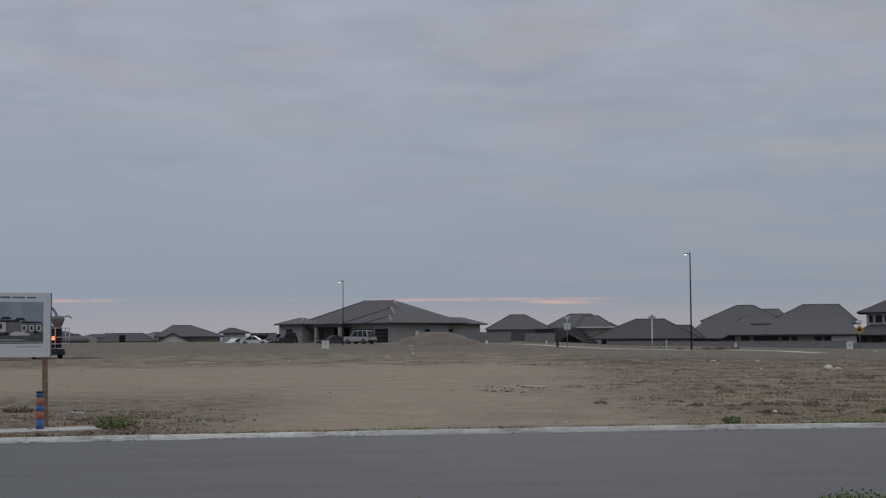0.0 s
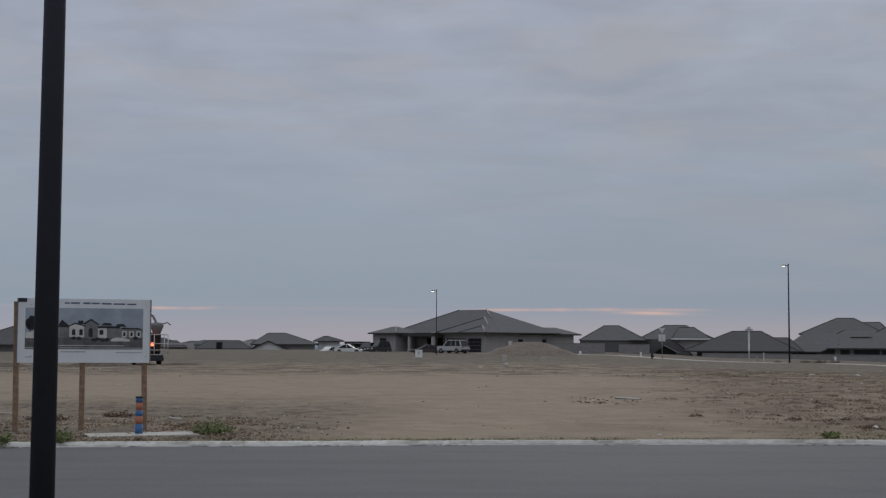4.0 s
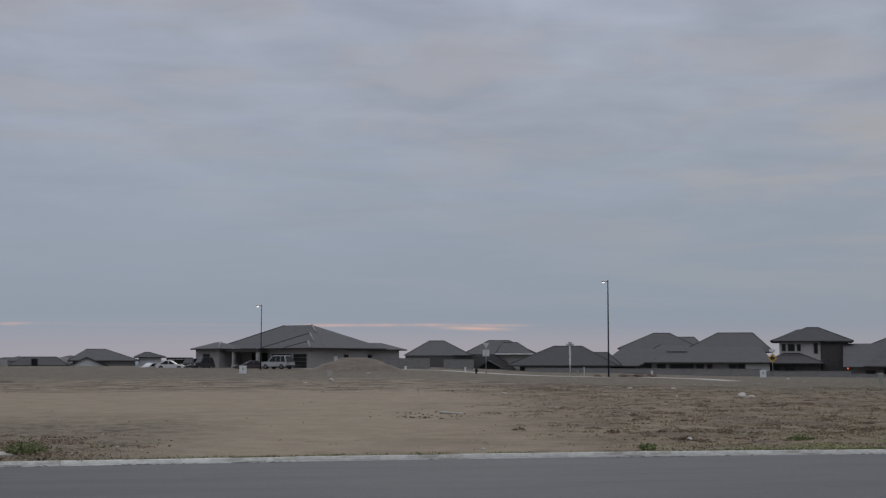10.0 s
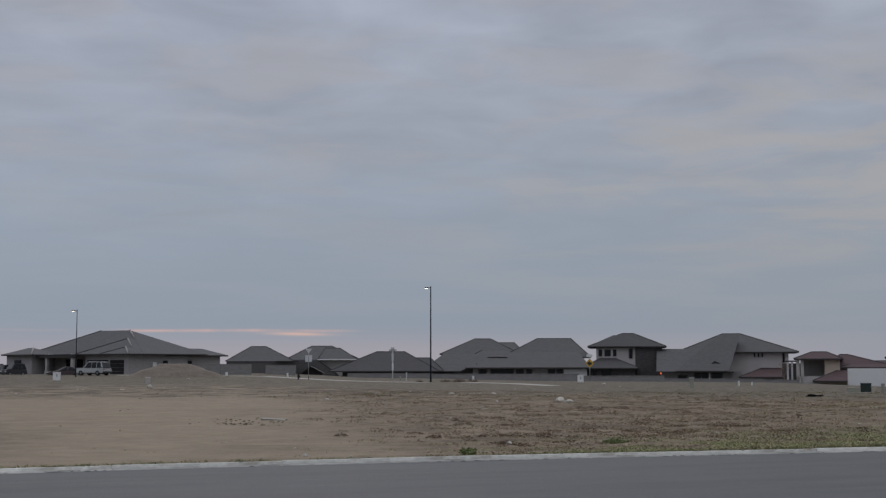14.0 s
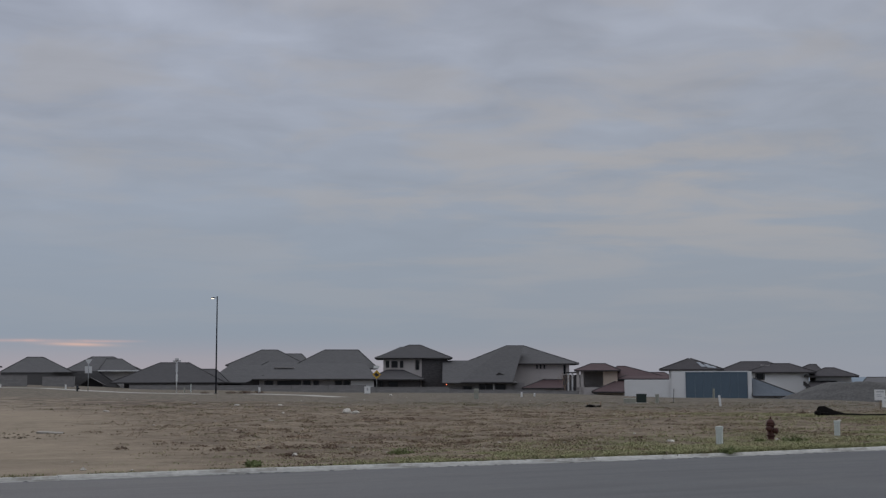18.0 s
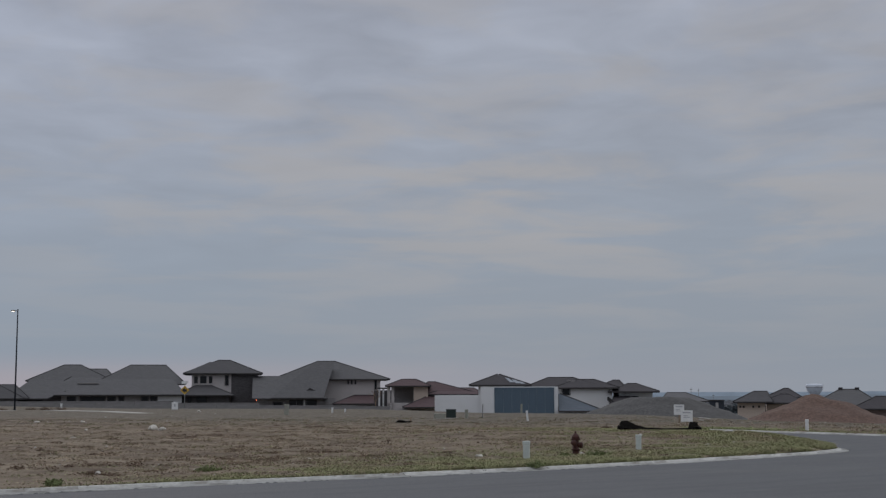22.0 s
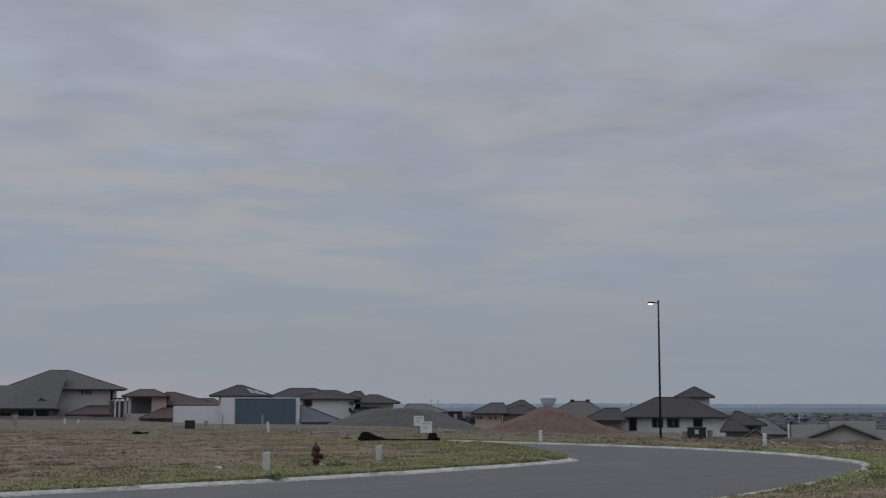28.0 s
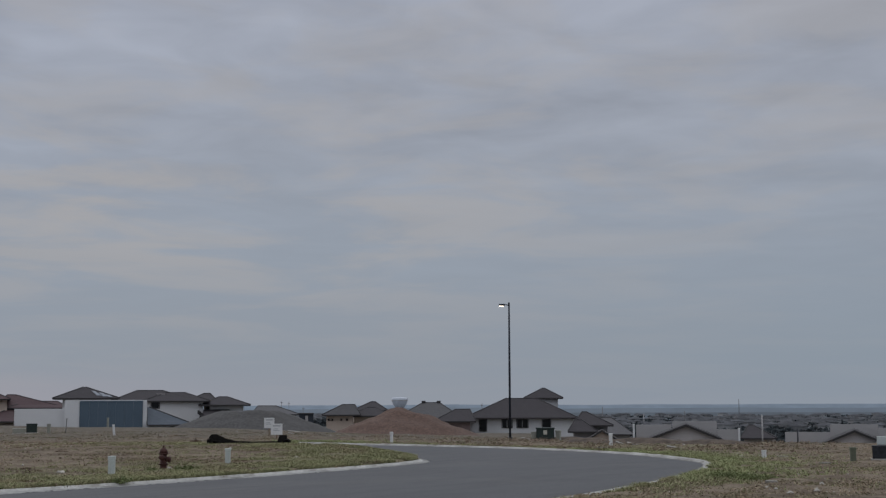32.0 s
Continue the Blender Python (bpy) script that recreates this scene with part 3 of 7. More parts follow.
def gable(parent, u0, u1, v0, v1, ze, zr, um, mat, wall, over=0.5, thick=0.25, z0=None):
    """A gabled block whose gable end faces the street."""
    g = parent.matrix_world.translation.z
    ze, zr = ze - g, zr - g
    z0 = -0.4 if z0 is None else z0 - g
    bm = bmesh.new()
    f = [bm.verts.new((x, v0, z)) for x, z in ((u0, z0), (u1, z0), (u1, ze), (um, zr - 0.05), (u0, ze))]
    b = [bm.verts.new((x, v1, z)) for x, z in ((u0, z0), (u1, z0), (u1, ze), (um, zr - 0.05), (u0, ze))]
    bm.faces.new(f)
    bm.faces.new(b[::-1])
    for i in range(5):
        j = (i + 1) % 5
        bm.faces.new((f[i], b[i], b[j], f[j]))
    bmesh.ops.recalc_face_normals(bm, faces=bm.faces)
    part("wall", bm, wall, parent)
    bm = bmesh.new()
    sl, sr = (zr - ze) / max(um - u0, 0.1), (zr - ze) / max(u1 - um, 0.1)
    prof = [(u0 - over, ze - over * sl), (um, zr), (u1 + over, ze - over * sr)]
    rings = [[bm.verts.new((x, y, z + dz)) for x, z in prof for dz in (0.06, 0.06 - thick)] for y in (v0 - over, v1 + over)]
    for s in (0, 2):
        bm.faces.new((rings[0][s], rings[0][s + 2], rings[1][s + 2], rings[1][s]))
        bm.faces.new((rings[0][s + 1], rings[1][s + 1], rings[1][s + 3], rings[0][s + 3])).material_index = 1
        for r in rings:
            bm.faces.new((r[s], r[s + 1], r[s + 3], r[s + 2])).material_index = 1
    for s in (0, 4):
        bm.faces.new((rings[0][s], rings[1][s], rings[1][s + 1], rings[0][s + 1])).material_index = 1
    bmesh.ops.recalc_face_normals(bm, faces=bm.faces)
    part("roof", bm, (mat, FASCIA), parent)


def wall(parent, u0, u1, v0, v1, z0, z1, mat, name="wall"):
    g = parent.matrix_world.translation.z
    return part(name, boxes((u0, u1, v0, v1, z0 - g, z1 - g)), mat, parent)


def window(parent, u0, u1, z0, z1, v, frame_mat=None, name="window", glass=None, bars=1):
    """A window in a front wall at depth v: reveal frame, sill, panes and mullions."""
    g = parent.matrix_world.translation.z
    z0, z1 = z0 - g, z1 - g
    t = min(0.1, (u1 - u0) * 0.12)
    bm = boxes((u0 - t, u0, v - 0.06, v + 0.05, z0 - t, z1 + t), (u1, u1 + t, v - 0.06, v + 0.05, z0 - t, z1 + t),
               (u0, u1, v - 0.06, v + 0.05, z1, z1 + t), (u0, u1, v - 0.09, v + 0.05, z0 - t, z0))
    frame_ob = part(name, bm, frame_mat or FASCIA, parent)
    step = (u1 - u0) / bars
    for i in range(bars):
        part("pane", boxes((u0 + i * step + 0.03, u0 + (i + 1) * step - 0.03, v - 0.03, v + 0.0, z0, z1)), glass or GLASS_DARK, frame_ob)
    return frame_ob


# the large brick house with the hipped grey roof, seen on its corner
house = thing("house", -2.18, 184.0, "long grey-brown brick house with a stepped hipped grey roof", "house", turn=45.0, z=0.62)
# x runs back along the side wall, y back along the front with the garages

eave, ridge_z = 3.44, 6.94
pitch = (ridge_z - eave - 0.1) / (6.4 + 0.45)
hip(house, 0, 22.6, 2.8, 14.8, eave, ridge_z, 6.4, 12.1, ROOF_ASH, caps=PALE_TRIM, swap=True, vm=6.5, edges=(0,), cut=0.66, seams=(1,))
hip(house, 1.25, 11.0, 0.12, 10.6, eave, eave + 0.1 + pitch * 4.33, 3.7, 8.0, ROOF_ASH, caps=PALE_TRIM, vm=4.0, edges=(0,), cut=0.45, seams=(3,))
hip(house, 0, 8.0, 0.2, 4.6, eave, eave + 0.1 + pitch * 1.85, 0.95, 5.0, ROOF_ASH, caps=PALE_TRIM, vm=1.6, edges=(0,), seams=(3,))
hip(house, 17.5, 22.9, -1.5, 3.5, 3.41, 4.48, 20.0, 21.0, ROOF_ASH, caps=PALE_TRIM, swap=True, edges=(0,))
hip(house, 8, 20.5, 1, 5.6, 3.33, 4.41, 10.3, 18.2, ROOF_ASH, caps=PALE_TRIM, edges=(0,))
ZB, ZE = 0.47, 3.27
wall(house, 3.3, 12.2, 0.6, 19, ZB - 0.5, ZE + 0.4, BRICK)
wall(house, 1.8, 10.4, 0.62, 10.3, ZB - 0.5, ZE + 0.14, BRICK)
wall(house, 0.5, 4.0, 0.64, 4.4, ZB - 0.5, ZE + 0.14, BRICK)
wall(house, -1.1, 3, 17.9, 23.1, ZB - 0.5, 3.41 - 0.03, BRICK)
wall(house, 8, 20.1, 1.4, 5.2, ZB - 0.5, 3.33 - 0.03, BRICK)
for y0, y1, x in ((1.3, 4.0, 0.5), (5.6, 9.8, 1.8)):
    door = part("garage_door", boxes(*[(x - 0.05, x + 0.02, y0, y1, k * 0.52 + 0.02, k * 0.52 + 0.5) for k in range(4)]), SHADE_DARK, house, "dark sectional garage door")
    part("door_frame", boxes((x - 0.09, x + 0.02, y0 - 0.12, y0, 0, 2.2), (x - 0.09, x + 0.02, y1, y1 + 0.12, 0, 2.2), (x - 0.09, x + 0.02, y0, y1, 2.09, 2.2)), STUCCO_GREY, door)
for y in (15.6, 10.5):
    part("porch_column", boxes((-0.5, -0.1, y - 0.19, y + 0.19, -0.3, ZE - house.location.z + 0.35), (-0.57, -0.03, y - 0.26, y + 0.26, -0.3, 0.5)), STUCCO_GREY, house)
part("porch_beam", boxes((-0.6, -0.02, 10.2, 17.6, ZE - house.location.z - 0.28, ZE - house.location.z + 0.1)), FASCIA, house)
# unseen near-black ceiling, added to darken the porch recess
part("porch_shade_ceiling", boxes((-0.6, 3.4, 10.2, 17.7, ZE - house.location.z + 0.1, ZE - house.location.z + 0.2)), SHADE_DARK, house)
part("front_door", boxes((3.2, 3.32, 12.3, 13.4, 0.1, 2.2)), SHADE_DARK, house)
for y0, y1 in ((10.9, 11.8), (14.4, 15.5)):
    w = part("window", boxes((3.2, 3.34, y0 - 0.1, y1 + 0.1, 0.6, 2.2)), FASCIA, house)
    part("pane", boxes((3.17, 3.22, y0, y1, 0.7, 2.1)), GLASS_DARK, w)
w = part("window", boxes((-1.2, -1.0, 20.0, 21.4, 0.6, 2.1)), FASCIA, house)
part("pane", boxes((-1.23, -1.12, 20.1, 21.3, 0.7, 2.0)), GLASS_DARK, w)
w = part("window", boxes((7.2, 8.1, 0.52, 0.66, 1.2, 2.0)), FASCIA, house)
part("pane", boxes((7.3, 8.0, 0.48, 0.56, 1.28, 1.92)), GLASS_DARK, w)
part("meter_box", boxes((5.0, 5.7, 0.35, 0.58, 1.0, 1.75)), WHITE_PAINT, house, "pale utility meter box")
w = part("window", boxes((13.0, 13.9, 1.3, 1.45, 0.7, 2.0)), FASCIA, house)
part("pane", boxes((13.1, 13.8, 1.26, 1.34, 0.8, 1.9)), GLASS_DARK, w)

# grey-roofed houses in a row behind the side street
ROW = "houses behind the side street"
house = thing("house", 3.3, 215.0, "plain dark grey house with a hipped roof behind a block wall", "house", ROW, z=0.29)
hip(house, -5.4, 5.5, 0, 14, 2.5, 5.06, -1.41, 1.03, ROOF_GREY, over=0.1, thick=0.03)
wall(house, -5.3, 5.4, 0.05, 13.5, -0.02, 2.55, SIDING_DARK)
g = house.location.z
part("eave_board", boxes((2.5, 6.1, -0.6, 0.3, 2.52 - g, 2.66 - g)), FASCIA, house, "dark ledge over the side wall")
house = thing("house", 5.98, 228.0, "dark grey house with a beige side wall under a pale eave", "house", ROW, z=0.18)
hip(house, -6.3, 6.5, 0, 15, 2.79, 5.34, -1.9, 1.7, ROOF_GREY, over=0.15, thick=0.03)
hip(house, -0.68, 5.94, -0.3, 11, 2.85, 4.96, 0.5, 3.08, ROOF_GREY, over=0.1, thick=0.03)
# beige wall in grey stucco: the shade under the eave is in its colour
wall(house, -0.7, 6.0, 0.4, 14.4, -0.32, 2.81, STUCCO_GREY)
wall(house, -6.2, -0.7, 0.3, 14.4, -0.32, 2.85, SIDING_DARK, "side_wall")
wing = bmesh.new()
g = house.location.z
near_side = [wing.verts.new((x, -0.6, z - g)) for x, z in ((-6.2, 2.84), (-0.84, 2.9), (1.6, 1.16), (2.8, 0.2), (-6.2, 0.2))]
far_side = [wing.verts.new((v.co.x, 0.28, v.co.z)) for v in near_side]
wing.faces.new(near_side)
wing.faces.new(far_side[::-1])
for i in range(5):
    wing.faces.new((near_side[i], far_side[i], far_side[(i + 1) % 5], near_side[(i + 1) % 5]))
bmesh.ops.recalc_face_normals(wing, faces=wing.faces)
part("wing_roof", wing, ROOF_GREY, house)
part("wing_edge", tubes([(-0.84, -0.62, 2.92 - g), (1.6, -0.62, 1.18 - g), (2.8, -0.62, 0.22 - g)], 0.09, 6), ROOF_CAP, house)
part("eave_board", boxes((-0.84, 6.17, -0.75, 0.4, 2.82 - g, 3.02 - g)), STUCCO_WHITE, house, "pale eave board")
part("porch_roof", boxes((-8.5, -4.74, -1.6, 2.0, 2.66 - g, 2.86 - g)), FASCIA, house, "flat dark porch roof")
part("porch_post", boxes((-7.0, -6.8, -1.4, -1.2, -0.3, 2.66 - g)), STUCCO_GREY, house)
gable(house, -3.3, 0.0, -9, -2, 0.75, 1.76, -1.9, PALE_TRIM, SHADE_DARK, thick=0.14)
house = thing("house", 8.8, 200.0, "low house with a wide dark grey hipped roof", "house", ROW, z=-0.14)
hip(house, -8.38, 7.36, 0, 16, 0.97, 4.04, -1.69, 2.67, ROOF_DARK)
hip(house, 1.71, 8.21, 4, 18, 0.97, 3.08, 4.06, 6.86, ROOF_DARK)
wall(house, -6.84, 6.85, 1.0, 15, -0.4, 1.05, BRICK_DARK)
for a, b in ((-2.99, -1.88), (-1.11, -0.17), (3.85, 5.3)):
    window(house, a, b, 0.11, 0.71, 1.0)
house = thing("house", 12.59, 212.0, "tall dark grey roof with stepped hips", "house", ROW, z=-0.18)
hip(house, -5.34, 7.03, 4.5, 17, 3.63, 6.34, 0.0, 2.62, ROOF_GREY, thick=0.1)
hip(house, 0.45, 7.84, 4, 17, 3.63, 5.68, 3.47, 6.65, ROOF_GREY, thick=0.1)
hip(house, -8.06, 5.41, -6, 10, 0.91, 3.73, -5.11, 2.73, ROOF_GREY, plain=True)
wall(house, -4.8, 6.76, 5, 16, -0.35, 3.63, BRICK_DARK)
wall(house, -7.52, 4.96, -5, 9, -0.53, 0.91, BRICK_DARK)
gable(house, -2.44, 0.9, -9, -4, 0.91, 2.09, 0.27, ROOF_DARK, BRICK_DARK)
window(house, -4.07, -2.98, 0.19, 0.64, -5.0)
house = thing("house", 15.63, 208.0, "low house under a broad grey hipped roof with a porch", "house", ROW, z=-0.14)
hip(house, -6.61, 6.74, 1.5, 16, 3.07, 6.23, -1.28, 4.19, ROOF_GREY, thick=0.1)
hip(house, -11.67, 6.48, -7, 9, 1.46, 3.96, -7.98, 5.1, ROOF_GREY, plain=True)
wall(house, -5.73, 6.13, 1, 15, -0.5, 2.98, STUCCO_PINK)
wall(house, -11.05, 6.13, -6, 8, -0.5, 1.46, BRICK)
wall(house, 2.81, 6.3, -6.3, -5.9, -0.14, 1.28, STUCCO_WHITE, "render_panel")
for a, b in ((-10.16, -9.0), (-8.29, -4.84), (-4.4, -3.34), (-2.82, -2.11), (0.44, 1.4), (1.76, 2.63)):
    window(house, a, b, 0.48, 1.19, -6.0)
g = house.location.z
part("eave_board", boxes((-9.0, -5.9, -2.2, 0.4, 3.2 - g, 3.34 - g)), PALE_TRIM, house, "pale ledge of an upper eave")
house = thing("house", 19.23, 210.0, "two-storey house of beige stucco and dark brick with a hipped roof", "house", ROW, z=-0.15)
hip(house, -6.04, 5.37, 0, 13, 4.73, 7.02, -1.08, 0.72, ROOF_DARK)
hip(house, -6.04, 1.3, 0, 10, 4.73, 6.71, -2.5, -2.14, ROOF_DARK, plain=True)
wall(house, -5.16, 0.96, 0.3, 12, -0.54, 4.73, STUCCO_PINK)
wall(house, 0.96, 5.11, 0.2, 12.5, -0.54, 4.73, BRICK_DARK, "brick_wall")
hip(house, -7.1, 1.04, -5, 0.2, 1.36, 2.91, -4.55, -2.09, ROOF_DARK, vm=0.15)
wall(house, -6.83, 0.7, -4.4, 0.3, -0.54, 1.36, BRICK_DARK, "porch_wall")
window(house, -4.81, -4.19, 3.27, 4.37, 0.3, STUCCO_PINK)
window(house, -3.9, -2.85, 3.27, 4.37, 0.3, STUCCO_PINK)
window(house, -2.55, -1.95, 3.27, 4.37, 0.3, STUCCO_PINK)
window(house, 0.0, 0.52, 3.0, 4.46, 0.3)
window(house, 4.34, 4.6, 3.09, 4.18, 0.2)
for a, b in ((-6.48, -6.04), (-5.6, -5.07), (-4.19, -2.79)):
    window(house, a, b, 0.27, 1.09, -4.4)
part("wall_lamp", tubes([(4.99, -0.05, 0.55 - house.location.z), (4.99, -0.05, 0.82 - house.location.z)], 0.16, 8), TAIL_GLOW, house, "small reddish lamp on the wall")
house = thing("house", 23.44, 205.0, "large grey-roofed house with a beige stucco gable and red porch roofs", "house", ROW, z=-0.51)
hip(house, -10.34, 0.16, -3, 14, 0.83, 4.42, -11.17, -4.26, ROOF_GREY, plain=True)
hip(house, 0.75, 9.95, 3.8, 18, 3.8, 6.86, 1.04, 1.73, ROOF_GREY)
hip(house, -6.7, 3.39, 7.5, 19, 4.25, 6.91, -1.05, 1.66, ROOF_GREY)
hip(house, -7.48, -0.49, -3.2, 14, 0.92, 6.56, -1.53, 1.69, ROOF_GREY, plain=True)
wall(house, -0.67, 8.88, 4.2, 16, -0.88, 3.84, STUCCO_PINK)
wall(house, -10.17, -0.16, -1.5, 12, -0.88, 0.83, BRICK)
wall(house, -0.49, 1.81, 3.0, 4.1, -0.88, 0.92, BRICK, "brick_wall")
hip(house, 1.81, 9.52, -2, 4, 0.02, 1.36, 4.75, 8.63, ROOF_RED, vm=4.1)
wall(house, 2.14, 9.12, -1.4, 4.1, -0.88, 0.02, STUCCO_PINK, "porch_wall")
for a, b in ((3.69, 3.93), (4.26, 4.5), (4.83, 5.07)):
    window(house, a, b, 3.11, 3.66, 4.2)
window(house, 7.98, 8.31, 2.28, 3.66, 4.2)
window(house, -7.65, -6.39, -0.16, 0.29, -1.5)
window(house, -5.14, -3.22, -0.34, 0.56, -1.5, bars=2)
window(house, -2.64, -1.15, -0.34, 0.56, -1.5)
gable(house, -3.15, -0.55, -1.6, 3.5, 1.7, 2.44, -2.15, ROOF_DARK, STUCCO_GREY, over=0.3, z0=1.17)
part("porch_post", boxes((-3.06, -2.89, -2.6, -2.3, -0.4, 0.74 - house.location.z)), WHITE_PAINT, house)
house = thing("house", 27.39, 192.0, "beige house with red-brown tile roofs and an open porch", "house", ROW, z=-0.43)
hip(house, -3.94, 1.81, 0, 8, 2.66, 3.72, -2.01, 0.08, ROOF_RED)
hip(house, 0.41, 9.04, 3, 13, 1.51, 3.37, 1.88, 2.99, ROOF_RED)
hip(house, 2.05, 9.62, 1, 13, 1.43, 2.43, 4.67, 8.76, ROOF_RED)
wall(house, -0.25, 1.81, 0.4, 7.6, -0.76, 2.66, STUCCO_TAN)
wall(house, -3.2, 0.0, 4.5, 7.6, -0.76, 2.66, BRICK, "porch_wall")
wall(house, -6.2, -3.4, 6.5, 7.5, -0.76, 2.1, BRICK_DARK, "back_wall")
for a in (-5.3, -4.7):
    part("porch_column", boxes((a - 0.12, a + 0.12, 2.0, 2.3, -0.5, 2.3 - house.location.z)), STUCCO_WHITE, house)
part("pergola_beam", boxes((-5.6, -3.9, 1.9, 2.4, 2.3 - house.location.z, 2.5 - house.location.z)), FASCIA, house)
wall(house, 0.82, 9.29, 3.4, 12.6, -0.76, 1.51, STUCCO_TAN, "side_wall")
for a in (-3.86, -3.28):
    part("porch_column", boxes((a - 0.22, a + 0.22, 0.2, 0.65, -0.5, 2.66 - house.location.z)), STUCCO_PINK, house)
wall(house, -4.02, -0.16, 0.2, 0.6, -0.76, 0.29, STUCCO_PINK, "low_wall")
hip(house, -1.4, 3.29, -5, 1, -0.36, 1.27, 1.81, 3.29, ROOF_RED, vm=1.0)
wall(house, -1.07, 2.87, -4.4, 1, -0.93, -0.36, STUCCO_TAN, "front_wall")

# the white house still being finished, with the wide blue-grey panel
house = thing("house", 31.92, 150.0, "white stucco house with a wide blue-grey panel and blue-grey roof", "house", z=-0.73)
wall(house, -9.73, -4.48, 0.6, 6, -0.97, 1.45, STUCCO_WHITE, "side_wall")
wall(house, -4.48, 4.28, 0, 7, -0.97, 2.41, STUCCO_WHITE)
g = house.location.z
panel = part("panel_frame", boxes((-2.91, 3.83, -0.1, -0.004, 2.31 - g - 0.12, 2.31 - g), (-2.91, -2.82, -0.1, -0.004, -0.1, 2.31 - g - 0.12), (3.74, 3.83, -0.1, -0.004, -0.1, 2.31 - g - 0.12)), BLUE_PANEL, house)
a, b, top = -2.82, 3.74, 2.31 - g - 0.12
for i in range(7):
    part("panel", boxes((a + (b - a) * i / 7 + 0.004, a + (b - a) * (i + 1) / 7 - 0.004, -0.07, -0.006, 0.1, top)), BLUE_PANEL, panel, "blue-grey metal sheet")
hip(house, 4.32, 9.4, -0.6, 6, -0.4, 1.6, 4.33, 4.6, ROOF_BLUE, over=0.02, vm=3.2, thick=0.12)
wall(house, 4.28, 9.05, 0.0, 5.6, -1.1, -0.27, STUCCO_WHITE, "low_wall")
house = thing("house", 31.92, 168.0, "two-storey white house with brown hipped roofs and an outside stair", "house", z=-1.17)
hip(house, -6.03, 1.0, 0, 10, 2.62, 4.12, -2.97, -2.68, ROOF_BROWN)
wall(house, -5.31, 0.43, 0.5, 9, -1.44, 2.62, STUCCO_WHITE)
hip(house, 1.0, 10.14, 2, 14, 2.34, 3.71, 3.72, 7.0, ROOF_BROWN)
hip(house, 4.65, 12.13, 1, 12, 2.26, 3.43, 7.36, 9.72, ROOF_BROWN)
wall(house, 0.72, 11.7, 1.1, 12, -1.8, 2.26, STUCCO_WHITE)
window(house, 5.36, 6.29, 1.48, 2.19, 1.1)
hip(house, 9.99, 13.55, 6, 18, 2.12, 3.37, 12.56, 13.4, ROOF_BROWN)
hip(house, 11.56, 17.16, 1, 13, 1.76, 2.88, 14.13, 15.24, ROOF_BROWN)
wall(house, 12.55, 16.81, 1.6, 12, -1.8, 1.76, STUCCO_WHITE, "wing_wall")
hip(house, 11.7, 15.11, -2, 1.5, 0.27, 1.19, 11.84, 14.96, ROOF_BROWN, vm=1.4)
g = house.location.z
bm = bmesh.new()
x0, x1, za, zb = 10.92, 12.41, 1.19 - g, -0.16 - g
for i in range(9):
    box(bm, x0 + (x1 - x0) * i / 9, x0 + (x1 - x0) * (i + 1) / 9 + 0.05, -1.6, -0.4, za + (zb - za) * i / 9 - 0.5, za + (zb - za) * i / 9)
part("outside_stair", bm, FASCIA, house, "dark outside stair")


def on_front(u, z):
    """A point just above the front slope of the left hipped roof."""
    return (u, -0.45 + (z - 2.72) / 1.4 * 5.45 - 0.05, z - g + 0.05)


SOLAR = material("pale_solar_glass", (0.15, 0.17, 0.20), 0.3, scale=3, grain=0.05, bump=0, spec=0.5)
for u, z, w, dz in ((-1.95, 3.62, 0.42, 0.62), (-1.05, 3.38, 0.5, 0.5), (-0.2, 3.12, 0.42, 0.3)):
    bm = bmesh.new()
    top_side = [bm.verts.new(on_front(*q)) for q in ((u, z), (u + w, z - 0.06), (u + w + dz * 1.35, z - dz), (u + dz * 1.1, z - dz))]
    low_side = [bm.verts.new(v.co - Vector((0, -0.01, 0.04))) for v in top_side]
    bm.faces.new(top_side)
    bm.faces.new(low_side[::-1])
    for i in range(4):
        bm.faces.new((top_side[i], low_side[i], low_side[(i + 1) % 4], top_side[(i + 1) % 4]))
    bmesh.ops.recalc_face_normals(bm, faces=bm.faces)
    part("solar_panel", bm, SOLAR, house, "pale solar panel")
part("roof_vent", boxes((6.1, 7.2, 5.0, 5.6, 3.12 - g, 3.32 - g)), PALE_TRIM, house, "pale roof vent")

# houses down the slope
SLOPE = "houses down the slope"
house = thing("house", 41.89, 165.0, "small beige house with a dark hipped roof", "house", SLOPE, z=-1.34)
hip(house, -2.31, 1.55, 0, 9, 0.49, 1.82, -0.26, 1.33, ROOF_DARK)
wall(house, -2.24, 1.05, 0.4, 8.6, -1.67, 0.49, STUCCO_TAN)
hip(house, 0.84, 5.63, 2, 12, 0.35, 1.46, 2.95, 3.98, ROOF_BROWN)
hip(house, 1.55, 5.21, 10, 22, 1.01, 2.21, 3.64, 4.18, ROOF_BROWN)
wall(house, 1.26, 5.07, 2.4, 20, -1.95, 0.42, STUCCO_TAN, "wing_wall")
for a, b in ((-2.03, -1.82), (-1.61, -1.4), (-0.49, -0.28), (0.21, 0.42)):
    window(house, a, b, -0.14, 0.07, 0.4)
SHED_DARK = material("dark_blue_grey_sheet", (0.030, 0.036, 0.046), 0.6, scale=6, grain=0.15)
house = thing("shed", 40.21, 150.0, "dark blue-grey box shed", "shed", "", z=-1.41)
wall(house, -0.68, 0.92, 0, 3, -1.67, 0.79, SHED_DARK)
part("roof", boxes((-0.74, 0.98, -0.15, 3.15, 0.79 - house.location.z, 0.89 - house.location.z)), FASCIA, house)
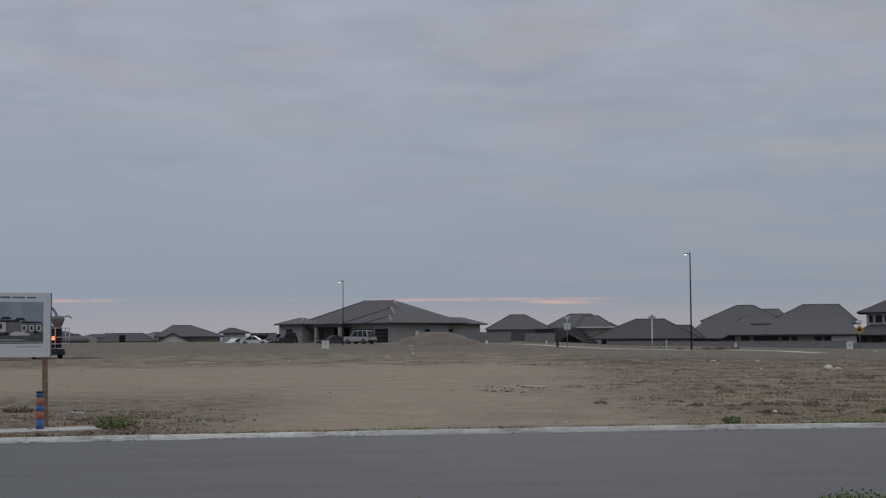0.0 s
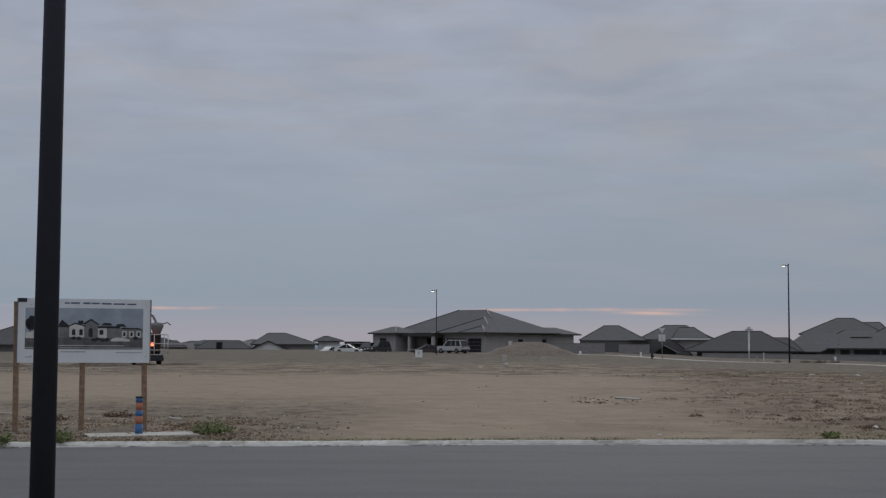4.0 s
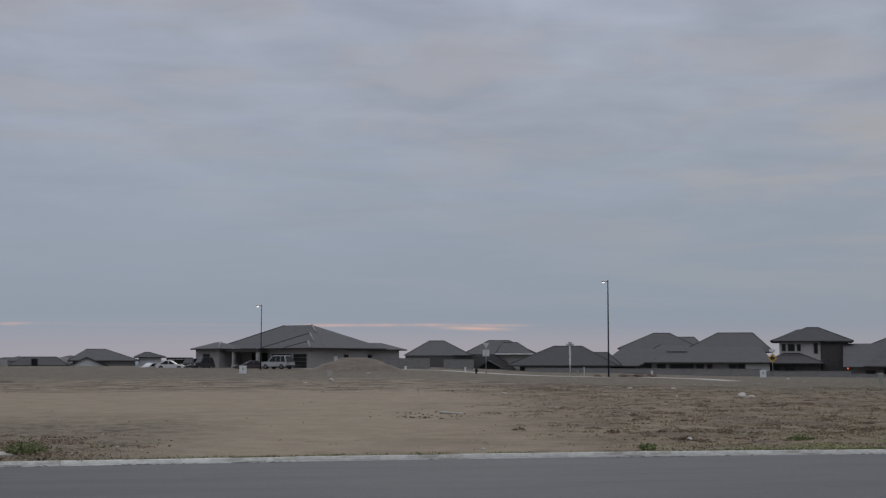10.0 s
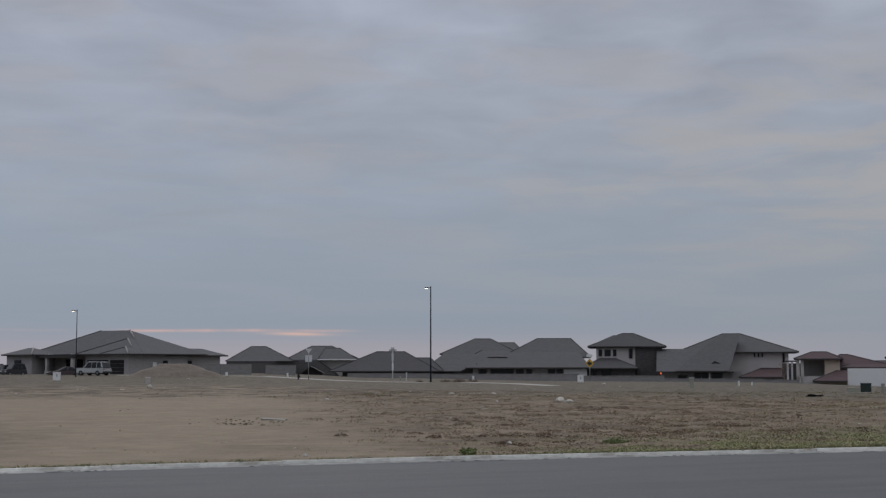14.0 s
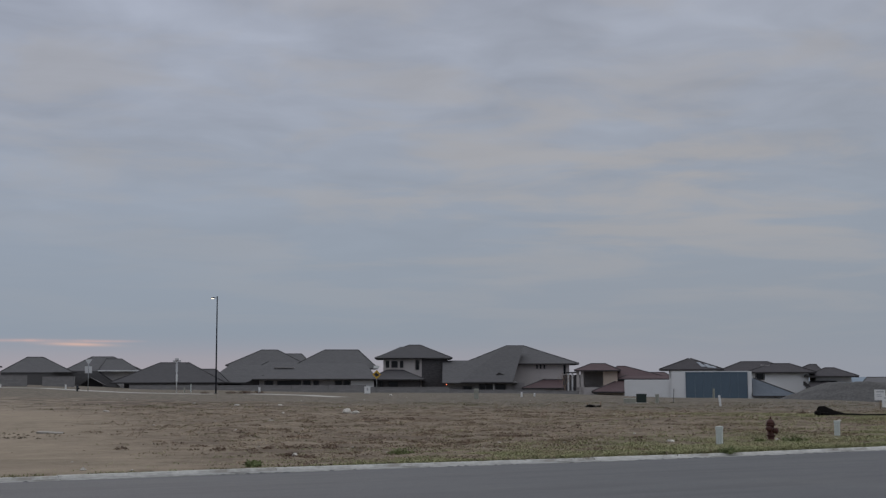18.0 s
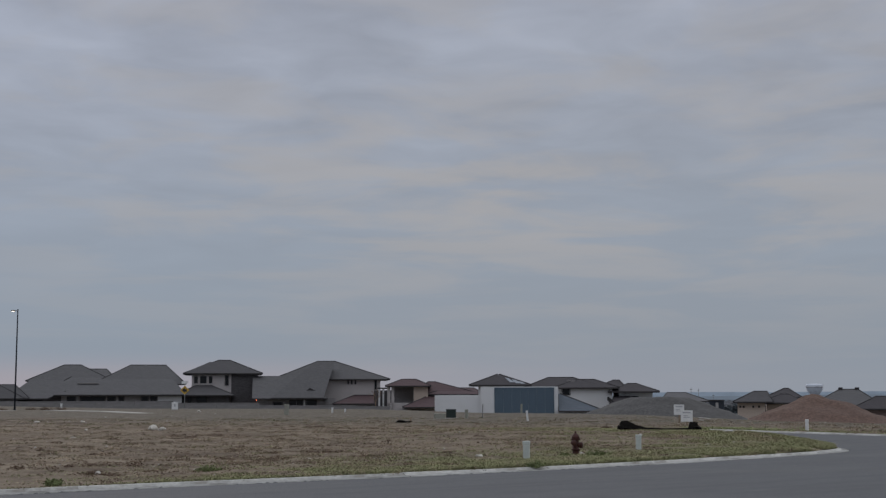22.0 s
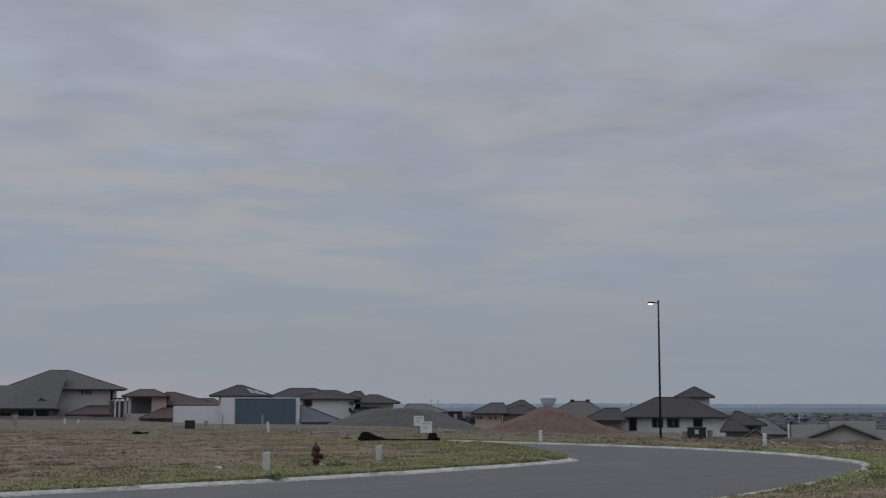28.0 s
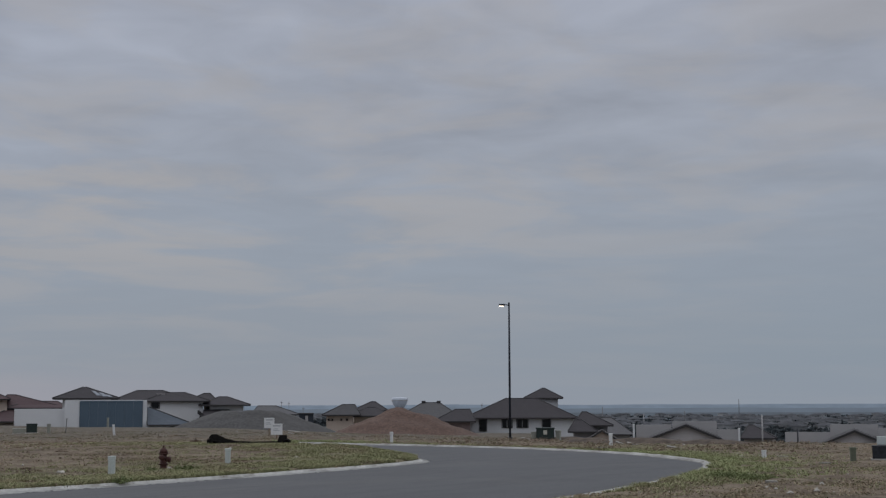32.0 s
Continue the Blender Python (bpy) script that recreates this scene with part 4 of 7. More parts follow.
part("panel", boxes((0.0, 0.31, -0.05, 0.02, 0.9, 2.0)), STUCCO_GREY, house)
house = thing("house", 38.9, 205.0, "grey hipped roof of a house behind the gravel heap", "house", SLOPE, z=-1.8)
hip(house, -3.2, 3.4, 0, 10, 0.3, 1.66, -2.6, 0.2, ROOF_ASH)
wall(house, -2.9, 3.1, 0.5, 9.5, -2.2, 0.35, STUCCO_TAN)
house = thing("house", 45.68, 190.0, "beige house with a wide grey-brown hipped roof", "house", SLOPE, z=-2.1)
hip(house, -4.8, 3.82, 0, 14, -0.18, 2.08, -1.44, 1.08, ROOF_GREY)
wall(house, -4.31, 3.33, 0.5, 13, -2.51, -0.18, STUCCO_TAN)
gable(house, -2.36, -0.24, -3, 0.5, -0.34, 0.54, -1.54, ROOF_GREY, STUCCO_PINK)
for x in (-1.3, 0.95):
    part("ridge_vent", boxes((x - 0.3, x + 0.3, 6.7, 7.3, 2.0 - house.location.z, 2.36 - house.location.z), bevel=0.03), FASCIA, house)
STUCCO_ROSE = material("rose_brown_stucco", (0.25, 0.19, 0.175), 0.9, scale=20, stain_scale=0.25)
house = thing("house", 46.78, 175.0, "low house with a dark brown hipped roof", "house", SLOPE, z=-2.03)
hip(house, -2.85, 1.95, 0, 11, -0.47, 1.14, -0.33, 1.67, ROOF_BROWN)
wall(house, -2.4, 1.65, 0.4, 10.6, -2.32, -0.47, STUCCO_ROSE)
house = thing("house", 49.55, 185.0, "white stucco house, brown hipped roof and small upper storey", "house", SLOPE, z=-2.58)
hip(house, -7.59, 7.32, 0, 15, -0.14, 2.65, -2.35, 2.16, ROOF_BROWN)
wall(house, -7.59, 7.48, 0.5, 14.5, -2.87, -0.14, STUCCO_WHITE)
hip(house, 0.71, 5.67, 12, 20, 2.66, 4.22, 3.1, 3.44, ROOF_BROWN)
wall(house, 1.18, 5.35, 12.5, 19.5, -2.87, 2.66, STUCCO_WHITE, "upper_wall")
window(house, -5.93, -4.98, -1.86, -0.37, 0.5)
window(house, -2.76, -1.42, -1.39, -0.37, 0.5, bars=2)
window(house, -0.71, 0.79, -1.39, -0.37, 0.5, bars=2)
window(house, 2.84, 3.94, -1.47, -0.37, 0.5)
house = thing("house", 52.52, 165.0, "low house with a dark roof half hidden by the slope", "house", SLOPE, z=-3.35)
hip(house, -1.82, 2.3, 3, 14, -0.92, 0.79, -1.25, -0.59, ROOF_BROWN)
hip(house, -2.44, 0.35, -1, 6, -1.62, -0.17, -2.12, -1.13, ROOF_BROWN)
wall(house, -2.23, 0.14, -0.6, 5.6, -3.71, -1.62, BRICK, "front_wall")
gable(house, -0.14, 2.71, -2, 4, -2.24, -1.34, 1.25, ROOF_DARK, STUCCO_TAN)
wall(house, -1.61, 2.02, 3.4, 13.6, -3.71, -0.92, BRICK)
part("verge_board", tubes([(-0.35, -2.05, -2.3 + 3.35), (1.25, -2.05, -1.36 + 3.35), (2.95, -2.05, -2.3 + 3.35)], 0.09, 6), PALE_TRIM, house, "pale gable board")
house = thing("house", 53.2, 215.0, "house with an ash-grey hipped roof down the slope", "house", SLOPE, z=-5.2)
hip(house, -4.5, 3.9, 0, 12, -3.1, -0.45, -2.2, 0.7, ROOF_ASH)
wall(house, -4.2, 3.6, 0.4, 11.6, -6.2, -3.1, STUCCO_GREY)
house = thing("house", 56.52, 140.0, "grey stucco house with a dark low gable and parapet walls", "house", SLOPE, z=-3.13)
gable(house, -3.49, 3.23, 0, 9, -1.67, -0.35, 0.0, ROOF_DARK, STUCCO_PINK)
for a, b, z1, v in ((-5.49, -1.63, -0.49, 9.2), (-1.51, 3.35, -0.11, 10.2), (3.35, 5.64, -1.0, 9.2)):
    wall(house, a, b, v, v + 0.4, -3.22, z1, PARAPET, "parapet_wall")
for x, z1 in ((-5.75, -0.42), (5.7, -0.86)):
    wall(house, x - 0.1, x + 0.1, 8.9, 9.7, -3.22, z1, WHITE_PAINT, "end_post")
house = thing("house", 59.58, 178.0, "low house with a dark brown hipped roof", "house", SLOPE, z=-4.43)
hip(house, -2.2, 1.6, 0, 11, -2.74, -1.06, -1.6, -0.9, ROOF_BROWN)
wall(house, -2.1, 1.5, 0.5, 10.5, -5.81, -2.74, STUCCO_GREY)
house = thing("house", 63.36, 150.0, "grey stucco house with a dark low gable and parapet walls", "house", SLOPE, z=-3.99)
gable(house, -3.12, 3.14, 0, 9, -2.42, -1.1, 0.0, ROOF_DARK, STUCCO_PINK)
gable(house, 1.28, 5.33, -2.5, 6, -2.75, -2.03, 3.03, ROOF_DARK, STUCCO_GREY)
for a, b, z1, v in ((-7.73, -2.71, -1.48, 9.2), (-2.71, 2.56, -0.59, 10.2), (2.56, 6.47, -0.99, 9.2)):
    wall(house, a, b, v, v + 0.4, -4.4, z1, PARAPET, "parapet_wall")

# houses at the far edge of the dirt lot, their lower walls hidden
FARLEFT = "houses beyond the dirt lot"
house = thing("house", -11.09, 260.0, "grey house with a hipped roof and a pale front gable", "house", FARLEFT, z=-0.89)
hip(house, -5.25, 7.15, 0, 15, 1.64, 3.93, -2.33, 1.17, ROOF_GREY)
wall(house, -4.82, 6.82, 0.5, 14, -1.27, 1.64, STUCCO_GREY)
gable(house, -5.69, 1.65, -4, 0.5, 0.74, 2.36, -2.19, ROOF_DARK, STUCCO_WHITE)
house = thing("house", -13.02, 250.0, "low dark-roofed house with a lean-to", "house", FARLEFT, z=-0.84)
hip(house, -6.87, 2.62, 0, 10, 0.78, 2.36, -4.98, 0.99, ROOF_DARK)
wall(house, -6.25, 2.09, 0.5, 9.5, -1.16, 0.78, STUCCO_GREY)
window(house, -3.34, -2.3, 0.67, 1.97, -0.6)
wall(house, -3.13, 3.35, 12, 12.5, -1.16, 2.31, STUCCO_PINK, "parapet_wall")
house = thing("house", -9.1, 270.0, "small house with a dark pyramid roof", "house", FARLEFT, z=-0.94)
hip(house, -2.18, 3.22, 0, 9, 2.33, 3.39, -0.53, 0.4, ROOF_DARK)
wall(house, -1.72, 2.76, 0.4, 8.6, -1.37, 2.33, STUCCO_WHITE)
house = thing("house", -15.51, 300.0, "far pale house with a low dark roof", "house", FARLEFT, z=-1.43)
hip(house, -3.08, 2.1, 0, 9, 0.83, 2.4, -2.49, 0.27, ROOF_DARK)
wall(house, -2.84, 4.09, 1.4, 8.6, -1.78, 1.87, STUCCO_GREY)
house = thing("house", -22.39, 170.0, "house with a long dark hipped roof behind the signboard", "house", FARLEFT, z=-0.12)
hip(house, -5.53, 4.65, 0, 14, 1.46, 3.83, 0.94, 2.46, ROOF_DARK)
wall(house, -5.21, 4.31, 0.5, 13, -0.29, 1.46, BRICK)

# ---- street lamps ----
def street_lamp(bearing, dist, height, reach_turn, label, wide=0.1, lit=True):
    lamp = thing("street_lamp", bearing, dist, label, "street lamp", "street lamps", turn=reach_turn)
    part("pole", tubes([(0, 0, -0.15), (0, 0, height * 0.5), (0, 0, height)], [wide, wide * 0.88, wide * 0.68], 16), BLACK_STEEL, lamp)
    plate = part("base_plate", boxes((-wide * 2, wide * 2, -wide * 2, wide * 2, -0.1, 0.05), bevel=0.01), BLACK_STEEL, lamp)
    for sx in (-1, 1):
        for sy in (-1, 1):
            part("bolt", tubes([(sx * wide * 1.55, sy * wide * 1.55, 0.04), (sx * wide * 1.55, sy * wide * 1.55, 0.13)], 0.016, 6), GALV, plate)
    part("cap", tubes([(0, 0, height - 0.02), (0, 0, height + 0.05), (0, 0, height + 0.09)], [wide * 0.75, wide * 0.75, wide * 0.2], 12), BLACK_STEEL, lamp)
    part("arm", tubes([(0, 0, height - 0.12), (-0.15, 0, height - 0.07), (-0.3, 0, height - 0.06)], 0.03, 8), BLACK_STEEL, lamp)
    bm = bmesh.new()
    box(bm, -0.62, -0.25, -0.11, 0.11, height - 0.13, height - 0.02, bevel=0.03)
    head = part("lamp_head", bm, BLACK_STEEL, lamp)
    part("lens", boxes((-0.6, -0.32, -0.09, 0.09, height - 0.19, height - 0.13), bevel=0.015), LAMP_GLOW if lit else GLASS_DARK, head, "glowing lamp lens" if lit else "")


street_lamp(-20.79, 12.5, 9.0, 0, "thick black steel street lamp pole beside the near kerb", wide=0.113)
street_lamp(-4.33, 162.0, 7.89, 0, "slim dark street lamp before the brick house, lit", wide=0.06)
street_lamp(10.02, 330.0, 5.6, 180, "far street lamp rising behind the roofs", wide=0.09)
street_lamp(10.67, 140.0, 10.07, 0, "tall black street lamp at the far side street, lit", wide=0.085)
street_lamp(49.03, 80.0, 8.12, 0, "tall black street lamp beyond the road bend, lit", wide=0.072)

# ---- the signboard on wooden posts ----
WOOD = material("weathered_post_wood", (0.23, 0.155, 0.105), 0.85, scale=10, grain=0.25, stain=(0.12, 0.08, 0.055), stain_scale=2)
SIGN_WHITE = material("signboard_white", (0.62, 0.64, 0.66), 0.5, scale=4, grain=0.03, stain=(0.5, 0.5, 0.5), stain_amount=0.2)
PRINT_SKY = material("print_sky", (0.27, 0.315, 0.365), 0.5, scale=2, grain=0.12, stain=(0.36, 0.39, 0.43), stain_amount=0.7, stain_scale=2.0, bump=0)
PRINT_LAWN = material("print_lawn", (0.095, 0.094, 0.092), 0.5, scale=9, grain=0.3, stain=(0.15, 0.15, 0.15), stain_amount=0.5, stain_scale=3, bump=0)
PRINT_DARK = material("print_dark", (0.022, 0.025, 0.030), 0.5, scale=9, grain=0.4, bump=0)
PRINT_PALE = material("print_pale", (0.52, 0.50, 0.48), 0.5, scale=9, grain=0.15, bump=0)
PRINT_GREY = material("print_grey", (0.16, 0.155, 0.155), 0.5, scale=9, grain=0.2, bump=0)
PRINT_INK = material("print_ink", (0.07, 0.10, 0.17), 0.5, scale=9, bump=0)
PRINT_FAINT = material("print_faint_ink", (0.36, 0.37, 0.38), 0.5, scale=9, bump=0)
sign = thing("signboard", -19.35, 26.2, "white development signboard with a house picture on wooden posts", "signboard", turn=-1.2)
g = sign.location.z
SX0, SX1, SZ0, SZ1 = -1.18, 1.27, 1.42 - g, 2.64 - g
panel = part("panel", boxes((SX0, SX1, -0.012, 0.012, SZ0, SZ1)), SIGN_WHITE, sign)
part("panel_edge", boxes((SX1 - 0.002, SX1 + 0.02, -0.02, 0.03, SZ0, SZ1), (SX0 - 0.02, SX0 + 0.002, -0.02, 0.03, SZ0, SZ1)), PRINT_GREY, panel)
part("folded_corner", boxes((SX0, SX0 + 0.16, -0.018, -0.0125, SZ1 - 0.07, SZ1 + 0.004)), PRINT_DARK, panel, "dark torn corner of the board")
W, H = SX1 - SX0, SZ1 - SZ0


def print_shape(name, points, mat, layer):
    """One flat shape of the printed picture; points are shares of the panel, in hundredths."""
    bm = bmesh.new()
    front = [bm.verts.new((SX0 + W * q / 100, -0.0125 - 0.0015 * layer, SZ0 + H * r / 100)) for q, r in points]
    back = [bm.verts.new((v.co.x, -0.0122, v.co.z)) for v in front]
    bm.faces.new(front)
    bm.faces.new(back[::-1])
    for i in range(len(front)):
        j = (i + 1) % len(front)
        bm.faces.new((front[i], back[i], back[j], front[j]))
    bmesh.ops.recalc_face_normals(bm, faces=bm.faces)
    part(name, bm, mat, panel)


def print_block(name, a, b, c, d, mat, layer):
    print_shape(name, ((a, c), (b, c), (b, d), (a, d)), mat, layer)


print_block("print_sky", 5.5, 94.5, 32, 85.5, PRINT_SKY, 1)
print_block("print_lawn", 5.5, 94.5, 21, 39.5, PRINT_LAWN, 2)
print_block("print_path", 30, 80, 26, 27.5, PRINT_FAINT, 3)
print_block("print_path", 5.5, 94.5, 22.5, 23.6, PRINT_FAINT, 3)
# dark trees at the picture's edges
for cx, cy, r in ((8, 62, 3.4), (11, 67, 3.6), (10, 57, 4.0), (13, 60, 2.6), (92.5, 50, 2.0), (90, 52.5, 1.6)):
    print_shape("print_tree", [(max(5.6, min(94.4, cx + r * math.cos(k * 0.7 + cy))), cy + 2.1 * r * math.sin(k * 0.7 + cy) * (0.85 + 0.15 * math.cos(3 * k))) for k in range(9)], PRINT_DARK, 2)
print_block("print_trunk", 8.6, 9.6, 38, 56, PRINT_DARK, 2)
# the long pale house: wings, gables, windows, doors
print_block("print_wall", 6, 17, 38, 48, PRINT_PALE, 3)
print_block("print_wall", 31, 40, 39, 56, PRINT_GREY, 3)
print_shape("print_roof", ((29, 56), (33, 67), (38.5, 57.5), (38.5, 55)), PRINT_DARK, 4)
print_block("print_wall", 38.5, 50, 40, 60, PRINT_PALE, 4)
print_shape("print_gable", ((37.5, 58), (43, 63), (51, 58), (50, 56.5), (43, 60.5), (38.5, 56.5)), PRINT_DARK, 5)
print_block("print_chimney", 45, 49, 60, 66, PRINT_DARK, 3)
print_block("print_wall", 49.5, 60, 39, 61, PRINT_GREY, 4)
print_shape("print_wall", ((50, 60), (54.8, 67), (60, 60)), PRINT_GREY, 4)
print_shape("print_gable", ((47.5, 60), (54.8, 69), (61.5, 60), (60, 59.5), (54.8, 66), (50, 60)), PRINT_DARK, 5)
for q in (40.5, 46):
    print_shape("print_window", ((q, 43), (q + 2.6, 43), (q + 2.6, 51), (q + 1.3, 53), (q, 51)), PRINT_DARK, 6)
print_shape("print_door", ((53, 40), (56.2, 40), (56.2, 52), (54.6, 55), (53, 52)), PRINT_DARK, 6)
print_block("print_wall", 60, 67, 39, 54, PRINT_PALE, 4)
print_block("print_window", 61.3, 64.3, 44, 51.5, PRINT_DARK, 6)
print_block("print_wall", 67, 77, 39, 54, PRINT_GREY, 4)
print_block("print_roof", 60, 77, 54, 57.5, PRINT_DARK, 5)
print_shape("print_roof", ((62.5, 58.5), (64.5, 62.5), (69.5, 62.5), (71, 58.5)), PRINT_DARK, 3)
print_shape("print_roof", ((73, 57), (75, 61), (79.5, 61), (82, 56.5)), PRINT_DARK, 3)
print_block("print_wall", 77, 94, 39, 53, PRINT_GREY, 3)
print_shape("print_roof", ((77, 53), (79, 55.5), (92, 54.5), (94.4, 52.5)), PRINT_DARK, 4)
for q in (78.5, 84, 89.5):
    print_block("print_wall", q, q + 3.6, 40, 50, PRINT_PALE, 4)
    print_block("print_window", q + 0.9, q + 2.6, 42, 48, PRINT_DARK, 6)
# shrubs and a parked pale car before the house
for q, r in ((57, 36), (60, 37), (63.5, 35.5), (67, 36), (42, 38.5), (46, 38), (89, 39)):
    print_shape("print_shrub", [(q + 2.1 * math.cos(k * 0.9), r + 3.2 * math.sin(k * 0.9) * (0.8 + 0.2 * math.cos(2 * k + q))) for k in range(7)], PRINT_DARK, 7)
print_shape("print_car", ((70, 33.5), (84.5, 33.5), (84.5, 36.5), (80, 39.5), (73.5, 39.5), (70, 36.5)), PRINT_PALE, 8)
for a, b, c, d, ink in ((6, 11, 8, 9.5, PRINT_FAINT), (32, 51, 16, 18, PRINT_FAINT), (74, 94, 15.2, 17, PRINT_FAINT), (34.5, 38.5, 92.2, 94.3, PRINT_INK), (39.3, 46, 92.2, 94.6, PRINT_INK),
                        (48.5, 54, 92, 94.6, PRINT_INK), (54.8, 61, 92, 94.3, PRINT_INK), (62.5, 70, 91.6, 94, PRINT_INK), (71.5, 80.5, 91.4, 93.6, PRINT_INK), (82, 89, 91.2, 93.4, PRINT_INK), (13, 30, 92.5, 94.5, PRINT_INK)):
    print_block("print_bar", a, b, c, d, ink, 1)
for x, lean in ((-1.16, -0.05), (0.02, 0.0), (1.22, -0.06)):
    bm = bmesh.new()
    box(bm, -0.052, 0.052, 0.02, 0.11, -0.25, SZ1 - 0.06, bevel=0.008)
    p = part("post", bm, WOOD, sign)
    p.location = (x + lean * 0.4, 0, 0)
    p.rotation_euler = (0, lean * 0.25, 0)
for x in (0.1, 0.45, 0.97):
    for zz in (0.1, 0.5, 0.9):
        part("screw", tubes([(SX0 + W * x, -0.026, SZ0 + H * zz), (SX0 + W * x, -0.01, SZ0 + H * zz)], 0.009, 6), GALV, panel)

# ---- banded post and its concrete pad ----
BAND_BLUE = material("worn_blue_paint", (0.052, 0.125, 0.275), 0.6, scale=12, grain=0.2)
BAND_ORANGE = material("worn_orange_paint", (0.36, 0.135, 0.085), 0.6, scale=12, grain=0.2)
SLAB = material("pale_slab_concrete", (0.42, 0.40, 0.365), 0.9, scale=10, grain=0.12, stain=(0.25, 0.22, 0.18), stain_scale=1.5)
post = thing("marker_post", -16.95, 24.9, "short round post with blue and orange bands on a concrete pad", "marker post", sink=0.03)
top = 0.8 - post.location.z
z = 0.0
for k, share in enumerate((0.33, 0.2, 0.15, 0.2, 0.12)):
    z1 = z + top * share
    part("band", tubes([(0, 0, z + 0.002), (0, 0, z1 - 0.002)], 0.066 if k else 0.072, 14), BAND_BLUE if k % 2 == 0 else BAND_ORANGE, post)
    z = z1
part("cap", tubes([(0, 0, top - 0.004), (0, 0, top + 0.02), (0, 0, top + 0.03)], [0.072, 0.072, 0.04], 14), PRINT_DARK, post)
slab = thing("concrete_pad", -16.8, 24.6, "pale concrete pad set in weeds behind the kerb", "concrete pad", turn=10)
bm = bmesh.new()
box(bm, -0.95, 1.0, -0.2, 0.65, -0.1, 0.03, bevel=0.012)
part("slab", bm, SLAB, slab)


# ---- the work truck behind the signboard ----
TRUCK_WHITE = material("dusty_white_truck", (0.46, 0.46, 0.46), 0.5, scale=6, stain_scale=1)
TYRE = material("tyre_rubber", (0.02, 0.02, 0.02), 0.85, scale=20)
truck = thing("work_truck", -16.31, 105.0, "white vacuum work truck seen from behind, tail lamp lit", "truck", turn=6)
g = truck.location.z
part("chassis", boxes((-1.9, 0.55, -0.1, 6.2, 0.55, 0.85), bevel=0.03), PRINT_DARK, truck)
part("body", boxes((-1.85, 0.45, 0.7, 5.6, 0.85, 2.5), bevel=0.15), SHADE_DARK, truck)
part("cab", boxes((-1.8, 0.4, 5.7, 7.4, 0.7, 2.6), bevel=0.15), TRUCK_WHITE, truck)
rail = bmesh.new()
for x in (-1.85, -0.85, -0.15, 0.62, 0.9):
    tube(rail, [(x, -0.12, 0.75), (x, -0.12, 2.35)], 0.035, 6)
for zz in (0.78, 1.15, 1.65, 2.35):
    tube(rail, [(-1.85, -0.12, zz), (0.9, -0.12, zz)], 0.035, 6)
part("guard_rail", rail, TRUCK_WHITE, truck, "white pipe guard rail")
part("tail_lamp", boxes((-0.38, -0.12, -0.02, 0.7, 1.45, 1.72), bevel=0.02), TAIL_GLOW, truck, "glowing orange-red tail lamp")
for x in (-1.55, 0.35):
    w = part("wheel", tubes([(x - 0.17, 1.0, 0.42), (x - 0.15, 1.0, 0.42), (x + 0.15, 1.0, 0.42), (x + 0.17, 1.0, 0.42)], [0.36, 0.45, 0.45, 0.36], 20), TYRE, truck)
    part("hub", tubes([(x - 0.19, 1.0, 0.42), (x + 0.19, 1.0, 0.42)], 0.18, 12), GALV, w)
part("bumper", boxes((-1.7, 0.6, -0.2, 0.05, 0.3, 0.62), bevel=0.04), PRINT_DARK, truck)
part("hopper", tubes([(0.1, 0.6, 2.35), (0.1, 0.6, 2.55), (0.1, 0.6, 3.0), (0.1, 0.6, 3.25), (0.1, 0.6, 3.3)], [0.2, 0.34, 0.52, 0.5, 0.2], 16), PRINT_GREY, truck, "grey round hopper")
part("spout", tubes([(0.4, 0.6, 3.15), (0.9, 0.6, 3.3), (1.15, 0.6, 3.12)], 0.05, 8), PRINT_GREY, truck)
part("suction_boom", tubes([(-1.4, 1.2, 3.95), (-0.7, 1.0, 4.1), (-0.2, 0.8, 3.8), (0.0, 0.7, 3.4), (0.05, 0.6, 3.2)], 0.1, 10), PRINT_GREY, truck, "curved grey suction boom")


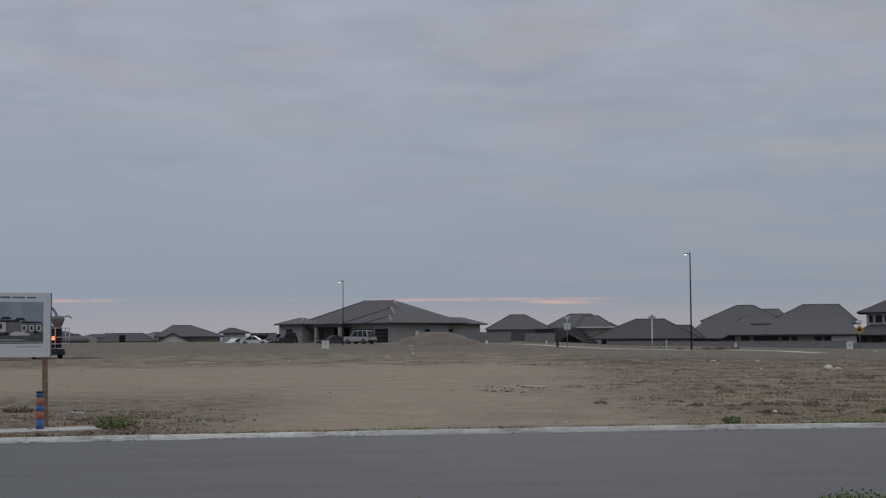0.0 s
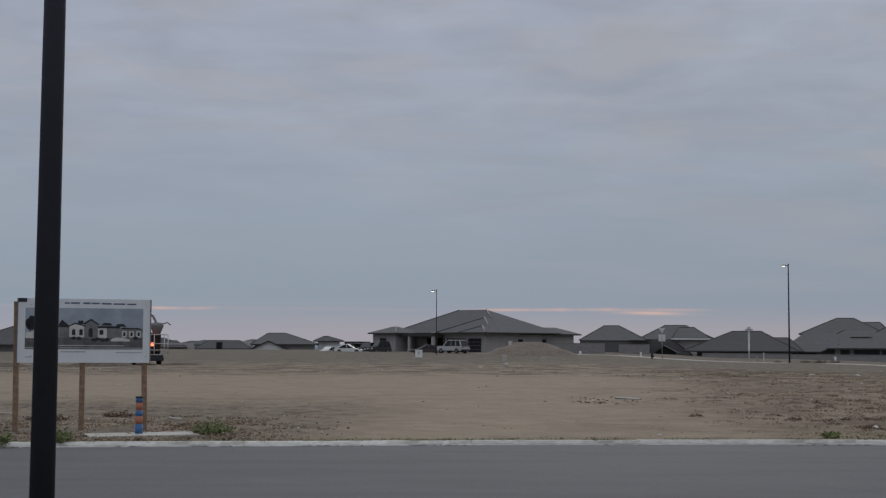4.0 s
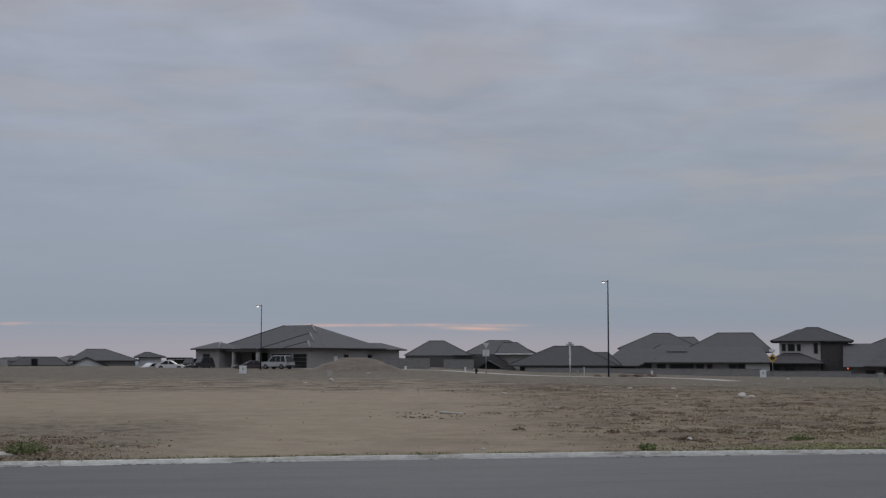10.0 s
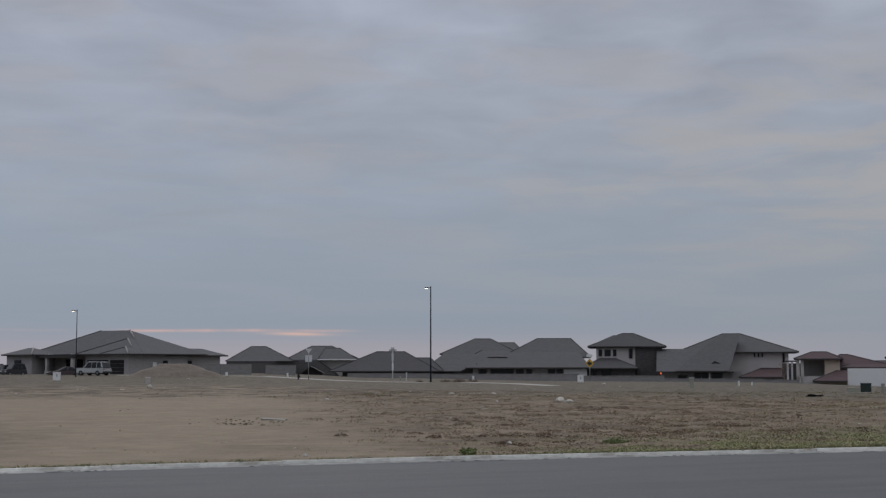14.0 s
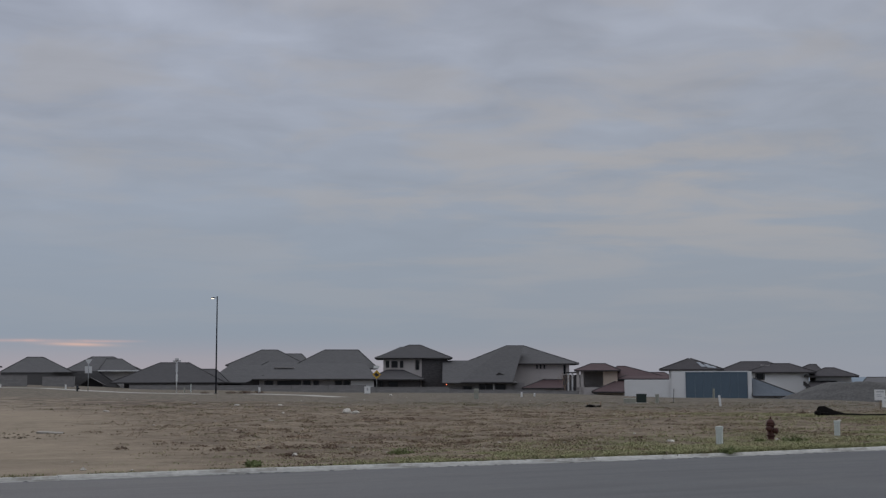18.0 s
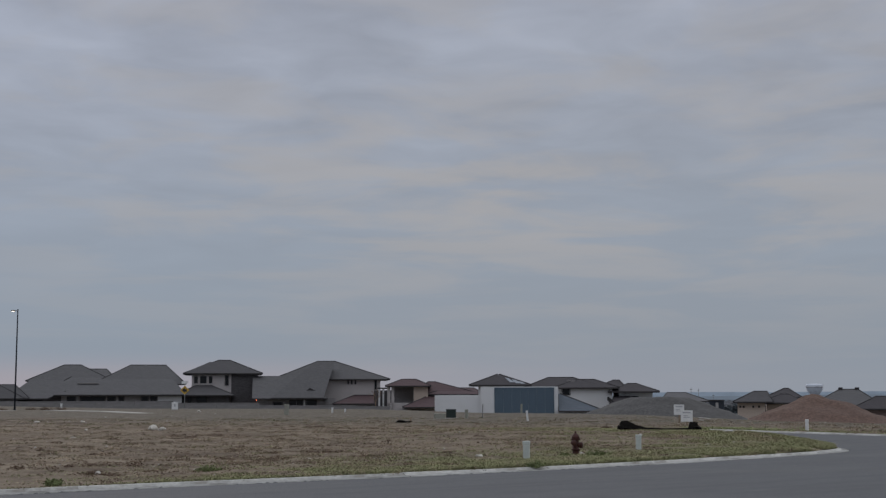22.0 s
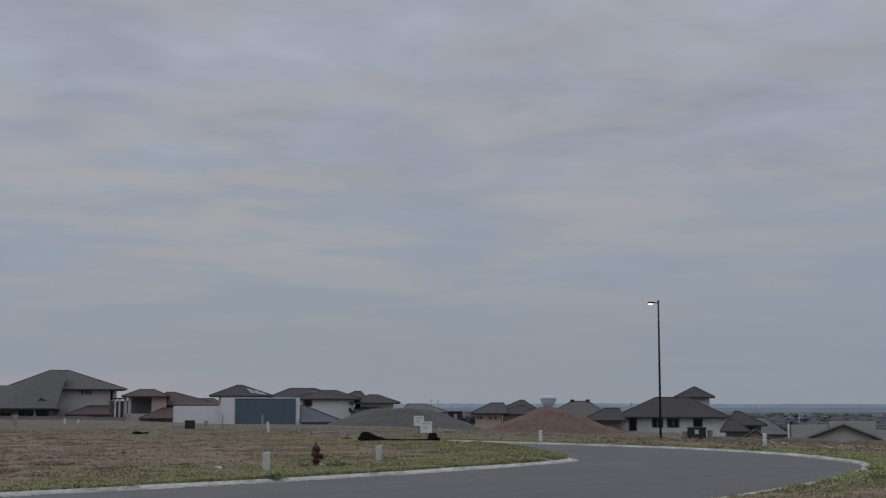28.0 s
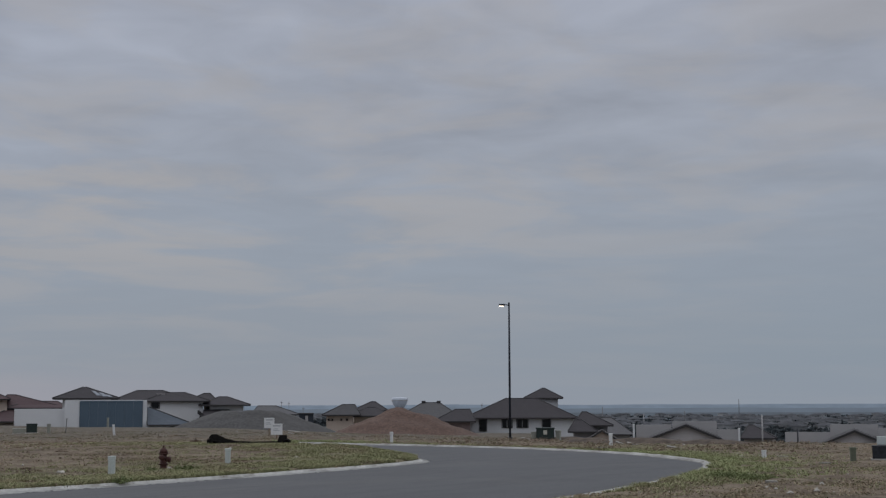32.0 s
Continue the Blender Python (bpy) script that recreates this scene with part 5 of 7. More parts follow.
# ---- cars ----
def car(bearing, dist, turn, length, width, height, mat, label, tall=False, z=None):
    c = thing("car", bearing, dist, label, "car", "parked cars", turn=turn, z=z)
    L, w, h = length / 2, width / 2, height
    belt = h * (0.53 if tall else 0.58)
    if tall:
        prof = [(-L, 0.32), (-L, belt * 0.82), (-L * 0.97, belt), (-L * 0.45, belt * 1.03), (L * 0.9, belt * 1.02), (L, belt * 0.9), (L, 0.32)]
        cab = [(-L * 0.5, belt), (-L * 0.17, h), (L * 0.78, h * 0.985), (L * 0.97, belt)]
    else:
        prof = [(-L, 0.26), (-L, belt * 0.62), (-L * 0.9, belt * 0.84), (-L * 0.42, belt), (L * 0.78, belt * 1.03), (L * 0.97, belt * 0.96), (L, belt * 0.6), (L * 0.98, 0.26)]
        cab = [(-L * 0.46, belt), (-L * 0.02, h), (L * 0.34, h * 0.985), (L * 0.86, belt)]
    bm = bmesh.new()
    for pts, ww in ((prof, w),):
        a = [bm.verts.new((x, -ww, zz)) for x, zz in pts]
        b = [bm.verts.new((x, ww, zz)) for x, zz in pts]
        bm.faces.new(a)
        bm.faces.new(b[::-1])
        for i in range(len(pts)):
            bm.faces.new((a[i], b[i], b[(i + 1) % len(pts)], a[(i + 1) % len(pts)]))
    bmesh.ops.recalc_face_normals(bm, faces=bm.faces)
    bmesh.ops.bevel(bm, geom=list(bm.edges), offset=0.07, segments=2, affect="EDGES")
    part("body", bm, mat, c)
    bm = bmesh.new()
    a = [bm.verts.new((x, -w * (0.96 if zz == belt else 0.8), zz)) for x, zz in cab]
    b = [bm.verts.new((x, w * (0.96 if zz == belt else 0.8), zz)) for x, zz in cab]
    bm.faces.new(a)
    bm.faces.new(b[::-1])
    for i in range(4):
        bm.faces.new((a[i], b[i], b[(i + 1) % 4], a[(i + 1) % 4]))
    bmesh.ops.recalc_face_normals(bm, faces=bm.faces)
    bmesh.ops.bevel(bm, geom=list(bm.edges), offset=0.09, segments=2, affect="EDGES")
    cabin = part("cabin", bm, mat, c)
    z0, z1 = belt + 0.03, h - 0.09
    xs = [(-L * 0.38, L * 0.12, -L * 0.12, L * 0.12), (L * 0.16, L * 0.48, L * 0.16, L * 0.48), (L * 0.53, L * 0.89, L * 0.53, L * 0.74)] if tall else [(-L * 0.34, L * 0.08, 0.02, L * 0.08), (L * 0.12, L * 0.68, L * 0.12, L * 0.3)]
    for s in (-1, 1):
        for x0, x1, x2, x3 in xs:
            bm = bmesh.new()
            q = [(x0, 0.955, z0), (x1, 0.955, z0), (x3, 0.84, z1), (x2, 0.84, z1)]
            f = [bm.verts.new((x, s * (w * k + 0.015), zz)) for x, k, zz in q]
            r = [bm.verts.new((x, s * (w * k - 0.02), zz)) for x, k, zz in q]
            bm.faces.new(f)
            bm.faces.new(r[::-1])
            for i in range(4):
                bm.faces.new((f[i], r[i], r[(i + 1) % 4], f[(i + 1) % 4]))
            bmesh.ops.recalc_face_normals(bm, faces=bm.faces)
            part("side_window", bm, GLASS_DARK, cabin)
    bm = bmesh.new()
    x0, x1 = (L * 0.975, L * 0.82) if tall else (L * 0.83, L * 0.4)
    q = [(x0, -0.82, z0), (x0, 0.82, z0), (x1, 0.68, z1), (x1, -0.68, z1)]
    f = [bm.verts.new((x + 0.015, w * k, zz)) for x, k, zz in q]
    r = [bm.verts.new((x - 0.06, w * k, zz)) for x, k, zz in q]
    bm.faces.new(f)
    bm.faces.new(r[::-1])
    for i in range(4):
        bm.faces.new((f[i], r[i], r[(i + 1) % 4], f[(i + 1) % 4]))
    bmesh.ops.recalc_face_normals(bm, faces=bm.faces)
    part("rear_window", bm, GLASS_DARK, cabin)
    for sx in (-0.62, 0.6):
        for s in (-1, 1):
            y = s * (w - 0.1)
            wh = part("wheel", tubes([(L * sx, y - 0.11, 0.34), (L * sx, y - 0.09, 0.34), (L * sx, y + 0.09, 0.34), (L * sx, y + 0.11, 0.34)], [0.28, 0.34, 0.34, 0.28], 18), TYRE, c)
            part("rim", tubes([(L * sx, y - 0.118, 0.34), (L * sx, y + 0.118, 0.34)], 0.17, 12), PRINT_GREY, wh)
    for s in (-1, 1):
        part("tail_lamp", boxes((L - 0.03, L + 0.012, s * w * 0.75 - 0.12, s * w * 0.75 + 0.12, belt * 0.72, belt * 0.92)), BAND_ORANGE, c)
        part("headlight", boxes((-L - 0.012, -L + 0.03, s * w * 0.7 - 0.16, s * w * 0.7 + 0.16, belt * 0.66, belt * 0.8)), WHITE_PAINT, c)
    part("front_bumper", boxes((-L - 0.04, -L + 0.1, -w * 0.95, w * 0.95, 0.3, 0.52)), PRINT_DARK, c)
    part("rear_bumper", boxes((L - 0.1, L + 0.04, -w * 0.95, w * 0.95, 0.3, 0.52)), PRINT_DARK, c)
    return c


SILVER = material("silver_car_paint", (0.42, 0.425, 0.43), 0.35, metal=0.2, scale=5, grain=0.04, bump=0)
DARK_CAR = material("dark_car_paint", (0.03, 0.028, 0.032), 0.3, scale=5, grain=0.05, bump=0, spec=0.5)
WHITE_CAR = material("white_car_paint", (0.62, 0.62, 0.62), 0.35, scale=5, grain=0.03, bump=0, spec=0.5)
MAROON_CAR = material("dark_red_car_paint", (0.06, 0.042, 0.045), 0.35, scale=5, grain=0.05, bump=0, spec=0.5)
car(-3.6, 171.0, -40, 4.3, 1.8, 1.75, SILVER, "silver four-wheel drive parked before the garages", tall=True)
car(-4.75, 176.0, 6, 4.5, 1.8, 1.3, MAROON_CAR, "dull maroon saloon parked by the brick house porch", z=0.5)
car(-8.13, 190.0, 172, 4.1, 1.8, 1.4, WHITE_CAR, "white saloon parked at the edge of the dirt lot", z=0.4)
car(-9.0, 206.0, 40, 3.4, 1.8, 1.35, WHITE_CAR, "white hatchback half hidden by the edge of the lot", z=0.05)
car(-6.8, 186.0, 28, 3.0, 1.8, 1.75, DARK_CAR, "black pickup parked beside the brick house", tall=True, z=0.5)
car(-7.3, 197.0, 60, 3.8, 1.8, 1.6, DARK_CAR, "black van parked beyond the white saloon", tall=True, z=0.45)
shelter = thing("car_shelter", -7.76, 203.0, "flat dark car shelter on thin posts", "shelter", z=0.5)
part("roof", boxes((-1.95, 1.95, -1.5, 3.0, 1.42, 1.7), bevel=0.03), FASCIA, shelter)
for x in (-1.85, -0.6, 0.65, 1.85):
    part("post", boxes((x - 0.07, x + 0.07, -1.4, -1.26, -0.3, 1.42)), PRINT_DARK, shelter)
part("back_panel", boxes((-1.9, 1.9, 2.8, 2.9, -0.2, 1.4)), PRINT_GREY, shelter)


# ---- road signs ----
YELLOW = material("yellow_sign_sheet", (0.50, 0.31, 0.05), 0.45, scale=8, grain=0.06, bump=0)
SIGN_BACK = material("bare_sign_back", (0.56, 0.56, 0.57), 0.5, metal=0.15, scale=8, grain=0.06, bump=0)


def flat_shape(points, y0, y1):
    bm = bmesh.new()
    a = [bm.verts.new((x, y0, z)) for x, z in points]
    b = [bm.verts.new((x, y1, z)) for x, z in points]
    bm.faces.new(a)
    bm.faces.new(b[::-1])
    for i in range(len(points)):
        bm.faces.new((a[i], b[i], b[(i + 1) % len(points)], a[(i + 1) % len(points)]))
    bmesh.ops.recalc_face_normals(bm, faces=bm.faces)
    return bm


D = 150.0
s = thing("traffic_sign", 5.39, D, "traffic signs on a steel post seen from behind", "traffic sign", "road signs")
part("post", tubes([(0, 0, -0.2), (0, 0, 3.45)], 0.04, 8), GALV, s)
part("triangle_plate", flat_shape([(-0.38, 3.5), (0.38, 3.5), (0.0, 2.95)], -0.06, -0.045), SIGN_BACK, s)
for x in (-0.38, 0.05):
    part("square_plate", flat_shape([(x, 2.0), (x + 0.33, 2.0), (x + 0.33, 2.75), (x, 2.75)], -0.06, -0.045), SIGN_BACK, s)
s = thing("street_name_sign", 9.02, D, "street name blades on a pale post", "street sign", "road signs")
part("post", tubes([(0, 0, -0.2), (0, 0, 3.5)], 0.06, 8), WHITE_PAINT, s)
part("name_blade", boxes((-0.45, 0.45, -0.02, 0.02, 3.38, 3.58), bevel=0.006), SIGN_BACK, s)
part("name_blade", boxes((-0.2, 0.2, -0.42, 0.42, 3.6, 3.8), bevel=0.006), SIGN_BACK, s)
part("stop_plate", flat_shape([(-0.12, 2.3), (0.12, 2.3), (0.12, 3.2), (-0.12, 3.2)], -0.08, -0.065), SIGN_BACK, s)
part("number_plate", flat_shape([(-0.1, 1.2), (0.1, 1.2), (0.1, 2.0), (-0.1, 2.0)], -0.08, -0.065), WHITE_PAINT, s)
s = thing("warning_sign", 17.54, D, "yellow diamond warning sign with a black mark on a post", "traffic sign", "road signs")
part("post", tubes([(0, 0, -0.2), (0, 0, 2.9)], 0.04, 8), GALV, s)
plate = part("plate", flat_shape([(-0.5, 2.05), (-0.04, 2.52), (0.04, 2.52), (0.5, 2.05), (0.04, 1.58), (-0.04, 1.58)], -0.06, -0.045), YELLOW, s)
part("black_mark", flat_shape([(-0.3, 2.05), (0.0, 2.34), (0.0, 2.16), (0.22, 2.16), (0.22, 1.9), (0.0, 1.9), (0.0, 1.76)], -0.07, -0.061), PRINT_DARK, plate)
part("top_plate", flat_shape([(-0.35, 2.75), (0.3, 2.75), (0.3, 3.05), (-0.35, 3.05)], -0.06, -0.045), WHITE_PAINT, s)
for brg, dd, w, h, name in ((38.68, 74.0, 0.56, 1.0, "a"), (39.0, 68.0, 0.58, 0.76, "b")):
    s = thing("notice_board", brg, dd, "small white notice board on a stake in the lot", "notice board", "white notice boards")
    part("stake", tubes([(0, 0.03, -0.1), (0, 0.03, h)], 0.025, 6), WOOD, s)
    b = part("board", boxes((-w / 2, w / 2, -0.012, 0.012, h - 0.56, h), bevel=0.004), WHITE_PAINT, s)
    part("print_bar", boxes((-w * 0.34, w * 0.34, -0.0165, -0.0124, h - 0.14, h - 0.08), (-w * 0.3, w * 0.1, -0.0165, -0.0124, h - 0.28, h - 0.25), (-w * 0.3, w * 0.25, -0.0165, -0.0124, h - 0.36, h - 0.33)), PRINT_FAINT, b)

# ---- hydrant and utility pedestals ----
HYDRANT_RED = material("faded_red_hydrant", (0.058, 0.021, 0.016), 0.6, scale=15, grain=0.3, stain=(0.06, 0.02, 0.015), stain_scale=4)
PEDESTAL = material("pale_green_plastic", (0.53, 0.565, 0.54), 0.6, scale=10, grain=0.06)
UTIL_GREEN = material("dark_green_cabinet", (0.022, 0.033, 0.029), 0.5, scale=8, grain=0.15)
UTIL_PALE = material("pale_olive_box", (0.29, 0.29, 0.245), 0.6, scale=8, grain=0.1)
OLIVE = material("dull_olive_post", (0.13, 0.14, 0.10), 0.7, scale=8, grain=0.1)
WARN_LABEL = material("warning_label", (0.5, 0.48, 0.4), 0.5, scale=8, bump=0)


def hydrant(bearing, dist, h, mat, label):
    s = thing("fire_hydrant", bearing, dist, label, "fire hydrant", "fire hydrants")
    k = h / 0.72
    part("barrel", tubes([(0, 0, -0.1), (0, 0, 0.03 * k), (0, 0, 0.035 * k), (0, 0, 0.46 * k)], [0.15 * k, 0.15 * k, 0.1 * k, 0.1 * k], 16), mat, s)
    part("flange", tubes([(0, 0, 0.14 * k), (0, 0, 0.18 * k)], 0.145 * k, 16), mat, s)
    part("flange", tubes([(0, 0, 0.45 * k), (0, 0, 0.49 * k)], 0.15 * k, 16), mat, s)
    part("bonnet", tubes([(0, 0, 0.49 * k), (0, 0, 0.56 * k), (0, 0, 0.62 * k), (0, 0, 0.65 * k)], [0.125 * k, 0.115 * k, 0.07 * k, 0.04 * k], 16), mat, s)
    part("operating_nut", tubes([(0, 0, 0.64 * k), (0, 0, 0.72 * k)], 0.028 * k, 5), mat, s)
    for p, r in (((1, -0.25), 0.08), ((-0.25, -1), 0.07), ((-0.5, 1), 0.06)):
        v = Vector((p[0], p[1], 0)).normalized()
        z = Vector((0, 0, (0.36 if r < 0.08 else 0.3) * k))
        o = part("outlet", tubes([z + v * 0.05 * k, z + v * 0.16 * k], r * k, 12), mat, s)
        part("outlet_cap", tubes([z + v * 0.15 * k, z + v * 0.2 * k, z + v * 0.225 * k], [r * 1.2 * k, r * 1.2 * k, r * 0.5 * k], 8), mat, o)


hydrant(34.28, 35.6, 0.63, HYDRANT_RED, "faded red fire hydrant in grass behind the kerb")
hydrant(4.96, 150.0, 0.75, PRINT_DARK, "dark fire hydrant by the far side street")


def pedestal(bearing, dist, w, h, label, mat=None, lean=0.0, ribs=3, sink=0.05):
    s = thing("utility_pedestal", bearing, dist, label, "utility pedestal", "utility pedestals", turn=random.uniform(-20, 20), sink=0.0)
    bm = bmesh.new()
    box(bm, -w / 2, w / 2, -w * 0.4, w * 0.4, -sink, h * 0.82, bevel=w * 0.08)
    b = part("body", bm, mat or PEDESTAL, s)
    for i in range(ribs):
        x = -w / 2 + w * (i + 0.5) / ribs
        part("rib", boxes((x - w * 0.06, x + w * 0.06, -w * 0.4 - 0.008, -w * 0.39, 0.02, h * 0.78)), mat or PEDESTAL, b)
    bm = bmesh.new()
    box(bm, -w * 0.56, w * 0.56, -w * 0.46, w * 0.46, h * 0.8, h, bevel=w * 0.1)
    part("cap", bm, mat or PEDESTAL, s)
    if lean:
        s.rotation_euler = (0, radians(lean), s.rotation_euler.z)


def cabinet(bearing, dist, w, d, h, mat, label, turn=0.0, lid=True, tag=False):
    s = thing("utility_cabinet", bearing, dist, label, "utility cabinet", "utility cabinets", turn=turn)
    part("pad", boxes((-w * 0.58, w * 0.58, -d * 0.6, d * 0.6, -0.12, 0.05), bevel=0.01), SLAB, s)
    bm = bmesh.new()
    box(bm, -w / 2, w / 2, -d / 2, d / 2, 0.05, h * 0.9, bevel=0.015)
    b = part("body", bm, mat, s)
    bm = bmesh.new()
    box(bm, -w * 0.53, w * 0.53, -d * 0.54, d * 0.54, h * 0.88, h, bevel=0.02)
    part("lid", bm, mat, s)
    part("door", boxes((-w * 0.46, -w * 0.01, -d / 2 - 0.012, -d / 2 + 0.004, 0.1, h * 0.84), (w * 0.01, w * 0.46, -d / 2 - 0.012, -d / 2 + 0.004, 0.1, h * 0.84)), mat, b)
    if tag:
        part("warning_label", boxes((-w * 0.1, w * 0.1, -d / 2 - 0.018, -d / 2 - 0.0125, h * 0.45, h * 0.8)), WARN_LABEL if mat is UTIL_GREEN else PRINT_FAINT, b)


pedestal(32.17, 33.6, 0.16, 0.45, "pale ribbed utility pedestal behind the kerb")
pedestal(36.95, 38.0, 0.15, 0.43, "pale green utility pedestal in the grass")
pedestal(32.24, 78.0, 0.12, 0.62, "leaning white marker post in the lot", WHITE_PAINT, -6, 1)
pedestal(29.6, 86.0, 0.2, 0.58, "beige pedestal beside the green cabinet", UTIL_PALE)
pedestal(21.85, 103.0, 0.34, 0.78, "squat beige utility pedestal in the lot", UTIL_PALE)
pedestal(23.81, 112.0, 0.14, 0.42, "small white capped marker in the lot", WHITE_PAINT, 0, 1)
pedestal(24.36, 116.0, 0.13, 0.3, "small white capped marker in the lot", WHITE_PAINT, 0, 1)
pedestal(-1.38, 128.0, 0.42, 0.6, "beige utility pedestal on the dirt", STUCCO_PINK)
pedestal(12.51, 145.0, 0.2, 0.6, "small white post by the far kerb", WHITE_PAINT, 0, 1)
pedestal(1.9, 165.0, 0.25, 0.45, "small white post by the far kerb", WHITE_PAINT, 0, 1)
pedestal(4.49, 165.0, 0.2, 0.5, "small white post by the far kerb", WHITE_PAINT, 0, 1)
pedestal(43.92, 60.0, 0.13, 0.49, "white marker post beyond the road bend", WHITE_PAINT, 0, 1)
pedestal(53.33, 58.0, 0.15, 0.52, "white marker post on a small slab", WHITE_PAINT, 0, 1)
pedestal(59.7, 44.0, 0.13, 0.25, "low white capped pedestal in dry grass", WHITE_PAINT)
pedestal(63.26, 42.0, 0.17, 0.42, "dull green square post in dry grass", OLIVE)
pedestal(50.05, 78.0, 0.28, 0.45, "olive utility pedestal beside the dark cabinet", UTIL_PALE)
pedestal(51.1, 78.0, 0.28, 0.6, "olive utility pedestal beside the dark cabinet", UTIL_PALE)
pedestal(31.97, 112.0, 0.15, 0.8, "pale hooded standpipe before the blue panel", UTIL_PALE, 0, 1)
pedestal(30.28, 88.0, 0.05, 0.9, "thin dark stake in the lot", PRINT_GREY, 3, 1)
pedestal(9.35, 150.0, 0.14, 0.55, "pale post by the far side street", UTIL_PALE, 0, 1)
pedestal(9.62, 152.0, 0.12, 0.95, "pale post by the far side street", PEDESTAL, 0, 1)
cabinet(28.93, 86.0, 0.64, 0.6, 0.6, UTIL_GREEN, "dark green transformer cabinet on a pad")
cabinet(28.44, 85.0, 0.75, 0.5, 0.32, UTIL_PALE, "low pale green utility box beside a transformer")
cabinet(50.54, 78.0, 1.05, 0.9, 0.72, UTIL_GREEN, "dark green transformer cabinet with a pale label", tag=True)
cabinet(-5.09, 143.0, 0.78, 0.5, 0.88, WHITE_PAINT, "pale utility cabinet with a grey label on the bare dirt", tag=True)
cabinet(17.14, 136.0, 0.62, 0.4, 0.74, WHITE_PAINT, "white utility cabinet with a grey label by the side street", tag=True)
cabinet(64.42, 43.0, 0.6, 0.5, 0.45, PRINT_DARK, "dark low cabinet under a pale meter box")
s = thing("meter_box", 64.4, 43.3, "pale meter box on a post behind the dark cabinet", "meter box")
part("post", boxes((-0.05, 0.05, -0.05, 0.05, -0.1, 0.5)), GALV, s)
part("box", boxes((-0.14, 0.14, -0.12, 0.12, 0.46, 0.72), bevel=0.015), PEDESTAL, s)


# ---- piles, walls, pavements ----
def pile(bearing, dist, radius_x, radius_y, h, mat, label, seed, name="soil_pile", flat=0.0, turn=0.0):
    """A heap of loose earth with an uneven surface."""
    s = thing(name, bearing, dist, label, name.replace("_", " "), turn=turn)
    bm = bmesh.new()
    n, k = 72, 26
    rings = []
    for i in range(k + 1):
        t = i / k
        ring = []
        for j in range(n):
            a = j * math.tau / n
            x, y = t * math.cos(a), t * math.sin(a)
            w = 1 + 0.16 * noise.noise((math.cos(a) * 1.3, math.sin(a) * 1.3, seed))
            lin = max(0.0, min(1.0, (1 - t) / (1 - flat)))
            prof = lin * 0.92 + 0.08 * lin * lin * (3 - 2 * lin) - 0.12 * (1 - lin) * lin
            z = h * prof + 0.09 * h * noise.fractal((x * 4, y * 4, seed), 0.8, 2.1, 4) * min(1, 4 * (1 - t))
            ring.append(bm.verts.new((x * radius_x * w, y * radius_y * w, z - 0.25 * t**4 - 0.05)))
        rings.append(ring)
    for r0, r1 in zip(rings[1:], rings[2:]):
        for j in range(n):
            bm.faces.new((r0[j], r1[j], r1[(j + 1) % n], r0[(j + 1) % n])).smooth = True
    bmesh.ops.remove_doubles(bm, verts=rings[0], dist=0.5)
    hub = [v for v in rings[0] if v.is_valid][0]
    for j in range(n):
        bm.faces.new((hub, rings[1][j], rings[1][(j + 1) % n])).smooth = True
    return part("mound", bm, mat, s)


GRAVEL = material("grey_crushed_gravel", (0.092, 0.088, 0.085), 0.95, scale=5, grain=0.22, stain=(0.08, 0.076, 0.072), stain_scale=0.5, bump=0.6)
RED_SOIL = material("red_brown_soil", (0.132, 0.086, 0.068), 0.95, scale=5, grain=0.25, stain=(0.112, 0.076, 0.062), stain_scale=0.5, bump=0.6)
TAN_SOIL = material("tan_loose_soil", (0.188, 0.156, 0.128), 0.95, scale=5, grain=0.2, stain_scale=0.6, bump=0.6)
SPOIL = material("dark_brown_spoil", (0.098, 0.076, 0.060), 0.95, scale=4, grain=0.35, stain=(0.165, 0.130, 0.100), stain_scale=1.2, bump=0.7)
pile(37.84, 112.0, 7.57, 5.0, 1.36 - ground_z(*spot(37.84, 112.0)), GRAVEL, "long grey heap of crushed gravel", 3.0, "gravel_pile", flat=0.34)
pile(44.28, 105.0, 6.2, 5.5, 1.66 - ground_z(*spot(44.28, 105.0)), RED_SOIL, "broad heap of red-brown soil", 9.0, flat=0.03)
pile(-0.3, 160.0, 6.9, 2.6, 2.12 - ground_z(*spot(-0.66, 160.0)), TAN_SOIL, "low heap of tan soil before the brick house", 5.0, flat=0.25)


for brg, dd, rx, hh, sd in ((-18.6, 98.0, 4.2, 0.34, 31.0), (-22.6, 97.0, 3.6, 0.3, 37.0), (-15.2, 104.0, 2.6, 0.22, 39.0), (51.4, 79.0, 2.6, 0.3, 33.0), (54.74, 63.0, 3.6, 0.32, 21.0), (57.57, 62.0, 3.2, 0.26, 23.0), (52.35, 66.0, 2.0, 0.28, 25.0)):
    pile(brg, dd, rx, 1.3, hh, SPOIL, "low bank of dark spoil and dead brush", sd, "spoil_bank", flat=0.2)


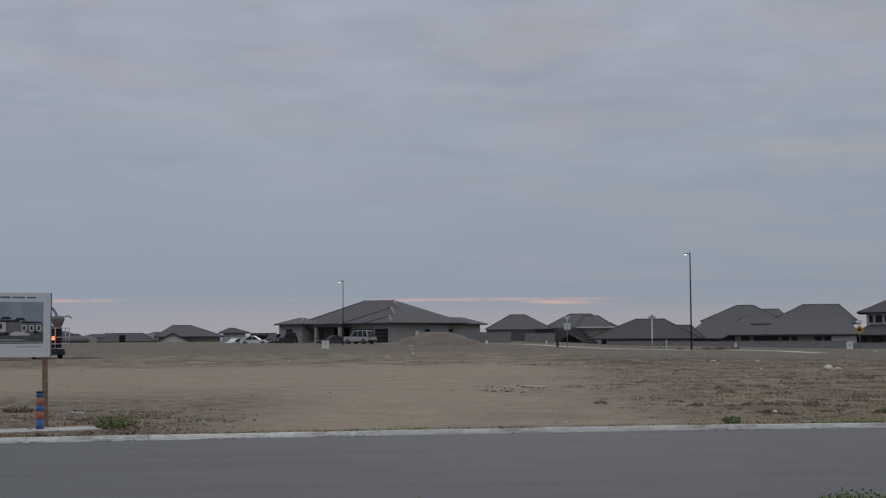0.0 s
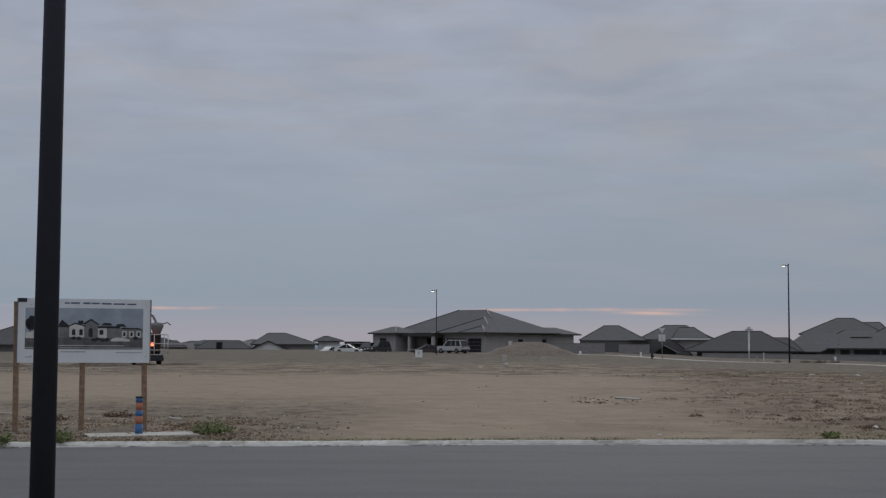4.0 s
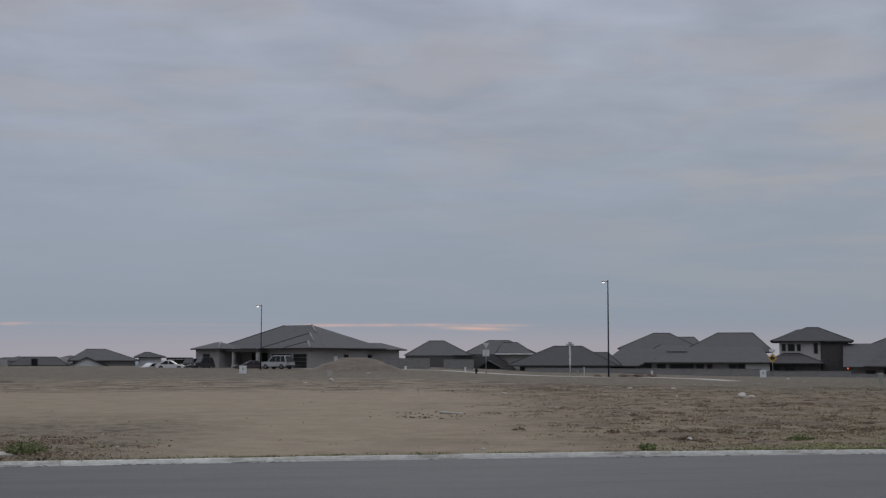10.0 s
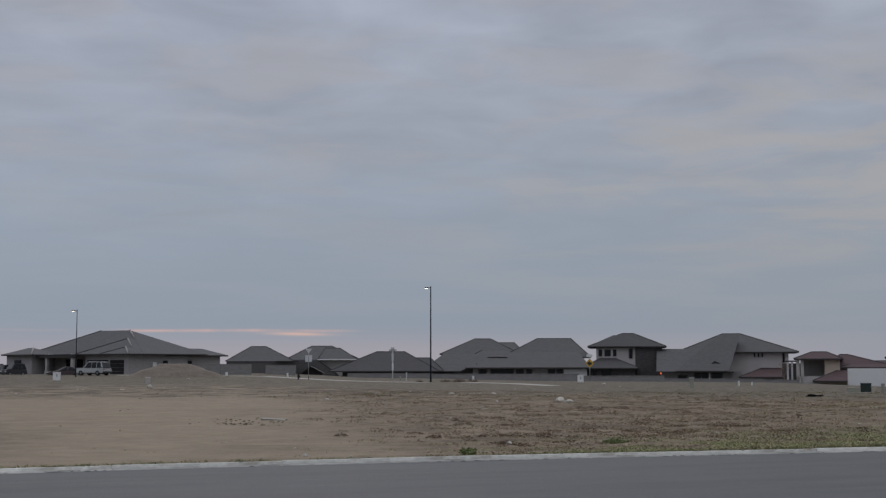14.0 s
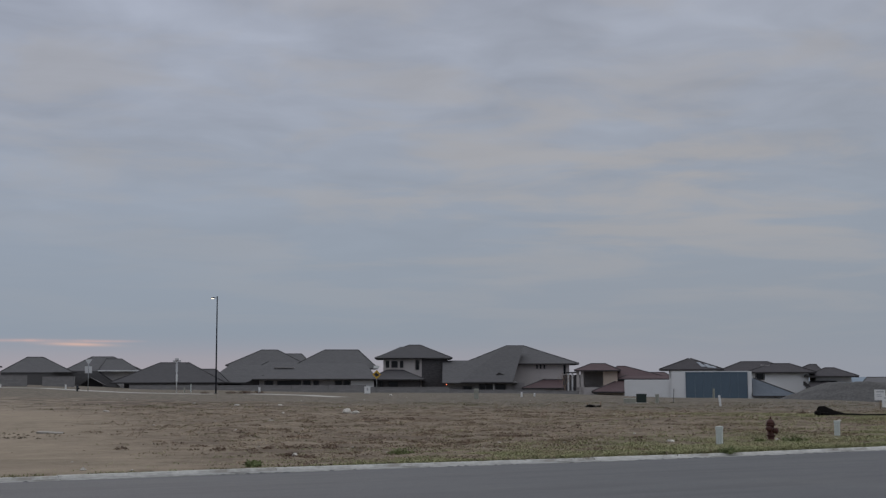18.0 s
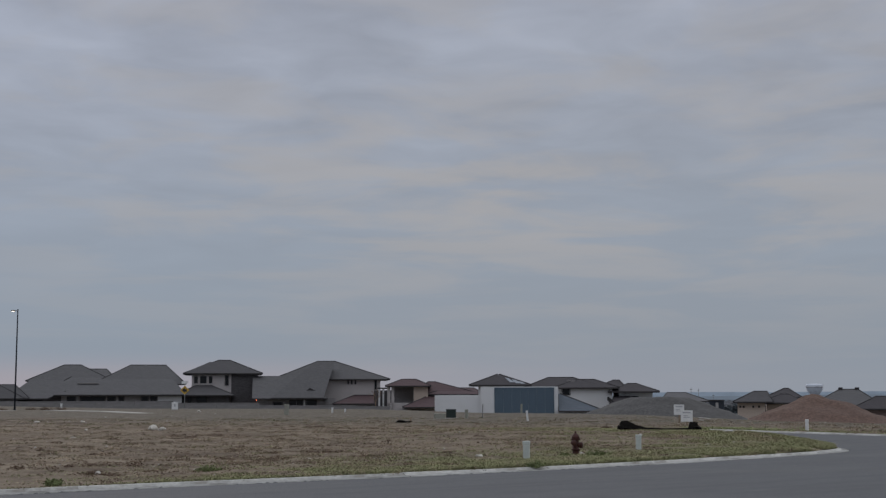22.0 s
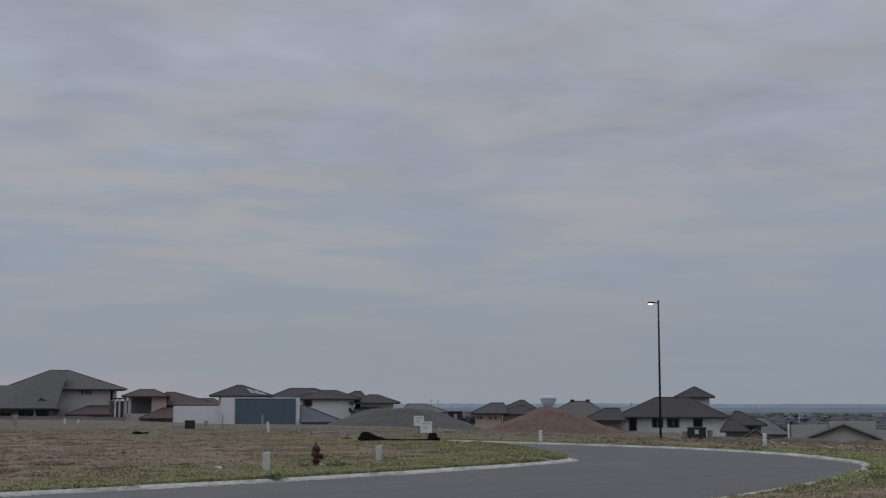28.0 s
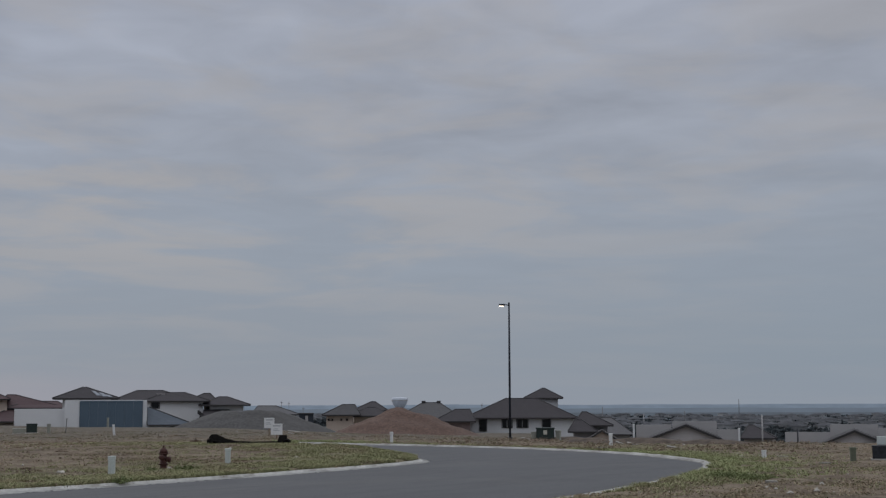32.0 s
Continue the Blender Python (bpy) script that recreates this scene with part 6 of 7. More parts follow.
def run_wall(bearing0, dist0, bearing1, dist1, top_z, mat, label, category="wall", step=5.0, thick=0.2, name="garden_wall", drop=0.6, top=None):
    """A wall in even bays that follows the land."""
    a, b = Vector((*spot(bearing0, dist0), 0)), Vector((*spot(bearing1, dist1), 0))
    n = max(1, round((b - a).length / step))
    root = tagged(new(name), label, category)
    root.location = (a.x, a.y, ground_z(a.x, a.y))
    ang = math.atan2(b.y - a.y, b.x - a.x)
    for i in range(n):
        p, q = a.lerp(b, i / n), a.lerp(b, (i + 1) / n)
        ln = (q - p).length
        z = min(ground_z(p.x, p.y), ground_z(q.x, q.y))
        mid = (p + q) / 2
        h = max(0.4, top_z - z)
        bay = part("wall_bay", boxes((-ln / 2 + 0.012, ln / 2 - 0.012, -thick / 2, thick / 2, -drop, h)), mat, root)
        bay.matrix_local = Matrix.Translation((mid.x - a.x, mid.y - a.y, z - root.location.z)) @ Euler((0, 0, ang)).to_matrix().to_4x4()
        cap = part("coping", boxes((-ln / 2 + 0.012, ln / 2 - 0.012, -thick / 2 - 0.04, thick / 2 + 0.04, h + 0.002, h + 0.08)), top or mat, bay)


run_wall(0.31, 176.0, 2.95, 178.0, 2.02, BLOCKWALL, "grey block garden wall beside the brick house")
run_wall(3.56, 192.0, 4.85, 190.0, 1.87, BLOCKWALL, "grey block garden wall before the hipped house")
run_wall(7.08, 190.0, 10.76, 186.0, 0.7, BLOCKWALL, "low grey block wall behind the side street")
run_wall(10.76, 186.0, 17.08, 182.0, 0.63, BLOCKWALL, "low grey block wall behind the side street")
run_wall(17.08, 182.0, 20.69, 182.0, 0.37, BLOCKWALL, "low grey block wall below the two-storey house")
run_wall(20.69, 180.0, 26.29, 172.0, -0.07, BLOCKWALL, "low grey block wall below the beige house")


def strip(points, width, mat, name, label, lift=0.03):
    """A flat band of paving on the land through the given bearings and distances."""
    bm = bmesh.new()
    pts = [Vector((*spot(b, d), 0)) for b, d in points]
    line = []
    for a, b in zip(pts, pts[1:]):
        k = max(1, int((b - a).length / 2))
        line += [a.lerp(b, i / k) for i in range(k)]
    line.append(pts[-1])
    rows_ = []
    for i, p in enumerate(line):
        d = (line[min(i + 1, len(line) - 1)] - line[max(i - 1, 0)]).normalized()
        nrm = Vector((-d.y, d.x, 0))
        row = []
        for s in (-1, 1):
            q = p + nrm * width / 2 * s
            z = max(ground_z(q.x, q.y), ground_z(p.x, p.y)) + lift
            row += [(q.x, q.y, z)]
        rows_.append([bm.verts.new(row[0]), bm.verts.new(row[1]), bm.verts.new((row[1][0], row[1][1], row[1][2] - 0.25)), bm.verts.new((row[0][0], row[0][1], row[0][2] - 0.25))])
    for r0, r1 in zip(rows_, rows_[1:]):
        for k in range(4):
            bm.faces.new((r0[k], r1[k], r1[(k + 1) % 4], r0[(k + 1) % 4]))
    bm.faces.new(rows_[0])
    bm.faces.new(rows_[-1][::-1])
    bmesh.ops.recalc_face_normals(bm, faces=bm.faces)
    tagged(part(name, bm, mat), label, "pavement", kind="structure")


strip([(-2.55, 172.0), (3.67, 163.0), (7.08, 146.0), (10.46, 135.0)], 1.6, SLAB, "pavement", "pale concrete pavement of the far side street")
strip([(12.1, 136.0), (14.41, 124.0), (15.91, 112.0)], 1.5, SLAB, "pavement", "pale concrete pavement past the far street lamp")

# ---- the sagging black roll of sheeting between two stakes ----
BLACK_SHEET = material("black_plastic_sheet", (0.008, 0.007, 0.006), 0.9, scale=10, grain=0.3, bump=0.5, spec=0.08)
roll = thing("silt_sheet", 37.82, 50.0, "sagging black plastic sheet with bundled ends on the lot", "plastic sheet")
g = roll.location.z
u0, u1 = -1.45, 1.42
bm = bmesh.new()
n = 40
prev = None
for i in range(n + 1):
    t = i / n
    x = u0 + (u1 - u0) * t
    hgt = float(np.interp(t, (0, 0.02, 0.1, 0.13, 0.2, 0.33, 0.6, 0.885, 0.9, 1), (0.29, 0.36, 0.39, 0.35, 0.24, 0.13, 0.10, 0.12, 0.34, 0.33))) + 0.02 * noise.noise((t * 12, 0, 0))
    y = 0.12 * noise.noise((t * 6, 1, 0))
    cur = [bm.verts.new((x, y - 0.12, -0.12)), bm.verts.new((x, y - 0.05, hgt)), bm.verts.new((x, y + 0.05, hgt)), bm.verts.new((x, y + 0.15, -0.1))]
    if prev:
        for k in range(3):
            bm.faces.new((prev[k], cur[k], cur[k + 1], prev[k + 1])).smooth = True
    prev = cur
bmesh.ops.recalc_face_normals(bm, faces=bm.faces)
part("sheet", bm, BLACK_SHEET, roll)


def lump(rx, ry, rz, seed, sub=2, rough=0.35):
    bm = bmesh.new()
    bmesh.ops.create_icosphere(bm, subdivisions=sub, radius=1)
    for v in bm.verts:
        k = 1 + rough * noise.noise(v.co * 1.4 + Vector((seed, seed * 2, 0)))
        v.co = Vector((v.co.x * rx * k, v.co.y * ry * k, v.co.z * rz * k))
    return bm


for x, w, h in ((u0 + 0.05, 0.15, 0.17), (u0 + 0.3, 0.2, 0.12), (u1 - 0.03, 0.17, 0.15)):
    o = part("bundle", lump(w, 0.2, h, x, 2, 0.5), BLACK_SHEET, roll)
    o.location = (x, 0, h * 0.5)

# ---- stones and scraps that stand out ----
STONE = material("pale_stone", (0.60, 0.56, 0.50), 0.9, scale=12, grain=0.15, vary=0.35)
SCRAP = material("pale_scrap_board", (0.27, 0.25, 0.22), 0.8, scale=8, grain=0.15)
STONES = "pale stones on the lot"
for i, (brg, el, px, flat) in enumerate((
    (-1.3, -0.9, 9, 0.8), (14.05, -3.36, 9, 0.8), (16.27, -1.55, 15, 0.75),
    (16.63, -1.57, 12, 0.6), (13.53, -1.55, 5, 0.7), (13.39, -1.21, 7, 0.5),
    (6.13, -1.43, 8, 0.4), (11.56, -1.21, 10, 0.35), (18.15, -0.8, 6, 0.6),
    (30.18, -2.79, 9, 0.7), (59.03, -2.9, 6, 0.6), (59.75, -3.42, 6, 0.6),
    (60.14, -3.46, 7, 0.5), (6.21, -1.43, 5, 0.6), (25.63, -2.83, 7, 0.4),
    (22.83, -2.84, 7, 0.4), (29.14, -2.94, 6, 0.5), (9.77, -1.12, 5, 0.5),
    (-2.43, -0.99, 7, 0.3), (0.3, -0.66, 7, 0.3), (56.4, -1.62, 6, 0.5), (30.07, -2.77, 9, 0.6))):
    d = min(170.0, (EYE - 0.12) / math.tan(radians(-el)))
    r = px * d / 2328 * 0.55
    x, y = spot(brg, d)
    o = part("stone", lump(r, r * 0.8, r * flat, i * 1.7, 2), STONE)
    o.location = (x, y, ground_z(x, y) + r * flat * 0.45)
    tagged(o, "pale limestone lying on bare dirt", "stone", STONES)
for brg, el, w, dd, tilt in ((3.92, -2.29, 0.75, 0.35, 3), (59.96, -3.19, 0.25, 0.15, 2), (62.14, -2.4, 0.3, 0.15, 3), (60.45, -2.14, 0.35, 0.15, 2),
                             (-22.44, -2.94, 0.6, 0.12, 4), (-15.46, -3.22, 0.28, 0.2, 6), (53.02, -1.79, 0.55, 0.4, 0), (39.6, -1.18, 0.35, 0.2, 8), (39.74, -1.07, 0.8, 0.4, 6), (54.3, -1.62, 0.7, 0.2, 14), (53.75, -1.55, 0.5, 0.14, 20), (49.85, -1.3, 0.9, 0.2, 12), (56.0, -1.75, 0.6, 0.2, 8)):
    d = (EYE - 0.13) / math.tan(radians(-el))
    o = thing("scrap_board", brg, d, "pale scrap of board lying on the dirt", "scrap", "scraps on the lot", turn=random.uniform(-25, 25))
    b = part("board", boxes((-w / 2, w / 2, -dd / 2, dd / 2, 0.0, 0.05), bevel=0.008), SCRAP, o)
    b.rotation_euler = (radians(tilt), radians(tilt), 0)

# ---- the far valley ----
# haze is put into these hill colours, bluer and paler with distance
HAZE_NEAR = material("hazed_scrub_hills", (0.106, 0.124, 0.140), 1.0, scale=0.012, grain=0.12, stain=(0.115, 0.135, 0.150), stain_scale=0.004, stain_amount=0.6, bump=0)
HAZE_FAR = material("hazed_farthest_hills", (0.20, 0.245, 0.29), 1.0, scale=0.02, grain=0.1, bump=0)


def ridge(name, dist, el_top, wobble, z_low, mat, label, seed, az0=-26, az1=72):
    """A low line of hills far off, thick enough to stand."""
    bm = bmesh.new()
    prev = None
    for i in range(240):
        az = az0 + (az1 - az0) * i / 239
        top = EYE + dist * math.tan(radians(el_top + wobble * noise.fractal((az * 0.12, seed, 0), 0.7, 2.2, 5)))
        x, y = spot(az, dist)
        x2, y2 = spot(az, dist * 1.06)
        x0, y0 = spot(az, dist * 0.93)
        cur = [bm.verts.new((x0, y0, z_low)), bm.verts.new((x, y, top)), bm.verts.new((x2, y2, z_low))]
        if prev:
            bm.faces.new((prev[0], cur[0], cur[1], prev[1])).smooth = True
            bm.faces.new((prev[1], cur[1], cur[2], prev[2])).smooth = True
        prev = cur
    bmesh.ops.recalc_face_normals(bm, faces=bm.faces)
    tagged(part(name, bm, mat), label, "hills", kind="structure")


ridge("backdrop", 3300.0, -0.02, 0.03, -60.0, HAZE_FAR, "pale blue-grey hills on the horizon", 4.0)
# middle step of the haze painted on the hills
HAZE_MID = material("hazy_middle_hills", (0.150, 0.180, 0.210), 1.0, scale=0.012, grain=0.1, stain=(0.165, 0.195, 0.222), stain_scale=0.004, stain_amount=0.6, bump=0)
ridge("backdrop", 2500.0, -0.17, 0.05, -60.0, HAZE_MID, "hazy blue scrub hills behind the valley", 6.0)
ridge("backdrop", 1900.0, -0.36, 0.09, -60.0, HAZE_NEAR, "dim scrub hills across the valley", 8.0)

tower = thing("water_tower", 44.27, 900.0, "pale grey bowl-shaped water tower beyond the roofs", "water tower")
g = tower.location.z
zt, zm, zb2, r = 6.5 - g, 4.6 - g, 0.4 - g, 5.6
# pale blue-grey here is haze put into the tower's colour
TOWER = material("hazed_tower_paint", (0.62, 0.65, 0.70), 0.8, scale=0.5, grain=0.04, bump=0, spec=0.1)
part("bowl", tubes([(0, 0, zb2 - 1), (0, 0, zb2), (0, 0, (zb2 + zm) / 2), (0, 0, zm), (0, 0, zt - 0.6), (0, 0, zt), (0, 0, zt + 0.3)], [2.6, 3.4, 4.9, r * 0.96, r, r * 0.9, 0.3], 32), TOWER, tower)
part("stem", tubes([(0, 0, -1), (0, 0, zb2 - 0.5)], 2.0, 20), TOWER, tower)
part("band", tubes([(0, 0, zm - 0.2), (0, 0, zm + 0.2)], r + 0.05, 32), PARAPET, tower)

# roof and scrub colours are greyed and blued to carry haze
FAR_ROOF = material("hazed_far_roofs", (0.098, 0.100, 0.108), 0.9, scale=1, grain=0.1, island=0.5, bump=0)
FAR_WALL = material("far_walls", (0.36, 0.36, 0.36), 0.9, scale=1, grain=0.1, island=0.5, bump=0)
FAR_TREE = material("hazed_far_scrub", (0.058, 0.068, 0.072), 1.0, scale=0.6, grain=0.3, island=0.5, bump=0)
rng = random.Random(11)
bm = bmesh.new()
for i in range(620):
    az = rng.uniform(40, 68) if i > 9 else rng.uniform(-24, -12)
    d = 760 * (2.4 ** rng.random()) if i > 9 else rng.uniform(360, 520)
    x, y = spot(az, d)
    g = ground_z(x, y)
    w, dp, h = rng.uniform(7, 12), rng.uniform(6, 9), rng.uniform(2.6, 3.6)
    turn = Euler((0, 0, rng.choice((0.3, 1.1, -0.5)) + rng.uniform(-0.2, 0.2))).to_matrix()
    put = lambda a, b, c: bm.verts.new(Vector((x, y, g)) + turn @ Vector((a, b, c)))
    lo = [put(a, b, -1) for a, b in ((-w / 2, -dp / 2), (w / 2, -dp / 2), (w / 2, dp / 2), (-w / 2, dp / 2))]
    hi = [put(a, b, h) for a, b in ((-w / 2, -dp / 2), (w / 2, -dp / 2), (w / 2, dp / 2), (-w / 2, dp / 2))]
    for k in range(4):
        bm.faces.new((lo[k], lo[(k + 1) % 4], hi[(k + 1) % 4], hi[k]))
    ev = [put(a, b, h) for a, b in ((-w / 2 - 0.5, -dp / 2 - 0.5), (w / 2 + 0.5, -dp / 2 - 0.5), (w / 2 + 0.5, dp / 2 + 0.5), (-w / 2 - 0.5, dp / 2 + 0.5))]
    p, q = put(-w / 2 + dp * 0.4, 0, h + dp * 0.17), put(w / 2 - dp * 0.4, 0, h + dp * 0.17)
    for f in ((ev[0], ev[1], q, p), (ev[1], ev[2], q), (ev[2], ev[3], p, q), (ev[3], ev[0], p)):
        bm.faces.new(f).material_index = 1
tagged(part("far_houses", bm, (FAR_WALL, FAR_ROOF)), "many small far houses down in the valley", "houses", kind="stuff")
bm = bmesh.new()
for i in range(3600):
    az, d = (rng.uniform(53.1, 55.9), rng.gauss(1150, 14)) if i < 260 else (rng.uniform(30, 70), 450 * (4.0 ** rng.random()))
    x, y = spot(az, d)
    g = ground_z(x, y)
    r = rng.uniform(1.0, 2.4)
    for k in range(5):
        o = Vector((x + rng.uniform(-r, r), y + rng.uniform(-r, r), g + rng.uniform(0.3, 1.0) * r))
        vs = [bm.verts.new(o + Vector((rng.uniform(-1, 1), rng.uniform(-1, 1), rng.uniform(-0.7, 0.9))) * r * 0.8) for _ in range(5)]
        for f in ((0, 1, 2), (0, 2, 3), (0, 3, 4), (0, 4, 1), (1, 2, 3), (1, 3, 4)):
            bm.faces.new([vs[q] for q in f])
tagged(part("scrub", bm, FAR_TREE), "dark mesquite scrub scattered over the far valley", "scrub", kind="stuff")
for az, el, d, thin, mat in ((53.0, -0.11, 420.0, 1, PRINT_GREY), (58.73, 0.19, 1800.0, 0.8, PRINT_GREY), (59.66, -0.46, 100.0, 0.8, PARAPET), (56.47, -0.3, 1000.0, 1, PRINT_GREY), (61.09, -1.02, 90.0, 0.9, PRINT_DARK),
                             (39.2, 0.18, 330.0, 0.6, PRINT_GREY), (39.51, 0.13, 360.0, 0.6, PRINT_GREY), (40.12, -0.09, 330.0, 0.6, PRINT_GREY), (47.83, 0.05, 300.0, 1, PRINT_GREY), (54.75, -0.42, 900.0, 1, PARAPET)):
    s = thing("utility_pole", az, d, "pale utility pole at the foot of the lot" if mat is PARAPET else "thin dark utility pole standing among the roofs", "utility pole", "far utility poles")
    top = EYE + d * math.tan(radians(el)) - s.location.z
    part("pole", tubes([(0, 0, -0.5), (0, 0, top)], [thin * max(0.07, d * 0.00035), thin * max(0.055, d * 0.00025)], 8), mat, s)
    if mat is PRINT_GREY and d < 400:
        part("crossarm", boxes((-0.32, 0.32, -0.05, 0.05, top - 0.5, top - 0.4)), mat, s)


# ---- weeds, grass, clods ----
def scatter(n, az0, az1, d0, d1, keep):
    """Places on the land, denser near the road, thinned by keep(x, y, gap)."""
    az = np.radians(np.random.uniform(az0, az1, n))
    d = d0 * (d1 / d0) ** np.random.random(n)
    x, y = d * np.sin(az), d * np.cos(az)
    ok = ~on_road(x, y)
    gap = road_gap(x, y)
    ok &= gap > 0.12
    ok &= np.random.random(n) < keep(x, y, gap)
    x, y, gap = x[ok], y[ok], gap[ok]
    return x, y, land(x, y), gap


def patchy(x, y, s, seed):
    return np.array([noise.fractal((a * s, b * s, seed), 0.9, 2.1, 3) for a, b in zip(x, y)])


def blades(name, label, mat, x, y, z, height, width, per, spread, category):
    """Tufts of thin bent blades, joined."""
    n = len(x)
    k = n * per
    rep = lambda a: np.repeat(a, per)
    hx, ang = rep(height) * np.random.uniform(0.5, 1.15, k), np.random.uniform(0, math.tau, k)
    r = rep(spread) * np.sqrt(np.random.random(k))
    a2 = np.random.uniform(0, math.tau, k)
    bx, by, bz = rep(x) + r * np.cos(a2), rep(y) + r * np.sin(a2), rep(z) - 0.03
    lean = np.random.uniform(0.3, 1.7, k) * hx
    wx, wy = np.cos(ang) * width / 2, np.sin(ang) * width / 2
    lx, ly = -np.sin(ang) * lean, np.cos(ang) * lean
    v = np.empty((k, 5, 3))
    v[:, 0] = np.stack([bx - wx, by - wy, bz], -1)
    v[:, 1] = np.stack([bx + wx, by + wy, bz], -1)
    v[:, 2] = np.stack([bx - wx * 0.8 + lx * 0.35, by - wy * 0.8 + ly * 0.35, bz + hx * 0.6], -1)
    v[:, 3] = np.stack([bx + wx * 0.8 + lx * 0.35, by + wy * 0.8 + ly * 0.35, bz + hx * 0.6], -1)
    v[:, 4] = np.stack([bx + lx, by + ly, bz + hx], -1)
    base = np.arange(k)[:, None] * 5
    quads, tris = base + np.array(((0, 1, 3, 2),)), base + np.array(((2, 3, 4),))
    me = bpy.data.meshes.new(name)
    me.from_pydata(v.reshape(-1, 3).tolist(), [], quads.tolist() + tris.tolist())
    me.materials.append(mat)
    return tagged(new(name, me), label, category, kind="stuff")


DRY = material("dry_grass_blade", (0.48, 0.37, 0.26), 0.9, scale=2, grain=0.2, island=0.6, bump=0, spec=0.1)
BROWN = material("dead_weed_blade", (0.370, 0.275, 0.200), 0.9, scale=2, grain=0.2, island=0.5, bump=0, spec=0.1)
GREEN = material("green_grass_blade", (0.340, 0.340, 0.180), 0.85, scale=2, grain=0.2, island=0.4, bump=0, spec=0.1, stain=(0.36, 0.30, 0.19), stain_scale=0.7, stain_amount=0.85)
LUSH = material("lush_green_blade", (0.320, 0.350, 0.165), 0.85, scale=2, grain=0.2, island=0.3, bump=0, spec=0.15)
WEED = material("green_weed_leaf", (0.215, 0.245, 0.110), 0.85, scale=3, grain=0.25, island=0.5, bump=0, spec=0.15)


def right_side(x, y, gap):
    return smooth(3, 14, x) * (0.35 + 0.65 * smooth(-0.2, 0.3, patchy(x, y, 0.25, 1.0)))


def left_strip(x, y, gap):
    return smooth(-3.5, -7, x) * smooth(9, 3, gap) * (0.3 + 0.7 * smooth(-0.2, 0.3, patchy(x, y, 0.4, 2.0)))


def along_kerb(n, x0, x1, reach, line):
    """Places in the verge beside a kerb, thicker towards it."""
    pts = np.array([(p.x, p.y) for p in line if x0 < p.x < x1])
    k = np.random.randint(0, len(pts) - 1, n)
    t = np.random.random(n)
    p = pts[k] * (1 - t)[:, None] + pts[k + 1] * t[:, None]
    a = np.random.uniform(0, math.tau, n)
    d = np.random.exponential(reach, n) + 0.12
    x, y = p[:, 0] + d * np.cos(a), p[:, 1] + d * np.sin(a)
    ok = ~on_road(x, y) & (road_gap(x, y) > 0.1) & (patchy(x, y, 0.6, 6.0) > -0.28)
    x, y = x[ok], y[ok]
    return x, y, land(x, y)


x, y, z, gap = scatter(60000, -25, 66, 22, 95, lambda x, y, g: np.maximum(right_side(x, y, g), left_strip(x, y, g)))
blades("dry_grass", "short dry straw-coloured grass over the lot", DRY, x, y, z, np.random.uniform(0.02, 0.055, len(x)), 0.016, 6, np.full(len(x), 0.16), "grass")
x, y, z, gap = scatter(9000, -25, 66, 22, 80, lambda x, y, g: np.maximum(right_side(x, y, g), left_strip(x, y, g)))
blades("dead_weeds", "low dead brown weeds over the lot", BROWN, x, y, z, np.random.uniform(0.02, 0.07, len(x)), 0.018, 6, np.full(len(x), 0.16), "weeds")


def clumps(n, keep, per, mat, name, label, hmin, hmax, wide):
    x, y, z, gap = scatter(n, -25, 66, 22, 85, keep)
    blades(name, label, mat, x, y, z, np.random.uniform(hmin, hmax, len(x)), 0.024, per, np.random.uniform(0.08, wide, len(x)), "weeds")


rough_ground = lambda x, y, g: np.maximum(right_side(x, y, g), left_strip(x, y, g)) * smooth(-0.05, 0.35, patchy(x, y, 0.5, 9.0))
clumps(9000, lambda x, y, g: left_strip(x, y, g) * smooth(-0.15, 0.2, patchy(x, y, 0.7, 12.0)), 26, BROWN, "dead_weeds", "dark dead weeds round the signboard posts", 0.02, 0.07, 0.4)
clumps(11000, rough_ground, 24, BROWN, "dead_weeds", "brown clumps of dead weeds over the lot", 0.02, 0.06, 0.5)
clumps(15000, rough_ground, 22, DRY, "dry_grass", "straw-coloured clumps of dry grass", 0.025, 0.08, 0.45)


def mats(name, label, mat, x, y, z, radius, height, per, leaf):
    """Low cushions of dead weeds: small narrow leaves lying every way, joined."""
    n = len(x)
    k = n * per
    rep = lambda a: np.repeat(a, per)
    a, r = np.random.uniform(0, math.tau, k), np.sqrt(np.random.random(k))
    dome = 1 - r * r
    c = np.stack([rep(x) + rep(radius) * r * np.cos(a), rep(y) + rep(radius) * r * np.sin(a), rep(z) + rep(height) * dome * np.random.uniform(0.1, 1.0, k)], -1)
    d = np.random.normal(size=(k, 3)) * (1, 1, 0.55)
    d /= np.linalg.norm(d, axis=1, keepdims=True)
    side = np.cross(d, np.random.normal(size=(k, 3)))
    side /= np.linalg.norm(side, axis=1, keepdims=True)
    size = np.random.uniform(0.5, 1.2, (k, 1)) * leaf
    v = np.stack([c - d * size, c + side * size * 0.3, c + d * size, c - side * size * 0.3], 1)
    me = bpy.data.meshes.new(name)
    me.from_pydata(v.reshape(-1, 3).tolist(), [], np.arange(k * 4).reshape(-1, 4).tolist())
    me.materials.append(mat)
    return tagged(new(name, me), label, "weeds", kind="stuff")


